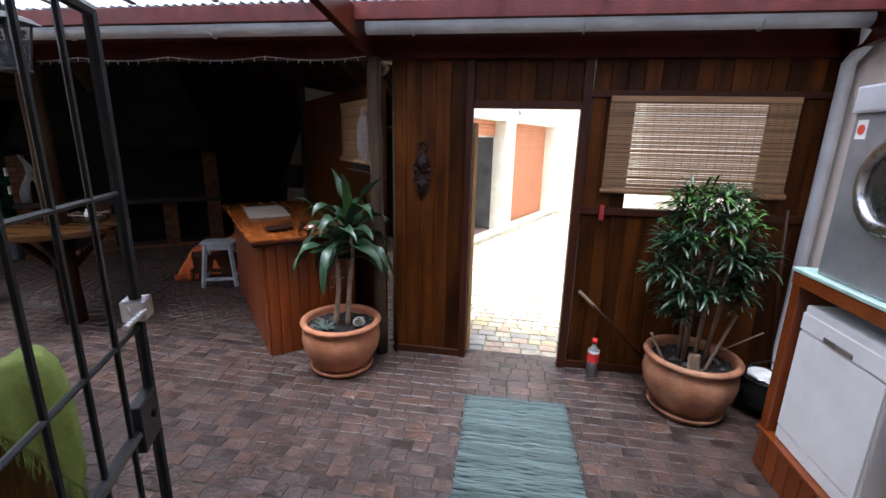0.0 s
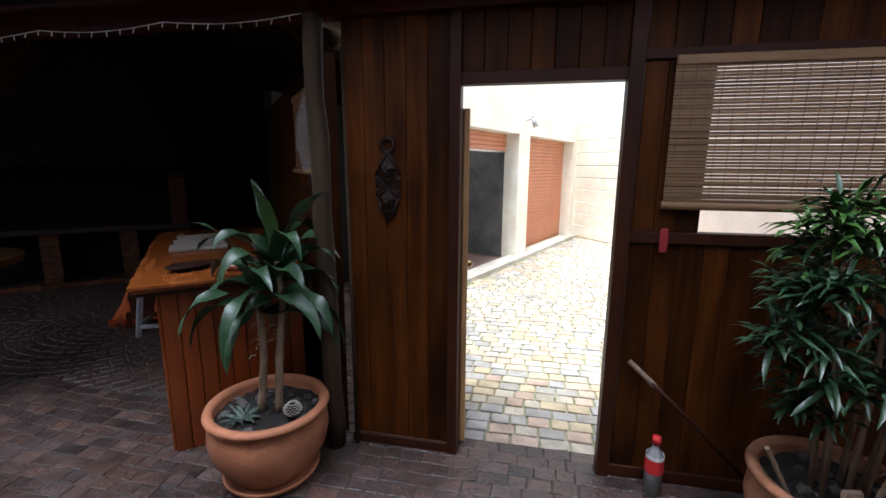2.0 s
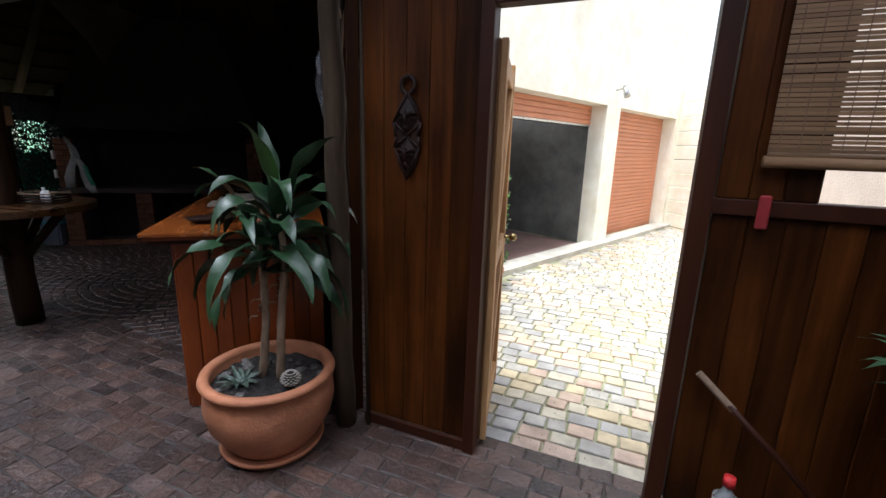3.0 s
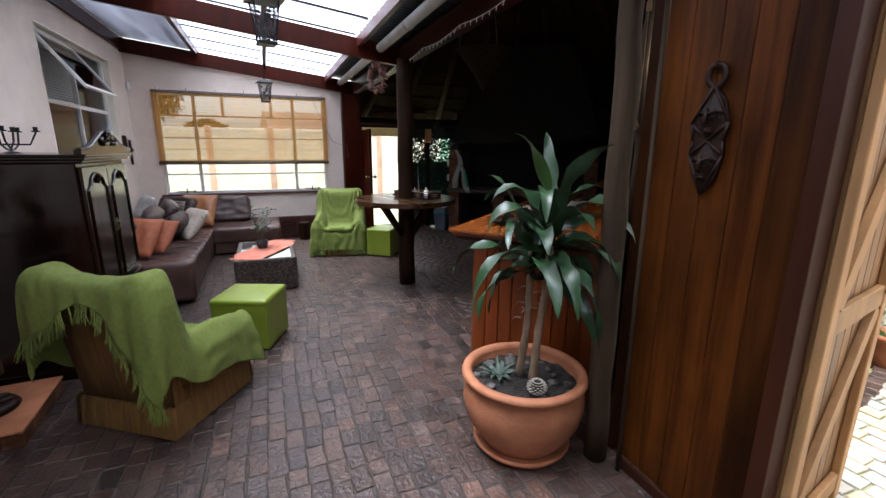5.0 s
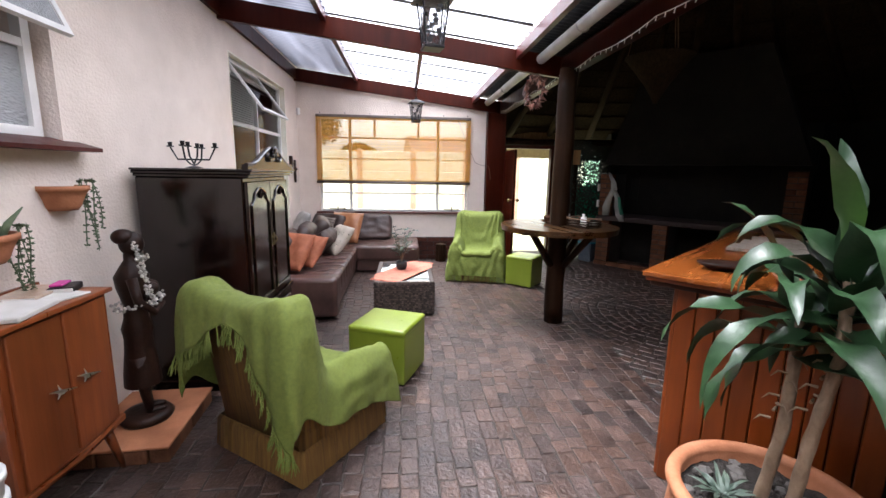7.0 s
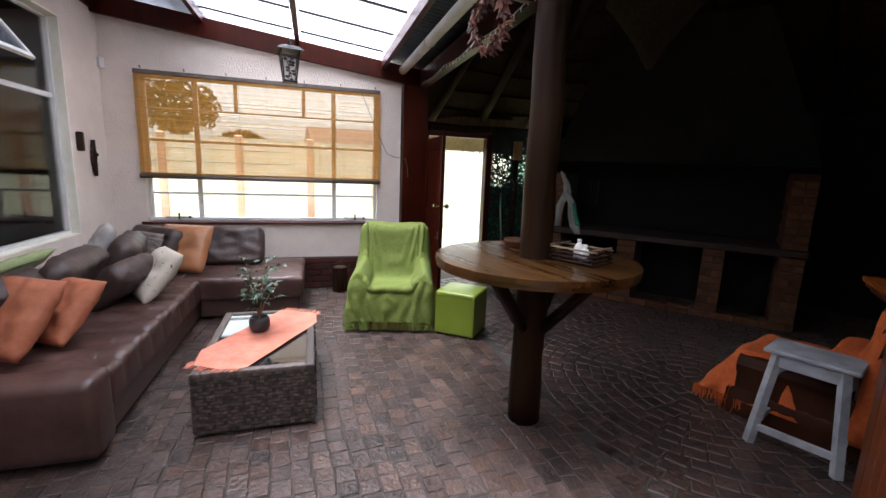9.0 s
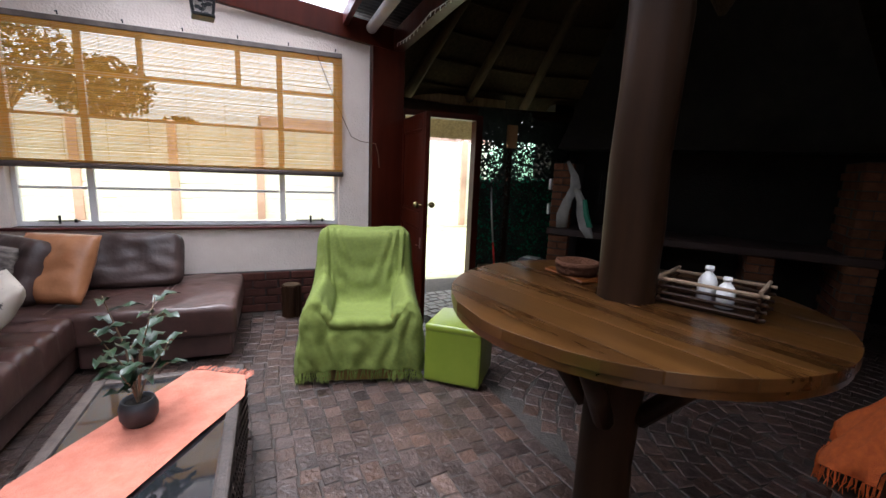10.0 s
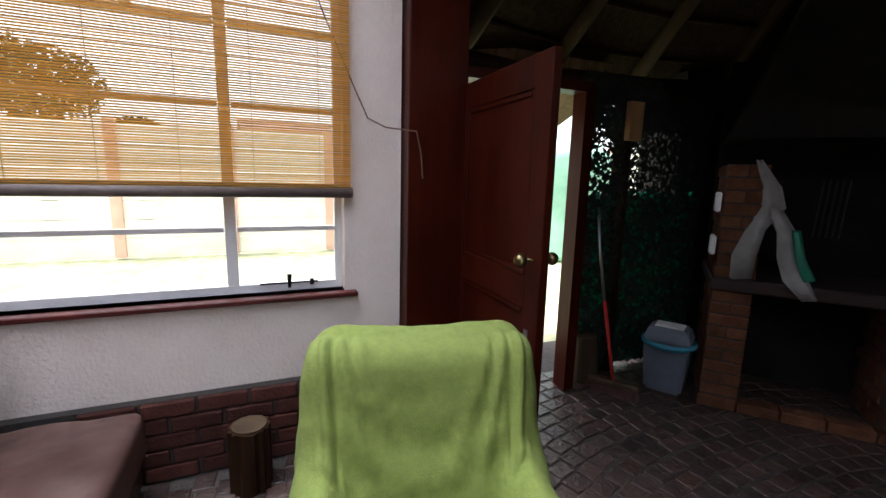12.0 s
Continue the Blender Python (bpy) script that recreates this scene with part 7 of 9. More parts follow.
blob((0, 0.015, 1.04), 0.055, 0.9, 1.1, 1.25)
blob((0, -0.02, 1.08), 0.055, 1.0, 1.0, 0.8)
for s in (-1, 1):
    blob((s * 0.035, 0.075, 0.78), 0.035, 1, 1.4, 1.2, (20, 0, 0))
    ring_tube(bm, [(s * 0.085, 0, 0.86), (s * 0.125, 0.02, 0.74), (s * 0.10, 0.09, 0.66), (s * 0.03, 0.13, 0.70)], [0.028, 0.024, 0.02, 0.018], 10)
part("figure", bm, dark_carved, fg, smooth=True)
bead = surface("pale_shell_beads", (0.35, 0.32, 0.28), (0.6, 0.57, 0.52), 30, 0.4, island=0.4)
ga = thing("bead_garland", (-2.42, 0.50, 0.102), 30, "garland of pale beads draped over the carved figure", "garland")
bm = BM()
rn = random.Random(4)
for k in range(260):
    f = k / 260
    if f < 0.35:
        a = f / 0.35
        p = Vector((0.10 + 0.25 * math.sin(a * 3.0) * 0.2, 0.03 + 0.06 * a, 1.05 - 0.35 * a))
    elif f < 0.7:
        a = (f - 0.35) / 0.35 * math.tau
        p = Vector((0.13 * math.cos(a), 0.115 * math.sin(a) + 0.02, 0.71 + 0.02 * math.sin(a)))
    else:
        a = (f - 0.7) / 0.3
        p = Vector((-0.06 - 0.24 * a, -0.02 + 0.1 * a, 1.02 - 0.06 * math.sin(a * 3.1) - 0.10 * a))
    p += Vector((rn.uniform(-0.014, 0.014), rn.uniform(-0.014, 0.014), rn.uniform(-0.014, 0.014)))
    t = BM()
    bmesh.ops.create_icosphere(t, subdivisions=1, radius=rn.uniform(0.006, 0.011))
    merge(bm, t, Matrix.Translation(p))
part("beads", bm, bead, ga, kind="stuff")

# ---- wall pots and wall things ----
def wall_pot(x, z, label, seed, up):
    th = thing("wall_pot", (x, HY, z), 0, label, "wall planter", "half-round pots on the house wall")
    bm = BM()
    prof = [(0.075, 0), (0.09, 0.02), (0.105, 0.06), (0.125, 0.10), (0.135, 0.103), (0.135, 0.128), (0.12, 0.128), (0.11, 0.10)]
    n = 18
    rings = []
    for r, zz in prof:
        rings.append([bm.verts.new((r * math.cos(math.pi * k / n), r * math.sin(math.pi * k / n) + 0.002, zz)) for k in range(n + 1)])
    for a, b_ in zip(rings, rings[1:]):
        for k in range(n):
            bm.faces.new((a[k], a[k + 1], b_[k + 1], b_[k]))
    bm.faces.new(rings[0][::-1])
    part("pot", bm, terracotta, th, smooth=True)
    bm = BM()
    prism(bm, [(0.112 * math.cos(math.pi * k / n), 0.112 * math.sin(math.pi * k / n)) for k in range(n + 1)], 0.09, 0.105)
    part("soil", bm, soil, th)
    rn = random.Random(seed)
    succ = surface("grey_green_succulent", (0.10, 0.15, 0.08), (0.2, 0.26, 0.15), 20, 0.6, island=0.3) if seed == 1 else bpy.data.materials["grey_green_succulent"]
    for k in range(5):
        bm = BM()
        L = rn.uniform(0.25, 0.46)
        x0, y0 = -rn.uniform(0.06, 0.13), rn.uniform(0.05, 0.10)
        pts = [Vector((x0 - 0.03 * math.sin(f * 3 + k), y0 + 0.03 * f, 0.12 + (0.03 if f < 0.15 else 0.05 - f * L))) for f in [q / 10 for q in range(11)]]
        ring_tube(bm, pts, 0.003, 4)
        for p in pts:
            for q in range(7):
                u = Vector((rn.gauss(0, 1), rn.gauss(0, 1), rn.gauss(0, 1))).normalized() * 0.014
                w = u.orthogonal() * 0.5
                bm.faces.new([bm.verts.new(c) for c in (p, p + u * 0.5 + w, p + u * 1.3, p + u * 0.5 - w)])
        part("trailing_stem", bm, succ, th, kind="stuff")
    for k in range(up):
        bm = BM()
        a = rn.random() * 3
        ring_tube(bm, [(0.05 * math.cos(a), 0.06, 0.10), (0.07 * math.cos(a) , 0.09, 0.17), (0.12 * math.cos(a), 0.13, 0.20 + 0.04 * k)], [0.016, 0.014, 0.003], 7)
        part("succulent_arm", bm, succ, th, smooth=True)
wall_pot(-2.36, 1.33, "half-round terracotta wall pot with trailing succulent", 1, 0)
wall_pot(-1.90, 1.14, "half-round terracotta wall pot with upright and trailing succulent", 2, 4)
def wall_mask(name, at, turn, w, h, mat, label, faces):
    th = thing(name, at, turn, label, "wall mask")
    bm = BM()
    n, mrows = 16, 30
    V = {}
    for i in range(mrows + 1):
        v = i / mrows
        half = w / 2 * (math.sin(math.pi * (0.04 + 0.92 * v)) ** 0.75) * (1.0 if v > 0.45 else 0.92)
        for j in range(n + 1):
            u = j / n * 2 - 1
            z = -h * v
            y = -0.03 * (1 - u * u) ** 0.5 - 0.006 * abs(math.sin(v * math.pi * 6 + abs(u) * 3))
            for c in faces:
                d = (v - c)
                y -= 0.022 * math.exp(-(u / 0.16) ** 2 - (d / 0.07) ** 2)
                for s in (-1, 1):
                    y += 0.012 * math.exp(-((u - s * 0.42) / 0.2) ** 2 - ((d + 0.03) / 0.022) ** 2)
                y -= 0.008 * math.exp(-(u / 0.3) ** 2 - ((d - 0.085) / 0.015) ** 2)
            y += 0.014 * math.exp(-((abs(u) - abs(v - 0.5) * 5) / 0.14) ** 2) * (1 if 0.4 < v < 0.6 else 0)
            V[i, j] = bm.verts.new((u * half, y, z))
    for i in range(mrows):
        for j in range(n):
            bm.faces.new((V[i, j], V[i + 1, j], V[i + 1, j + 1], V[i, j + 1]))
    bmesh.ops.recalc_face_normals(bm, faces=bm.faces[:])
    if h > 0.4:
        ring_tube(bm, [(0.035 * math.sin(a), -0.015, 0.045 + 0.05 * -math.cos(a)) for a in [math.tau * k / 18 for k in range(19)]], 0.011, 8)
    part("mask", bm, mat, th, smooth=True)
cm = thing("carved_mask", (-0.575, FY - 0.004, 1.675), 0, "dark carved wooden double mask with a looped top", "mask")
bm = BM()
out = [(0, 0.15), (0.045, 0.10), (0.068, 0.03), (0.057, -0.03), (0.062, -0.07), (0.045, -0.15), (0, -0.205), (-0.045, -0.15), (-0.062, -0.07), (-0.057, -0.03), (-0.068, 0.03), (-0.045, 0.10)]
prism(bm, [(p[0], p[1]) for p in out[::-1]], 0.0, 0.016, pose(0, 0, 0, 90))
part("plate", bm, dark_carved, cm, bevel=0.003)
for zc, s_ in ((0.045, 1.0), (-0.105, 0.92)):
    bm = BM()
    c0 = bm.verts.new((0, -0.040, zc - 0.005))
    rim = [bm.verts.new((x * s_, -0.015, zc + z * s_)) for x, z in ((0, 0.085), (0.048, 0.02), (0.050, -0.005), (0, -0.075), (-0.050, -0.005), (-0.048, 0.02))]
    for k in range(6):
        bm.faces.new((c0, rim[k], rim[(k + 1) % 6]))
    bmesh.ops.recalc_face_normals(bm, faces=bm.faces[:])
    face = part("face", bm, dark_carved, cm)
    bm = BM()
    for sx in (-1, 1):
        ring_tube(bm, [(sx * 0.006, -0.046, zc + 0.012), (sx * 0.026, -0.036, zc + 0.022), (sx * 0.044, -0.02, zc + 0.012)], [0.005, 0.006, 0.004], 6)
        ring_tube(bm, [(sx * 0.013, -0.036, zc + 0.001), (sx * 0.032, -0.027, zc + 0.002)], 0.005, 6)
    part("brow", bm, dark_carved, face, smooth=True)
    bm = BM()
    ring_tube(bm, [(0, -0.040, zc + 0.03), (0, -0.050, zc - 0.018)], [0.005, 0.010], 8)
    part("nose", bm, dark_carved, face, smooth=True)
    bm = BM()
    for dz in (-0.034, -0.041):
        ring_tube(bm, [(-0.016, -0.029, zc + dz), (0, -0.037, zc + dz), (0.016, -0.029, zc + dz)], 0.0045, 6)
    part("mouth", bm, dark_carved, face, smooth=True)
bm = BM()
for sx in (-1, 1):
    for a_, b_ in (((0.0, 0.150), (0.068, 0.03)), ((0.068, 0.03), (0.0, -0.028)), ((0.0, -0.028), (0.062, -0.075)), ((0.062, -0.075), (0.0, -0.205)), ((0.068, 0.03), (0.056, -0.028)), ((0.056, -0.028), (0.062, -0.075))):
        ring_tube(bm, [(sx * a_[0], -0.018, a_[1]), (sx * b_[0], -0.018, b_[1])], 0.006, 6)
part("rim", bm, dark_carved, cm, smooth=True)
bm = BM()
ring_tube(bm, [(0.032 * math.sin(k * math.tau / 20), -0.012, 0.178 + 0.034 * math.cos(k * math.tau / 20)) for k in range(21)], 0.010, 8)
part("loop", bm, dark_carved, cm, smooth=True)
for o in list(cm.children) + [c for k in cm.children for c in k.children]:
    for v in o.data.vertices:
        v.co.x, v.co.z = v.co.x * 1.1, v.co.z * 1.15
wall_mask("small_mask", (-7.25, HY + 0.004, 1.70), 180, 0.10, 0.36, dark_carved, "long narrow dark wall mask", (0.4,))
bm = BM()
rbox(bm, -7.02, -6.96, HY, HY + 0.05, 1.58, 1.76, 0.01, 1)
tagged(part("wall_carving", bm, dark_carved, None), "small square dark wall carving", "wall carving")
sn = thing("motion_sensor", (WX + 0.02, HY + 0.03, 2.50), 45, "small white motion sensor in the wall corner", "sensor")
bm = BM()
rbox(bm, -0.03, 0.03, -0.03, 0.02, -0.055, 0.055, 0.012, 2)
part("body", bm, white_paint, sn)

# ---- lanterns ----
m, n, l, b = nodes_of("lantern_glass", 0.3)
b.inputs["Base Color"].default_value = (0.10, 0.11, 0.12, 1)
b.inputs["Alpha"].default_value = 0.3
lantern_glass = m
def lantern(at, s, group="black lanterns under the roof"):
    th = thing("hanging_lantern", at, 10, "black metal lantern with leaf cut-outs on its panes", "lantern", group)
    bm = BM()
    for sx in (-1, 1):
        for sy in (-1, 1):
            ring_tube(bm, [(sx * 0.055 * s, sy * 0.055 * s, 0), (sx * 0.085 * s, sy * 0.085 * s, 0.27 * s)], 0.006, 6)
    rbox(bm, -0.065 * s, 0.065 * s, -0.065 * s, 0.065 * s, -0.015, 0.003, 0.004, 1)
    part("frame", bm, black_iron, th)
    bm = BM()
    for (r0, z0), (r1, z1) in (((0.125, 0.27), (0.09, 0.30)), ((0.09, 0.30), (0.03, 0.325))):
        a = [bm.verts.new((i * r0 * s, j * r0 * s, z0 * s)) for i, j in ((-1, -1), (1, -1), (1, 1), (-1, 1))]
        c = [bm.verts.new((i * r1 * s, j * r1 * s, z1 * s)) for i, j in ((-1, -1), (1, -1), (1, 1), (-1, 1))]
        for k in range(4):
            bm.faces.new((a[k], a[(k + 1) % 4], c[(k + 1) % 4], c[k]))
        bm.faces.new(a[::-1])
    ring_tube(bm, [(0, 0, 0.32 * s), (0, 0, 0.36 * s)], 0.018, 8)
    part("roof", bm, black_iron, th)
    for k in range(4):
        m = pose(0, 0, 0, 0, 0, 90 * k)
        bm = BM()
        v = [bm.verts.new(m @ Vector(p)) for p in ((-0.055 * s, -0.056 * s, 0.005), (0.055 * s, -0.056 * s, 0.005), (0.084 * s, -0.084 * s, 0.265 * s), (-0.084 * s, -0.084 * s, 0.265 * s))]
        bm.faces.new(v)
        part("pane", bm, lantern_glass, th)
        bm = BM()
        rn = random.Random(k)
        ring_tube(bm, [m @ Vector(p) for p in ((0.01, -0.062 * s, 0.02), (-0.02 * s, -0.068 * s, 0.1 * s), (0.02 * s, -0.078 * s, 0.22 * s))], 0.003, 5)
        for q in range(8):
            c = Vector((rn.uniform(-0.045, 0.045) * s, -(0.062 + q * 0.0028) * s, (0.03 + q * 0.027) * s))
            t = [c + Vector((0.02 * math.cos(e) * s, 0, 0.014 * math.sin(e) * s)) for e in [math.tau * w / 6 for w in range(6)]]
            bm.faces.new([bm.verts.new(m @ p) for p in t])
        part("cut_out", bm, black_iron, th)
    bm = BM()
    top = roof_z(2.08) - 0.1 - at[2]
    ring_tube(bm, [(0, 0, 0.35 * s), (0.005, 0, top)], 0.004, 6)
    part("hanger", bm, black_iron, th)
lantern((-2.52, 2.17, 2.25), 0.88)
lantern((-6.1, 2.17, 2.23), 0.88)
# cord of small lights along the beam
fl_ = thing("light_string", (0, 0, 0), label="thin cord of small unlit bulbs along the beam", category="string lights")
pts, x = [], -7.3
while x < -0.98:
    ph = ((x + 7.3) / 0.9) % 1.0
    pts.append(Vector((x, FY - 0.075, 2.57 - 0.03 * math.sin(math.pi * ph))))
    x += 0.05
pts += [Vector((-0.985, FY - 0.1, 2.5)), Vector((-0.99, FY - 0.11, 2.2)), Vector((-1.0, FY - 0.1, 1.7)), Vector((-0.99, FY - 0.1, 1.4))]
bm = BM()
ring_tube(bm, pts, 0.003, 4)
part("cord", bm, pvc, fl_)
bm = BM()
rn = random.Random(6)
for p in pts[::2]:
    ring_tube(bm, [p, p + Vector((rn.uniform(-0.01, 0.01), -0.004, -0.03))], [0.003, 0.0035], 5)
part("bulbs", bm, white_paint, fl_, kind="stuff")
# ring of dried chillies and gourds
rg = thing("chilli_ring", (-4.62, 3.38, 2.42), 20, "hanging ring of dried dark red chillies", "wreath")
bm = BM()
rn = random.Random(8)
for k in range(150):
    a = rn.random() * math.tau
    c = Vector((0.14 * math.cos(a), rn.uniform(-0.03, 0.03), 0.15 * math.sin(a)))
    d = Vector((rn.uniform(-1, 1), rn.uniform(-1, 1), rn.uniform(-1.3, 0.2))).normalized() * rn.uniform(0.04, 0.08)
    ring_tube(bm, [c, c + d * 0.5 + Vector((0.005, 0, 0)), c + d], [0.010, 0.009, 0.002], 5)
part("chillies", bm, surface("dried_chilli", (0.10, 0.012, 0.01), (0.3, 0.16, 0.12), 9, 0.4, island=0.5), rg, kind="stuff")
bm = BM()
ring_tube(bm, [(0, 0, 0.13), (0, 0.1, 0.2)], 0.004, 5)
part("string", bm, string_mat, rg)

# ---- appliances on the east side ----
cbn = thing("appliance_bench", (1.80, 2.72, 0), 0, "orange boarded bench holding a dishwasher under a pale top", "bench")
bm = BM()
rbox(bm, 0.0, 0.65, -0.07, 0.0, 0.26, 1.24, 0.004, 1)
part("side", bm, orange_wood, cbn)
bm = BM()
rbox(bm, 0.0, 0.65, -2.0, -1.93, 0.26, 1.24, 0.004, 1)
part("side", bm, orange_wood, cbn)
bm = BM()
rbox(bm, -0.005, 0.05, -2.0, 0.005, 1.19, 1.262, 0.004, 1)
rbox(bm, -0.012, 0.06, -2.0, 0.008, 0.24, 0.262, 0.004, 1)
part("rail", bm, orange_wood, cbn)
for i in range(19):
    bm = BM()
    rbox(bm, 0.002, 0.022, -2.0 + i * 0.105 + 0.003, -2.0 + (i + 1) * 0.105 - 0.003, 0.0, 0.24, 0.005, 1)
    part("plank", bm, orange_wood, cbn)
for i in range(6):
    bm = BM()
    rbox(bm, 0.024 + i * 0.104, 0.124 + i * 0.104, -0.02, 0.0, 0.0, 0.24, 0.005, 1)
    part("plank", bm, orange_wood, cbn)
mint = surface("pale_mint_laminate", (0.36, 0.52, 0.46), (0.46, 0.62, 0.55), 5, 0.5, bump=0.1, stain=0.3, stain_scale=7)
bm = BM()
rbox(bm, -0.01, 0.65, -2.0, 0.012, 1.263, 1.285, 0.004, 1)
part("worktop", bm, mint, cbn)
bm = BM()
box(bm, 0.03, 0.65, -1.92, -0.08, 0.20, 0.239)
part("shelf", bm, board_dark, cbn)
def washer_front(name, at, w, h, label, mat, drum):
    th = thing(name, at, 0, label, "appliance")
    bm = BM()
    rbox(bm, 0.0, 0.56, -w, 0, 0, h, 0.015, 2)
    part("body", bm, mat, th)
    return th
dw = washer_front("dishwasher", (1.835, 2.62, 0.262), 0.60, 0.84, "white dishwasher with a grey handle strip", white_paint, False)
bm = BM()
rbox(bm, -0.012, 0.0, -0.595, -0.005, 0.70, 0.80, 0.006, 1)
part("control_panel", bm, white_paint, dw)
bm = BM()
rbox(bm, -0.018, -0.011, -0.40, -0.20, 0.705, 0.735, 0.004, 1)
part("handle", bm, steel, dw)
bm = BM()
rbox(bm, -0.008, 0.0, -0.595, -0.005, 0.09, 0.69, 0.006, 1)
part("door", bm, white_paint, dw)
bm = BM()
rbox(bm, -0.004, 0.0, -0.595, -0.005, 0.005, 0.08, 0.003, 1)
part("kick_plate", bm, white_paint, dw)
dr = washer_front("tumble_dryer", (1.83, 2.60, 1.2855), 0.60, 0.95, "grey metallic tumble dryer with a round dark door", surface("grey_metallic_paint", (0.28, 0.28, 0.29), (0.36, 0.36, 0.37), 5, 0.35, 0.5, 0.03, stain=0.1), True)
RM = pose(0, 0, 0) @ Matrix.Translation((-0.001, -0.36, 0.50)) @ pose(0, 0, 0, 0, -90, 0)
bm = BM()
lathe(bm, [(0.225, 0.0), (0.225, 0.022), (0.205, 0.034), (0.175, 0.03), (0.165, 0.012), (0.165, 0.0)], 40)
bmesh.ops.transform(bm, matrix=RM, verts=bm.verts[:])
part("door_ring", bm, steel, dr, smooth=True)
bm = BM()
lathe(bm, [(0, 0.02), (0.1, 0.018), (0.164, 0.006)], 32)
bmesh.ops.transform(bm, matrix=RM, verts=bm.verts[:])
part("door_glass", bm, surface("smoky_glass", (0.02, 0.02, 0.022), (0.05, 0.045, 0.04), 60, 0.15, bump=0.3), dr, smooth=True)
bm = BM()
rbox(bm, -0.02, 0.0, -0.6, 0.0, 0.82, 0.95, 0.015, 2)
part("control_panel", bm, surface("light_grey_plastic", (0.42, 0.42, 0.43), (0.5, 0.5, 0.51), 5, 0.4), dr)
bm = BM()
box(bm, -0.0025, -0.0005, -0.10, -0.035, 0.70, 0.79)
stk = part("sticker", bm, white_paint, dr, "square white warning sticker")
bm = BM()
t = BM()
lathe(t, [(0, 0), (0.024, 0), (0.024, 0.001), (0, 0.001)], 20)
merge(bm, t, pose(-0.003, -0.0675, 0.745, 0, -90, 0))
part("mark", bm, surface("red_ink", (0.6, 0.06, 0.03), (0.65, 0.08, 0.04)), stk, "round red mark")

# ---- things by the screen ----
rug = thing("rag_rug", (0.32, 2.45, 0.0), 1.5, "pale blue-grey woven rag rug with a frayed end", "rug")
rug_mat = surface("blue_grey_rag", (0.055, 0.082, 0.076), (0.125, 0.165, 0.155), 9, 0.95, bump=0.8, fine=60, island=0.3, stain=0.2, stretch=(0.25, 1, 1), depth=0.006)
bm = BM()
rn = random.Random(12)
for i in range(62):
    y = -0.62 + i * 0.02
    pts = []
    ph = rn.random() * 6
    for k in range(15):
        pts.append((-0.375 + 0.75 * k / 14 + (rn.uniform(-0.008, 0.008) if k in (0, 14) else 0), y + 0.003 * math.sin(k * 0.9 + ph), 0.010 + 0.003 * math.sin(k * 1.7 + ph)))
    ring_tube(bm, pts, 0.0098, 6)
part("weave", bm, rug_mat, rug, smooth=True, kind="stuff")
bm = BM()
for i in range(150):
    x = rn.uniform(-0.37, 0.37)
    d = Vector((rn.uniform(-0.02, 0.02), rn.uniform(0.02, 0.05), 0))
    ring_tube(bm, [Vector((x, 0.61, 0.01)), Vector((x, 0.61, 0.008)) + d], 0.0016, 4)
part("fringe", bm, rug_mat, rug, kind="stuff")
# bottle
pet = bottle("cola_bottle", (0.955, 3.60, 0.0), 0.047, 0.335, surface("clear_plastic", (0.25, 0.26, 0.26), (0.35, 0.36, 0.36), 9, 0.12), surface("red_plastic", (0.6, 0.02, 0.02), (0.65, 0.03, 0.03)), "empty plastic drinks bottle with a red cap and label", "bottle")
bm = BM()
lathe(bm, [(0.0485, 0.13), (0.0485, 0.21)], 24)
part("label_band", bm, bpy.data.materials["red_plastic"], pet, "red paper label", smooth=True)
bm = BM()
lathe(bm, [(0.0475, 0.213), (0.0475, 0.235)], 24)
part("liquid_line", bm, white_paint, pet, smooth=True)
bm = BM()
ring_tube(bm, [(0.80, FY - 0.03, 0.72), (1.13, 3.60, 0.43), (1.45, 3.58, 0.10)], [0.013, 0.014, 0.014], 10)
stck = tagged(part("leaning_stick", bm, board_dark, None, smooth=True), "dark stick with a pale end leaning on the boards", "stick")
bm = BM()
ring_tube(bm, [(0.795, FY - 0.031, 0.725), (0.93, 3.645, 0.605)], [0.0145, 0.0155], 10)
part("pale_end", bm, bark, stck)
bm = BM()
ring_tube(bm, [(2.17, 3.55, 1.50), (2.20, 3.50, 0.8), (2.24, 3.42, 0.0)], 0.012, 8)
tagged(part("rusty_rod", bm, board_dark, None, smooth=True), "long rusty rod leaning by the down pipe", "rod")
bm = BM()
rbox(bm, 0.885, 0.925, FY - 0.035, FY - 0.02, 1.335, 1.46, 0.006, 1)
tagged(part("red_strap", bm, surface("dull_red_cloth", (0.22, 0.01, 0.015), (0.30, 0.02, 0.02)), None), "short red strap on the rail", "strap")
potj = thing("iron_pot", (2.12, 3.30, 0), label="black cast iron pot with rubbish on the floor", category="pot")
bm = BM()
lathe(bm, [(0, 0.03), (0.10, 0.03), (0.17, 0.12), (0.175, 0.22), (0.155, 0.28), (0.165, 0.295), (0.15, 0.295), (0.14, 0.27), (0, 0.2)], 28)
part("pot", bm, black_iron, potj, smooth=True)
bm = BM()
ring_tube(bm, [(-0.16, 0, 0.28), (-0.12, 0, 0.38), (0, 0, 0.42), (0.12, 0, 0.38), (0.16, 0, 0.28)], 0.005, 6)
part("handle", bm, black_iron, potj)
bm = BM()
t = BM()
bmesh.ops.create_icosphere(t, subdivisions=3, radius=0.10)
for v in t.verts:
    v.co *= 1 + 0.5 * noise.noise(v.co * 14)
    v.co.z *= 0.45
merge(bm, t, pose(2.12, 3.30, 0.29))
tagged(part("plastic_bag", bm, white_paint, None, smooth=False), "crumpled white plastic bag on the pot", "bag")

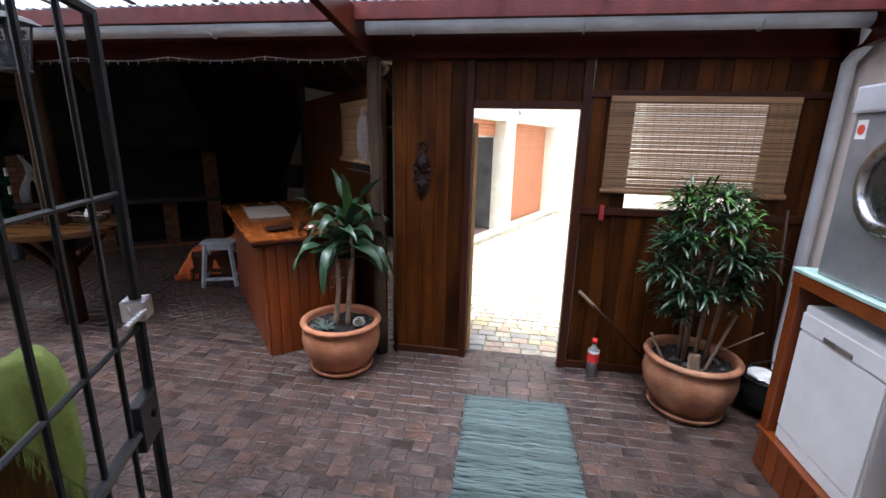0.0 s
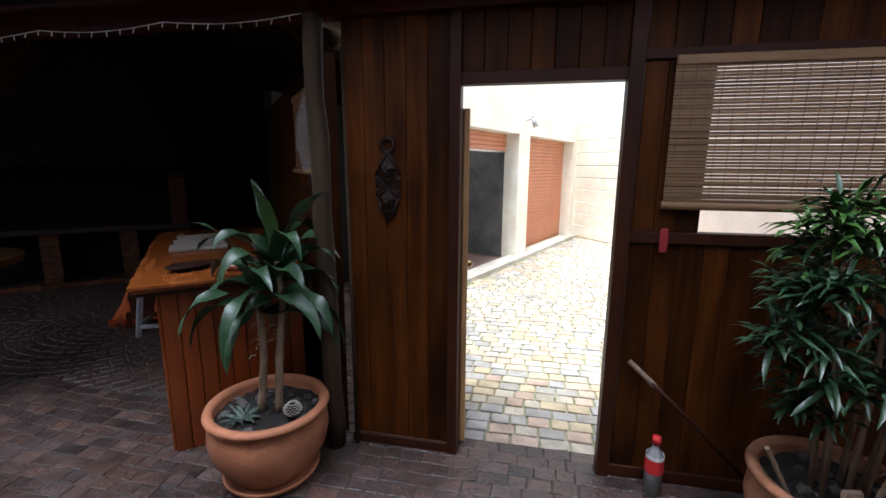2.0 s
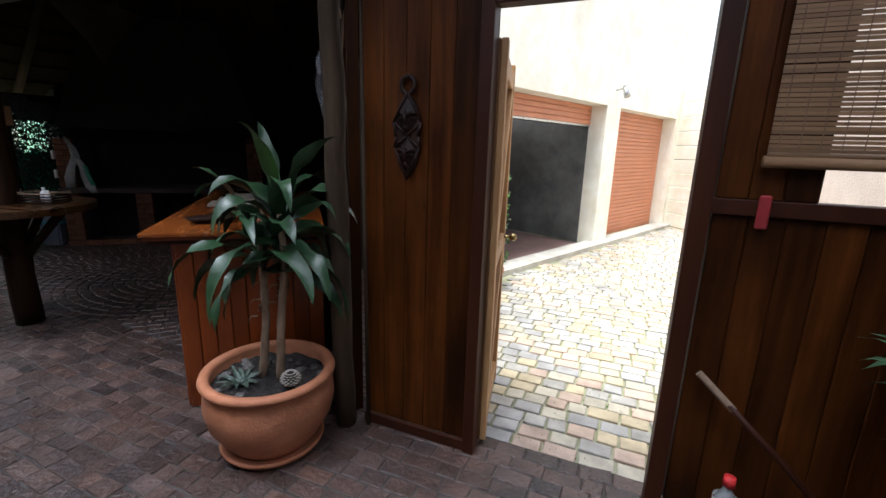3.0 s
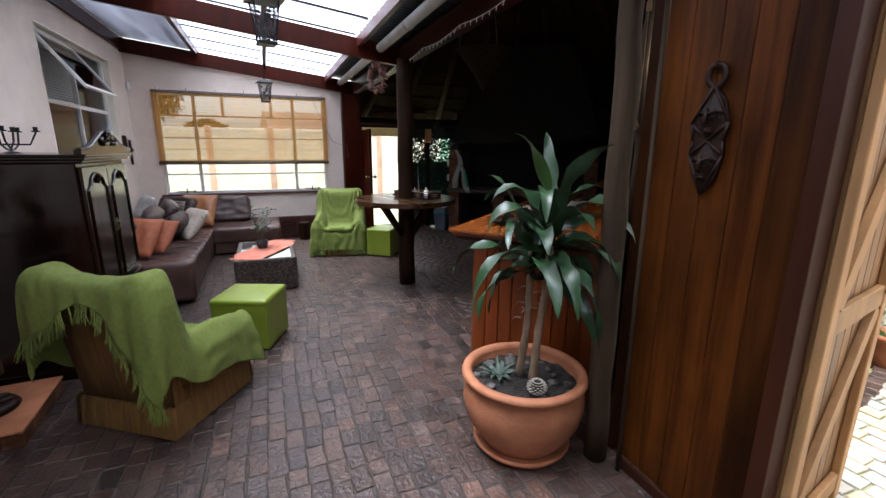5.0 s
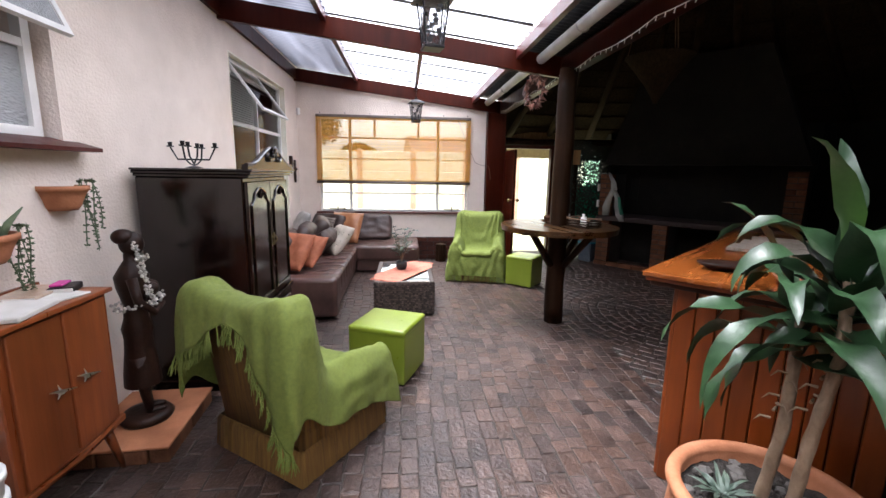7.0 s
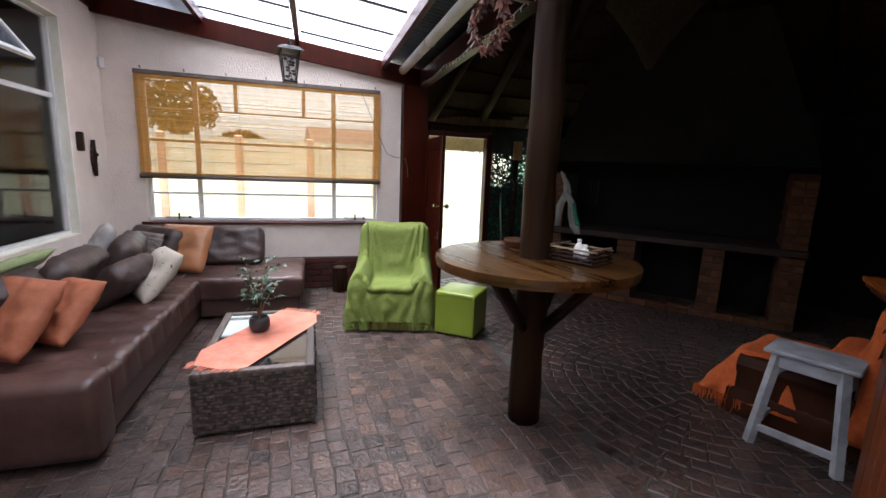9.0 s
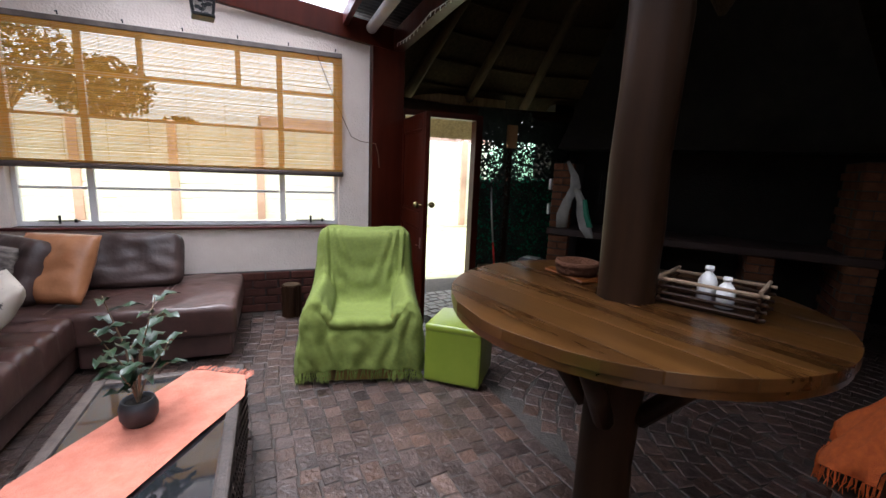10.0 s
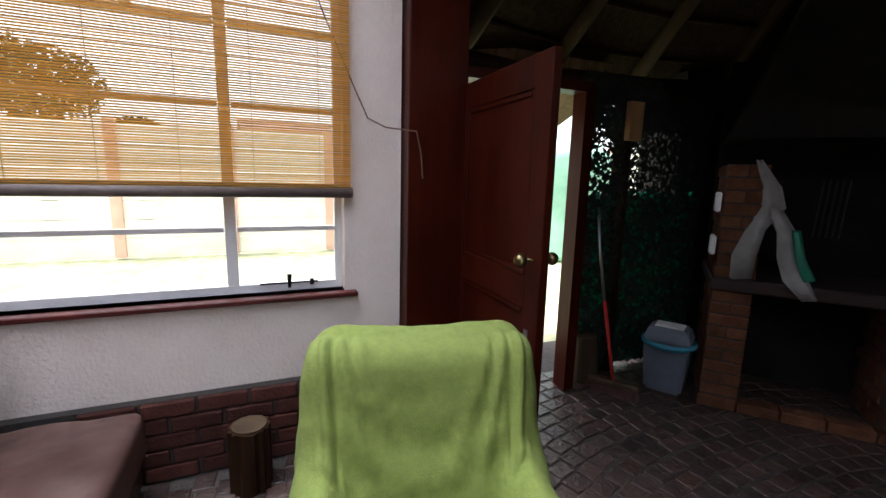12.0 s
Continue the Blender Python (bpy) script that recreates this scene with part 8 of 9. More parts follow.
# ---- doors ----
gl_ = thing("yard_door", (-0.155, FY + 0.07, 0.03), 101.5, "pale planked door with diagonal bracing, swung open", "door")
# door woods lighter than the screen boards, sunlight is mixed into both colours
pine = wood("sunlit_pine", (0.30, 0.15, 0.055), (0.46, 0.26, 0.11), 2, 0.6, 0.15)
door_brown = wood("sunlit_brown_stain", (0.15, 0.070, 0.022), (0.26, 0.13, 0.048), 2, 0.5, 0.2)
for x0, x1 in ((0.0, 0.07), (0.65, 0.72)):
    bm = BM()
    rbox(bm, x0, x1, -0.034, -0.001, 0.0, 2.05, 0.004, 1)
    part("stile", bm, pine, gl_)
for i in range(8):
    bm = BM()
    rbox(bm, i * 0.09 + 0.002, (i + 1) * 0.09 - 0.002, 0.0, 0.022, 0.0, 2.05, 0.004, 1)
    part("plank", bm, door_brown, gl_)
for z in (0.1, 1.0, 1.95):
    bm = BM()
    rbox(bm, 0.071, 0.649, -0.03, -0.002, z - 0.045, z + 0.045, 0.004, 1)
    part("ledge", bm, pine, gl_)
for z0, z1 in ((0.15, 0.95), (1.06, 1.9)):
    bm = BM()
    beam_between(bm, (0.09, -0.016, z0), (0.63, -0.016, z1), 0.026, 0.08)
    part("brace", bm, pine, gl_)
bm = BM()
ring_tube(bm, [(0.66, -0.01, 1.02), (0.66, -0.075, 1.02)], [0.01, 0.012], 8)
t = BM()
bmesh.ops.create_uvsphere(t, u_segments=12, v_segments=8, radius=0.026)
merge(bm, t, pose(0.66, -0.085, 1.02))
part("knob", bm, brass, gl_, "brass door knob", smooth=True)
sd = thing("side_door", (-7.59, 3.775, 0.02), -1.0, "red-brown panelled door standing open", "door")
bm = BM()
W, Hd = 0.84, 1.90
for a in ((0, 0.11, 0, Hd), (W - 0.11, W, 0, Hd), (0.11, W - 0.11, 0, 0.2), (0.11, W - 0.11, 0.88, 1.02), (0.11, W - 0.11, Hd - 0.13, Hd)):
    rbox(bm, a[0], a[1], -0.02, 0.02, a[2], a[3], 0.004, 1)
part("frame", bm, red_wood, sd)
for z0, z1 in ((0.2, 0.88), (1.02, Hd - 0.13)):
    bm = BM()
    rbox(bm, 0.11, W - 0.11, -0.008, 0.008, z0, z1, 0.003, 1)
    part("panel", bm, red_wood, sd)
    bm = BM()
    for q in ((0.11, 0.135, z0, z1), (W - 0.135, W - 0.11, z0, z1), (0.135, W - 0.135, z0, z0 + 0.025), (0.135, W - 0.135, z1 - 0.025, z1)):
        rbox(bm, q[0], q[1], -0.017, 0.017, q[2], q[3], 0.005, 1)
    part("moulding", bm, red_wood, sd)
bm = BM()
ring_tube(bm, [(W - 0.06, -0.07, 1.10), (W - 0.06, 0.07, 1.10)], 0.008, 8)
for s in (-1, 1):
    t = BM()
    bmesh.ops.create_uvsphere(t, u_segments=14, v_segments=9, radius=0.028)
    merge(bm, t, pose(W - 0.06, s * 0.075, 1.10))
part("knob", bm, brass, sd, "worn brass knob", smooth=True)
bm = BM()
box(bm, W - 0.085, W - 0.06, -0.026, -0.02, 0.70, 0.80)
ring_tube(bm, [(W - 0.16, -0.03, 0.72), (W - 0.04, -0.03, 0.73)], 0.006, 6)
part("bolt", bm, steel, sd)
# security gate at the house door
ga_ = thing("security_gate", (-0.45, HY + 0.01, 0.16), math.degrees(math.atan2(0.82, -0.37)), "black painted barred security gate standing open", "gate")
L, Hg = 0.90, 2.05
bm = BM()
ring_tube(bm, [(L, 0, 0), (L, 0, Hg)], 0.016, 8)
ring_tube(bm, [(0.02, 0, 0), (0.02, 0, Hg)], 0.016, 8)
for z in (0.0, 0.98, Hg):
    ring_tube(bm, [(0.02, 0, z), (L, 0, z)], 0.016, 8)
part("frame", bm, black_iron, ga_)
for k in range(1, 6):
    bm = BM()
    ring_tube(bm, [(0.02 + k * 0.147, 0.0, 0), (0.02 + k * 0.147, 0, Hg)], 0.0075, 6)
    part("bar", bm, black_iron, ga_)
for z in (0.33, 0.66, 1.25, 1.62):
    bm = BM()
    ring_tube(bm, [(0.02, 0, z), (L, 0, z)], 0.0075, 6)
    part("cross_bar", bm, black_iron, ga_)
bm = BM()
rbox(bm, L - 0.12, L + 0.0, -0.018, 0.018, 0.92, 1.06, 0.004, 1)
ring_tube(bm, [(L - 0.05, -0.03, 1.0), (L - 0.05, 0.03, 1.0)], 0.012, 8)
part("lock_box", bm, black_iron, ga_)
bm = BM()
ring_tube(bm, [(L - 0.02, -0.025, 1.30), (L - 0.14, -0.025, 1.30)], 0.008, 8)
rbox(bm, L - 0.03, L + 0.03, -0.03, 0.03, 1.27, 1.33, 0.004, 1)
part("slide_bolt", bm, steel, ga_)
# white buckets by the cabinet
bk_ = thing("white_bucket", (-1.36, 0.52, 0), 0, "stack of white plastic buckets with thick rims", "bucket")
for q in range(3):
    bm = BM()
    lathe(bm, [(0.085, 0.0 + q * 0.09), (0.11, 0.30 + q * 0.09), (0.118, 0.30 + q * 0.09), (0.118, 0.325 + q * 0.09), (0.10, 0.325 + q * 0.09), (0.095, 0.28 + q * 0.09)], 28)
    if q == 0:
        lathe(bm, [(0, 0.001), (0.085, 0.001)], 28)
    if q == 2:
        lathe(bm, [(0, 0.23 + q * 0.09), (0.09, 0.23 + q * 0.09)], 28)
    part("bucket", bm, white_paint, bk_, smooth=True)

# ---- far corner: shade net, fireplace, bin, broom ----
net_m, n, l, b = nodes_of("green_shade_net", 0.5)
b.inputs["Base Color"].default_value = (0.01, 0.10, 0.06, 1)
tlz, mxz = n.new("ShaderNodeBsdfTranslucent"), n.new("ShaderNodeMixShader")
tlz.inputs[0].default_value = (0.01, 0.22, 0.14, 1)
mxz.inputs[0].default_value = 0.6
l.new(b.outputs[0], mxz.inputs[1]), l.new(tlz.outputs[0], mxz.inputs[2]), l.new(mxz.outputs[0], n["Material Output"].inputs[0])
net_dark = surface("dark_net_leaves", (0.006, 0.012, 0.009), (0.015, 0.03, 0.02), 12, 0.6)
nt = thing("shade_net", (WX - 0.18, 4.72, 0), 90, "green camouflage netting hung across the opening", "net")
rn = random.Random(31)
for nm, z0, z1, mat, count, sz, yy in (("lower_leaves", 0.05, 1.36, net_m, 3000, 0.034, 0.0), ("dark_leaves", 0.05, 2.08, net_dark, 8200, 0.032, -0.03), ("upper_leaves", 1.80, 2.14, net_dark, 2600, 0.034, -0.035)):
    bm = BM()
    for k in range(count):
        x, z = rn.uniform(0, 1.25), rn.uniform(z0, z1)
        if nm == "dark_leaves" and z < 1.36 and rn.random() < 0.12:
            continue
        c = Vector((x, yy + rn.uniform(-0.012, 0.012), z))
        a = rn.random() * 6.28
        s = sz * rn.uniform(0.5, 1.1)
        u = Vector((math.cos(a), rn.uniform(-0.4, 0.4), math.sin(a))) * s
        w = Vector((-math.sin(a), rn.uniform(-0.4, 0.4), math.cos(a))) * s * 0.45
        bm.faces.new([bm.verts.new(p) for p in (c - u, c - u * 0.1 + w, c + u, c + u * 0.1 - w)])
    part(nm, bm, mat, nt, kind="stuff")
bm = BM()
box(bm, 0.0, 1.25, 0.02, 0.024, 0.03, 1.34)
part("backing_cloth", bm, net_m, nt)
bm = BM()
rbox(bm, WX - 0.13, WX - 0.08, 5.08, 5.20, 1.72, 1.98, 0.005, 1)
tagged(part("small_wooden_box", bm, pine, None), "small pale wooden box fixed on the pole", "box")

FM = pose(-7.16, 5.37, 0, 0, 0, 39.5)
fp = thing("brick_fireplace", (-7.16, 5.37, 0), 39.5, "long brick barbecue fireplace with open wood stores below", "fireplace")
bf = brick_mesh("brick_clay", 0.215, 0.105, 0.068, brick_mat)
bh = brick_mesh("brick_half", 0.105, 0.105, 0.068, brick_mat)
def pier(x, z0, z1, deep=5):
    rows = int((z1 - z0) / 0.078)
    bm = BM()
    box(bm, x + 0.006, x + 0.209, 0.006, 0.11 * deep, z0, z0 + rows * 0.078)
    part("mortar", bm, mortar, fp)
    for r in range(rows):
        z = z0 + 0.039 + r * 0.078
        if r % 2:
            lay(bf, "brick", fp, (x + 0.1075, 0.0525, z))
        else:
            lay(bh, "brick", fp, (x + 0.0525, 0.0525, z))
            lay(bh, "brick", fp, (x + 0.163, 0.0525, z))
        for k in range(1, deep // 2 + 1):
            lay(bf, "brick", fp, (x + 0.0525, 0.06 + k * 0.225 - (0.11 if r % 2 else 0), z), 90)
FL = 2.75
for x in (0.0, 0.93, 1.85, FL - 0.215):
    pier(x, 0.0, 0.78)
pier(0.0, 0.86, 1.62)
pier(FL - 0.215, 0.86, 1.70)
bm = BM()
rbox(bm, -0.02, FL + 0.02, -0.03, 0.72, 0.78, 0.86, 0.012, 1)
part("ledge", bm, surface("dull_red_slab", (0.020, 0.0085, 0.0065), (0.036, 0.016, 0.012), 5, 0.7, bump=0.4), fp)
for i in range(12):
    lay(bf, "brick", fp, (0.1 + i * 0.225, 0.03, 0.034), 0)
bm = BM()
box(bm, 0.0, FL, 0.68, 0.74, 0.0, 2.3)
part("back_wall", bm, soot_shade, fp)
bm = BM()
prism(bm, [(0.0, 1.72), (FL, 1.72), (FL - 0.6, 3.3), (0.6, 3.3)], -0.60, -0.10, pose(0, 0, 0, 90))
part("hood", bm, soot_shade, fp)
def in_fp(x, y, z):
    return FM @ Vector((x, y, z))
sackm = surface("woven_white_sack", (0.2016, 0.192, 0.1776), (0.2688, 0.2592, 0.24), 9, 0.6, bump=0.4, fine=40, stain=0.3, stain_scale=6)
sack = thing("hanging_sack", in_fp(0.31, 0.0, 0.86), 39.5, "limp white woven sack with a green band over the ledge", "sack")
def limp(pts, widths, th, name, mat, label=""):
    bm = BM()
    rings = []
    for (x, y, z), w in zip(pts, widths):
        rings.append([bm.verts.new((x + w * math.cos(a), y + w * 0.35 * math.sin(a) + 0.01 * math.sin(a * 3 + z * 9), z + 0.01 * math.sin(a * 2 + x * 20))) for a in [math.tau * k / 14 for k in range(14)]])
    for a, b_ in zip(rings, rings[1:]):
        for k in range(14):
            bm.faces.new((a[k], a[(k + 1) % 14], b_[(k + 1) % 14], b_[k]))
    bm.faces.new(rings[0][::-1]), bm.faces.new(rings[-1])
    bmesh.ops.recalc_face_normals(bm, faces=bm.faces[:])
    return part(name, bm, mat, th, label, smooth=True)
limp([(-0.17, 0, 0.01), (-0.17, 0, 0.15), (-0.13, 0, 0.32), (-0.06, 0, 0.46), (-0.08, 0.0, 0.58), (-0.16, 0, 0.72)], [0.06, 0.065, 0.05, 0.06, 0.045, 0.015], sack, "sack_body", sackm)
limp([(-0.05, -0.01, 0.44), (0.02, -0.02, 0.30), (0.04, -0.03, 0.15), (0.09, -0.05, 0.02), (0.15, -0.09, -0.06)], [0.04, 0.05, 0.055, 0.065, 0.04], sack, "sack_flap", sackm)
limp([(0.055, -0.045, 0.32), (0.09, -0.055, 0.16), (0.14, -0.08, 0.05)], [0.022, 0.028, 0.03], sack, "green_band", surface("green_print", (0.01, 0.16, 0.09), (0.02, 0.22, 0.13)), "faded green printed band")
bm = BM()
for k in range(5):
    ring_tube(bm, [(0.02 + k * 0.03, 0.02, 0.28), (0.03 + k * 0.03, 0.015, 0.62)], 0.004, 6)
tongs = thing("braai_tools", in_fp(0.46, 0.10, 0.86), 39.5, "rack of thin metal barbecue tools", "tools")
part("rods", bm, black_iron, tongs)
for q, z in enumerate((1.33, 1.06)):
    sb = thing("switch_box", in_fp(-0.012, 0.05, z), 39.5, "small white switch box on the brick pier", "switch")
    bm = BM()
    rbox(bm, -0.03, 0.0, -0.06, 0.06, -0.06, 0.06, 0.008, 1)
    part("box", bm, white_paint, sb)
bn = thing("swing_bin", (-7.39, 5.33, 0), 30, "grey plastic bin with a white swing lid", "bin")
grey_pl = surface("blue_grey_plastic", (0.10, 0.12, 0.15), (0.14, 0.16, 0.19), 6, 0.5)
bm = BM()
t = BM()
box(t, -0.12, 0.12, -0.10, 0.10, 0.0, 0.36)
for v in t.verts:
    if v.co.z > 0.1:
        v.co.x *= 1.2
        v.co.y *= 1.2
bmesh.ops.bevel(t, geom=t.edges[:], offset=0.02, segments=2, affect="EDGES")
merge(bm, t)
part("body", bm, grey_pl, bn)
bm = BM()
t = BM()
box(t, -0.15, 0.15, -0.125, 0.125, 0.365, 0.46)
for v in t.verts:
    if v.co.z > 0.4:
        v.co.x *= 0.8
        v.co.y *= 0.75
bmesh.ops.bevel(t, geom=t.edges[:], offset=0.015, segments=2, affect="EDGES")
merge(bm, t)
part("lid", bm, grey_pl, bn)
bm = BM()
rbox(bm, -0.09, 0.09, -0.065, 0.065, 0.455, 0.468, 0.005, 1)
part("flap", bm, white_paint, bn, "white swing flap")
bm = BM()
lathe(bm, [(0.17, 0.33), (0.178, 0.35), (0.165, 0.368)], 24)
part("bin_liner", bm, surface("blue_bag", (0.02, 0.22, 0.30), (0.04, 0.30, 0.4)), bn, "edge of a blue bin bag")
bm = BM()
brm = thing("broom", (-7.44, 4.90, 0), 35, "broom with a red lower handle and a wooden head", "broom")
ring_tube(bm, [(0, 0, 0.10), (-0.12, 0.10, 0.62)], 0.012, 8)
part("red_handle", bm, bpy.data.materials["red_plastic"], brm, smooth=True)
bm = BM()
ring_tube(bm, [(-0.12, 0.10, 0.62), (-0.20, 0.17, 1.0), (-0.25, 0.22, 1.35)], 0.011, 8)
part("handle", bm, steel, brm, smooth=True)
bm = BM()
rbox(bm, -0.17, 0.17, -0.03, 0.03, 0.06, 0.105, 0.01, 1)
part("head", bm, pole_wood, brm)
bm = BM()
rn = random.Random(3)
for k in range(260):
    x, y = rn.uniform(-0.165, 0.165), rn.uniform(-0.027, 0.027)
    ring_tube(bm, [(x, y, 0.065), (x * 1.04 + rn.uniform(-0.004, 0.004), y * 1.5, 0.0)], 0.0016, 3)
part("bristles", bm, surface("reddish_bristle", (0.12, 0.05, 0.045), (0.2, 0.09, 0.08)), brm, kind="stuff")
bm = BM()
ring_tube(bm, [(-7.66, 4.86, 0.0), (-7.68, 4.87, 0.18), (-7.69, 4.86, 0.34)], [0.085, 0.08, 0.078], 14)
tagged(part("log_stump", bm, pole_wood, None), "short upright log by the door frame", "log")
def stump(at, r, h):
    th = thing("tree_stump", at, 0, "rough bark stump used as a small stand", "stump")
    bm = BM()
    rings = []
    for z in (0, h * 0.3, h * 0.7, h):
        rings.append([bm.verts.new(((r + 0.008 * math.sin(k * 2.7) + 0.006 * math.sin(k * 5 + z * 9)) * math.cos(math.tau * k / 30), (r + 0.008 * math.sin(k * 2.7)) * math.sin(math.tau * k / 30), z)) for k in range(30)])
    for a, b_ in zip(rings, rings[1:]):
        for k in range(30):
            bm.faces.new((a[k], a[(k + 1) % 30], b_[(k + 1) % 30], b_[k]))
    bm.faces.new(rings[-1])
    part("trunk", bm, pole_dark, th)
    bm = BM()
    lathe(bm, [(0, 0.0), (r * 0.86, 0.0), (r * 0.86, 0.008), (0, 0.008)], 26, (0, 0, h))
    part("cut_top", bm, pole_wood, th)
stump((-7.37, 2.65, 0), 0.088, 0.30)
# hanging funnel basket in the dark roof
fb = thing("funnel_basket", (-5.17, 5.05, 2.42), 0, "large woven funnel hanging under the thatch", "basket")
bm = BM()
lathe(bm, [(0.02, 0), (0.13, 0.2), (0.37, 0.52), (0.39, 0.53), (0.36, 0.54), (0.12, 0.24), (0.0, 0.04)], 32)
part("cone", bm, thatch, fb, smooth=True)
for k in range(3):
    a = math.tau * k / 3
    bm = BM()
    ring_tube(bm, [(0.36 * math.cos(a), 0.36 * math.sin(a), 0.53), (0.1 * math.cos(a), 0.1 * math.sin(a), 1.9)], 0.006, 5)
    part("rope", bm, string_mat, fb)
# whitewashed oven in the far dark side, its plaster colour darkened for the shade
ov = thing("clay_oven", (-3.5, 7.7, 0), -20, "rounded off-white plastered oven darkened with painted shade, with a black mouth", "oven")
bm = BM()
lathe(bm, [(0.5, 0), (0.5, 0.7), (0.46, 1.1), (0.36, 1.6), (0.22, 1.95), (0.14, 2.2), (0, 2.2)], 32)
part("body", bm, surface("shade_darkened_plaster", (0.10, 0.09, 0.08), (0.16, 0.15, 0.14), 4, 0.9), ov, smooth=True)
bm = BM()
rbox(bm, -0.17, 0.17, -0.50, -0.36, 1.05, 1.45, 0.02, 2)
part("mouth", bm, soot_shade, ov)
# plastic bag and twisted branch by the post
hb = thing("hanging_plastic_bag", (-1.12, 3.78, 1.95), 0, "crumpled clear plastic bag hanging from a nail", "bag")
m, n, l, b = nodes_of("crumpled_clear_plastic", 0.2)
b.inputs["Base Color"].default_value = (0.25, 0.25, 0.25, 1)
b.inputs["Alpha"].default_value = 0.3
bm = BM()
t = BM()
bmesh.ops.create_icosphere(t, subdivisions=4, radius=0.1)
for v in t.verts:
    v.co *= 1 + 0.35 * noise.noise(v.co * 22)
    v.co.z *= 2.1
    v.co.x *= 0.55
    v.co.y *= 0.45
merge(bm, t)
part("bag", bm, m, hb)
bm = BM()
ring_tube(bm, [(-1.04, 3.80, 1.1), (-1.03, 3.82, 1.6), (-1.06, 3.80, 2.0), (-1.03, 3.80, 2.35)], [0.022, 0.028, 0.024, 0.018], 9)
tagged(part("twisted_branch", bm, pole_wood, None, smooth=True), "thin twisted branch beside the post", "branch")
# flower pots outside by the yard door
yp = thing("yard_flower_pot", (-0.92, 6.45, -0.01), label="orange flower pot with a tall pale green plant", category="potted plant")
bm = BM()
lathe(bm, [(0, 0), (0.10, 0), (0.14, 0.22), (0.155, 0.22), (0.155, 0.26), (0.13, 0.26), (0, 0.22)], 24)
part("pot", bm, terracotta, yp, smooth=True)
rn = random.Random(14)
bm = BM()
for k in range(300):
    z = 0.25 + rn.random() * 1.1
    r = 0.05 + 0.14 * rn.random()
    a = rn.random() * 6.28
    c = Vector((r * math.cos(a), r * math.sin(a), z))
    u = Vector((rn.gauss(0, 1), rn.gauss(0, 1), rn.gauss(0, 1))).normalized() * 0.035
    w = u.orthogonal() * 0.4
    bm.faces.new([bm.verts.new(p) for p in (c - u, c + w, c + u, c - w)])
part("leaves", bm, leaf_light, yp, kind="stuff")
bm = BM()
ring_tube(bm, [(0, 0, 0.2), (0.02, 0, 0.8), (0, 0.02, 1.3)], 0.008, 6)
part("stem", bm, bark, yp)


# ---- paving, laid last ----
def paved(name, cells, material, label, z=0.0, chamfer=0.004, height=0.03, near=None):
    """Rounded pavers from (x, y, half length, half width, turn): one joined sheet, those near are objects of their own."""
    P, F = [], []
    for x, y, a, b_, t in cells:
        n = len(P)
        c, s = math.cos(t), math.sin(t)
        dz = z + random.uniform(-0.002, 0.002)
        tx, ty = random.uniform(-0.024, 0.024), random.uniform(-0.024, 0.024)
        jig = [(random.uniform(-0.0035, 0.002), random.uniform(-0.0035, 0.002)) for k in range(4)]
        for k, zz in ((1.0, -height), (1.0, -chamfer), (1.0, 0)):
            for (i, j), (ja, jb) in zip(((-1, -1), (1, -1), (1, 1), (-1, 1)), jig):
                ins = chamfer if zz == 0 else 0.0
                u, v = i * (a + ja - ins), j * (b_ + jb - ins)
                P.append((x + u * c - v * s, y + u * s + v * c, dz + zz + tx * u + ty * v))
        for r in (0, 4):
            for k in range(4):
                F.append((n + r + k, n + r + (k + 1) % 4, n + r + 4 + (k + 1) % 4, n + r + 4 + k))
        F.append((n + 8, n + 9, n + 10, n + 11))
    me = bpy.data.meshes.new(name)
    me.from_pydata(P, [], F)
    me.materials.append(material)
    ob = new(name, me)
    return tagged(ob, label, kind="stuff")

def in_round(x, y):
    return (x - CX) ** 2 + (y - CY) ** 2 < (CR + 0.02) ** 2

rnd = random.Random(11)
terrace, inner = [], []
L, W = 0.105, 0.105
# terrace: short pavers in staggered rows, turned to fans further in
row = 0
y = HY + 0.06
near_cells = []
while y < 4.1:
    x = WX + 0.06 + (row % 2) * 0.08
    while x < 2.42:
        w = rnd.uniform(0.046, 0.072) if x < -3.0 else rnd.uniform(0.05, 0.098)
        cx, cy = x + w, y
        wave = 0.05 * math.sin(x * 1.3) + 0.02 * math.sin(x * 3.7 + y)
        yy = cy + (wave if x < -3 else wave * 0.2)
        ok = yy < FY + 0.17
        if x + 2 * w > 2.44:
            break
        if ok and not (-0.5 < cx < 0.8 and yy < HY + 0.14):
            cell = (cx, yy + rnd.uniform(-0.005, 0.005), w - rnd.uniform(0.0012, 0.004), 0.049 - rnd.uniform(0.0008, 0.003), rnd.uniform(-0.085, 0.085) + (0.065 * math.cos(x * 1.3) if x < -3 else 0))
            if -1.0 < cx < 1.0 and 1.2 < yy < 3.7 and len(near_cells) < 300:
                near_cells.append(cell)
            else:
                terrace.append(cell)
        x += 2 * w
    y += 0.098
    row += 1
paved("floor_pavers", terrace, paver, "worn brown and grey clay pavers in uneven rows")
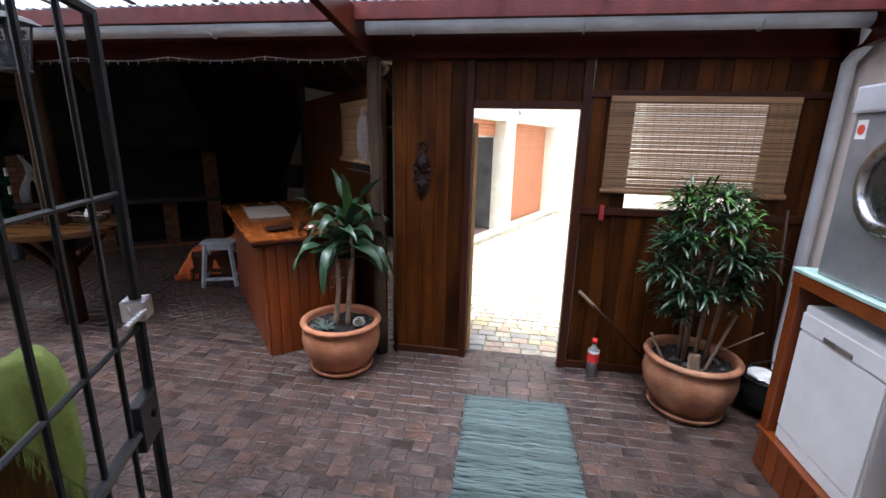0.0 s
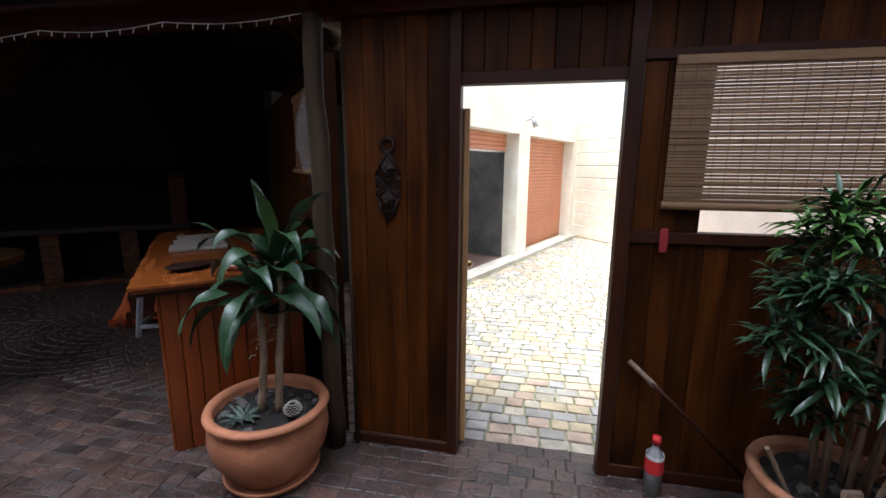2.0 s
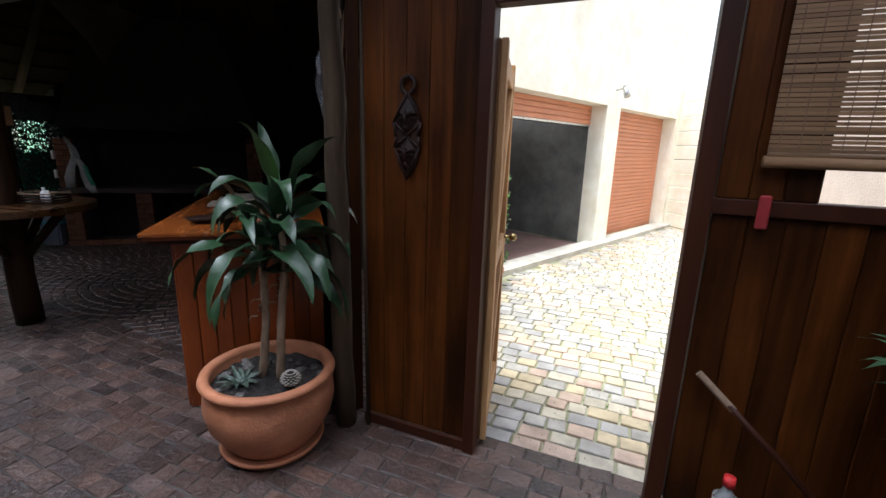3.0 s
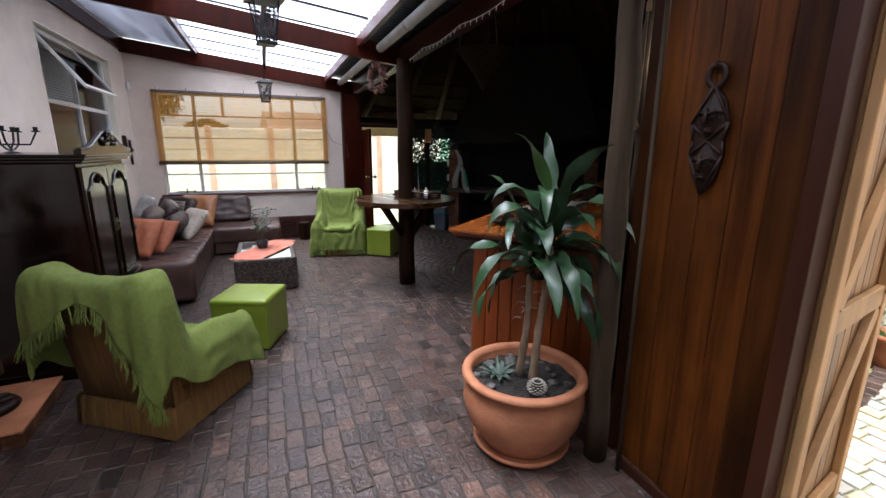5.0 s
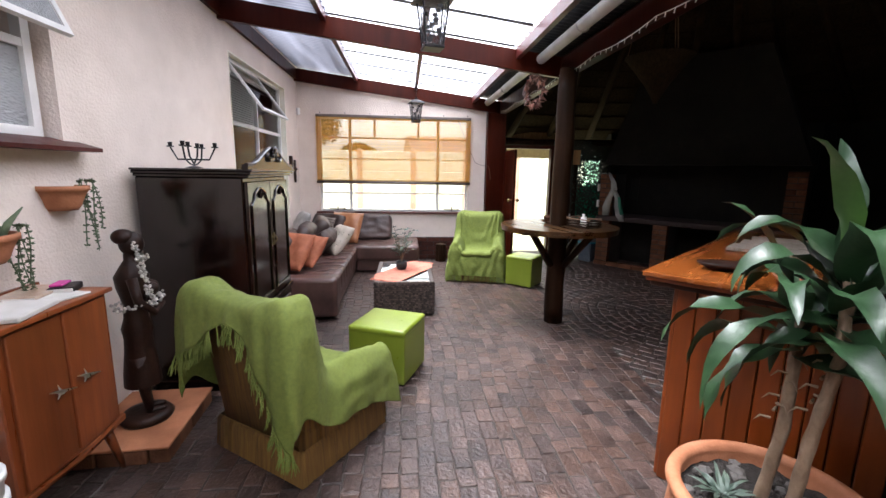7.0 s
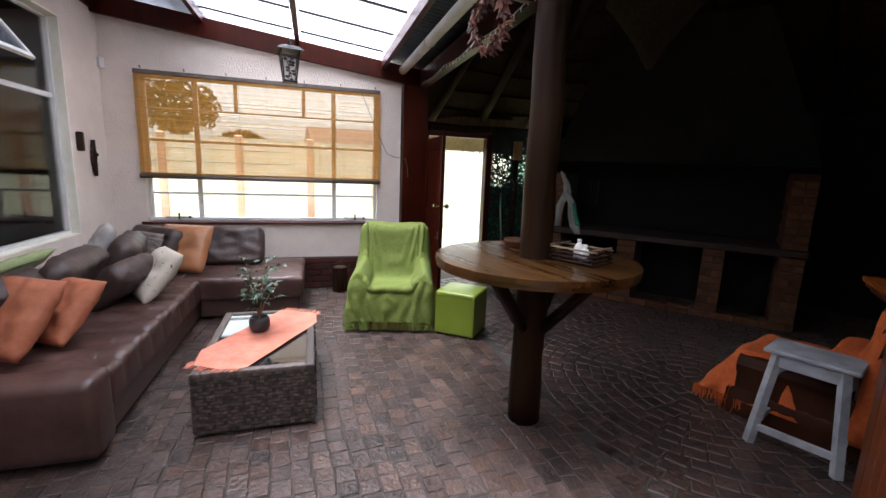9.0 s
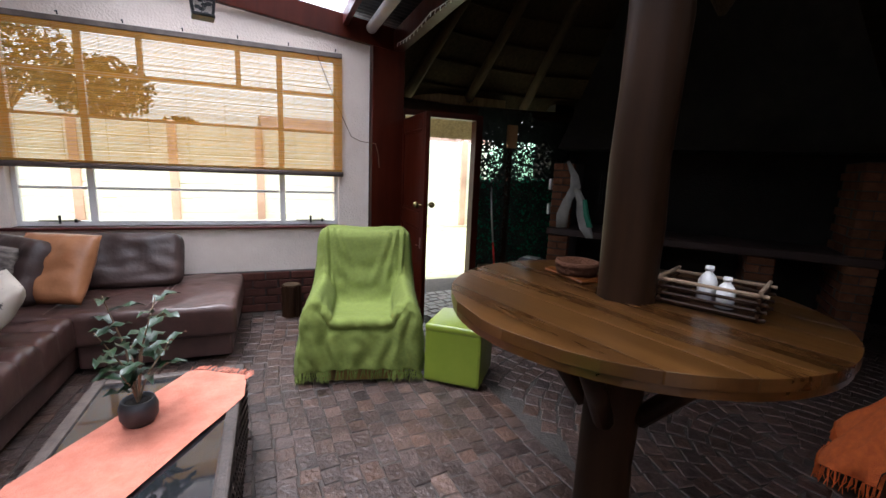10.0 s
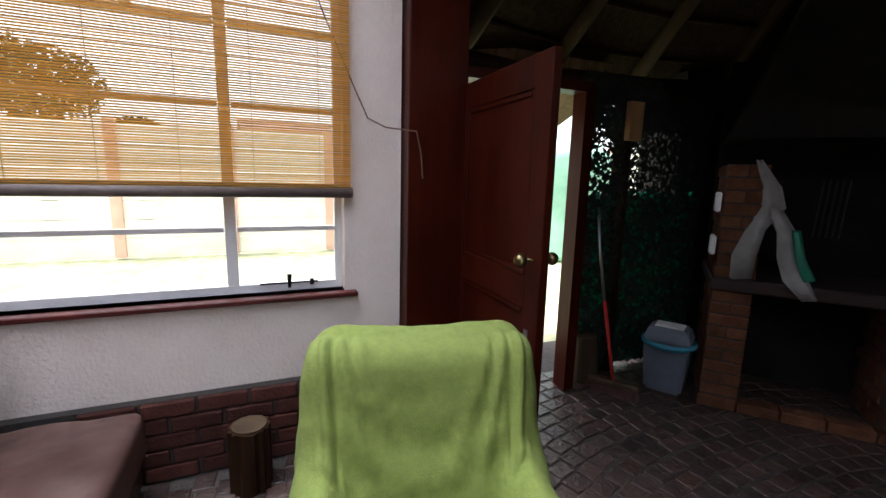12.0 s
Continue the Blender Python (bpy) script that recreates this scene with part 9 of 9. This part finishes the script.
# inner room: squarish cobbles on a slant
for i in range(1, 36):
    r = i * 0.104
    k = max(5, int(math.tau * r / 0.122))
    off = rnd.random()
    for j in range(k):
        a = math.tau * (j + off) / k
        rr = r + 0.02 * math.sin(a * 5 + r) + rnd.uniform(-0.006, 0.006)
        x, y = CX + rr * math.cos(a), CY + rr * math.sin(a)
        if y > FY + 0.21 and in_round(x, y):
            inner.append((x, y, math.pi * r / k + rnd.uniform(-0.009, 0.0), 0.0495 + rnd.uniform(-0.007, 0.001), a + math.pi / 2 + rnd.uniform(-0.13, 0.13)))
paved("floor_cobbles", inner, paver, "square clay cobbles laid in rings")
fl = thing("floor_near_pavers", (0, 0, 0), label="worn clay pavers before the doorway", category="floor", kind="structure")
variants = []
for k in range(6):
    bm = BM()
    w = 0.054 + k * 0.009
    rbox(bm, -w + 0.004, w - 0.004, -0.046, 0.046, -0.03, 0.0, 0.006, 1)
    me = bpy.data.meshes.new("paver")
    bm.to_mesh(me)
    bm.free()
    me.materials.append(paver)
    variants.append((w, me))
for cx, cy, a, b_, t in near_cells:
    w, me = min(variants, key=lambda q: abs(q[0] - 0.004 - a))
    ob = new("paver", me)
    ob.parent = fl
    ob.matrix_local = pose(cx, cy, rnd.uniform(-0.003, 0.002), rnd.uniform(-0.6, 0.6), rnd.uniform(-0.6, 0.6), math.degrees(t)) @ Matrix.Diagonal((a / (w - 0.004), 1, 1, 1))
yard = []
row = 0
y = FY + 0.22
while y < 13.2:
    x = -0.85 + (row % 2) * 0.07 if y < 8 else -3.0
    while x < 5.0:
        w = rnd.uniform(0.06, 0.10)
        p = Vector((x + w, y, 0)) - G
        if p.dot(gn) > 0.2 and p.dot(ge) < 3.6:
            yard.append((x + w, y + rnd.uniform(-0.004, 0.004), w - 0.007, 0.058 - 0.006, rnd.uniform(-0.05, 0.05)))
        x += 2 * w
    y += 0.118
    row += 1
paved("yard_pavers", yard, paver_yard, "pale worn court pavers with mossy joints", z=-0.012)
for tuft in range(1):
    bm = BM()
    for k in range(900):
        x, y = rnd.uniform(-0.3, 1.2), 3.9 + rnd.random() ** 2 * 5
        if (noise.noise(Vector((x * 3, y * 3, 0))) < 0.12):
            continue
        r = rnd.uniform(0.006, 0.016)
        a = Vector((x, y, -0.02))
        for q in range(3):
            d = Vector((rnd.uniform(-1, 1), rnd.uniform(-1, 1), rnd.uniform(0.8, 2.0))) * r
            wv = Vector((d.y, -d.x, 0)) * 0.25
            bm.faces.new([bm.verts.new(v) for v in (a - wv, a + wv, a + d)])
    part("joint_grass", bm, leaf_light, None, "small weeds growing in the paving joints", kind="stuff")
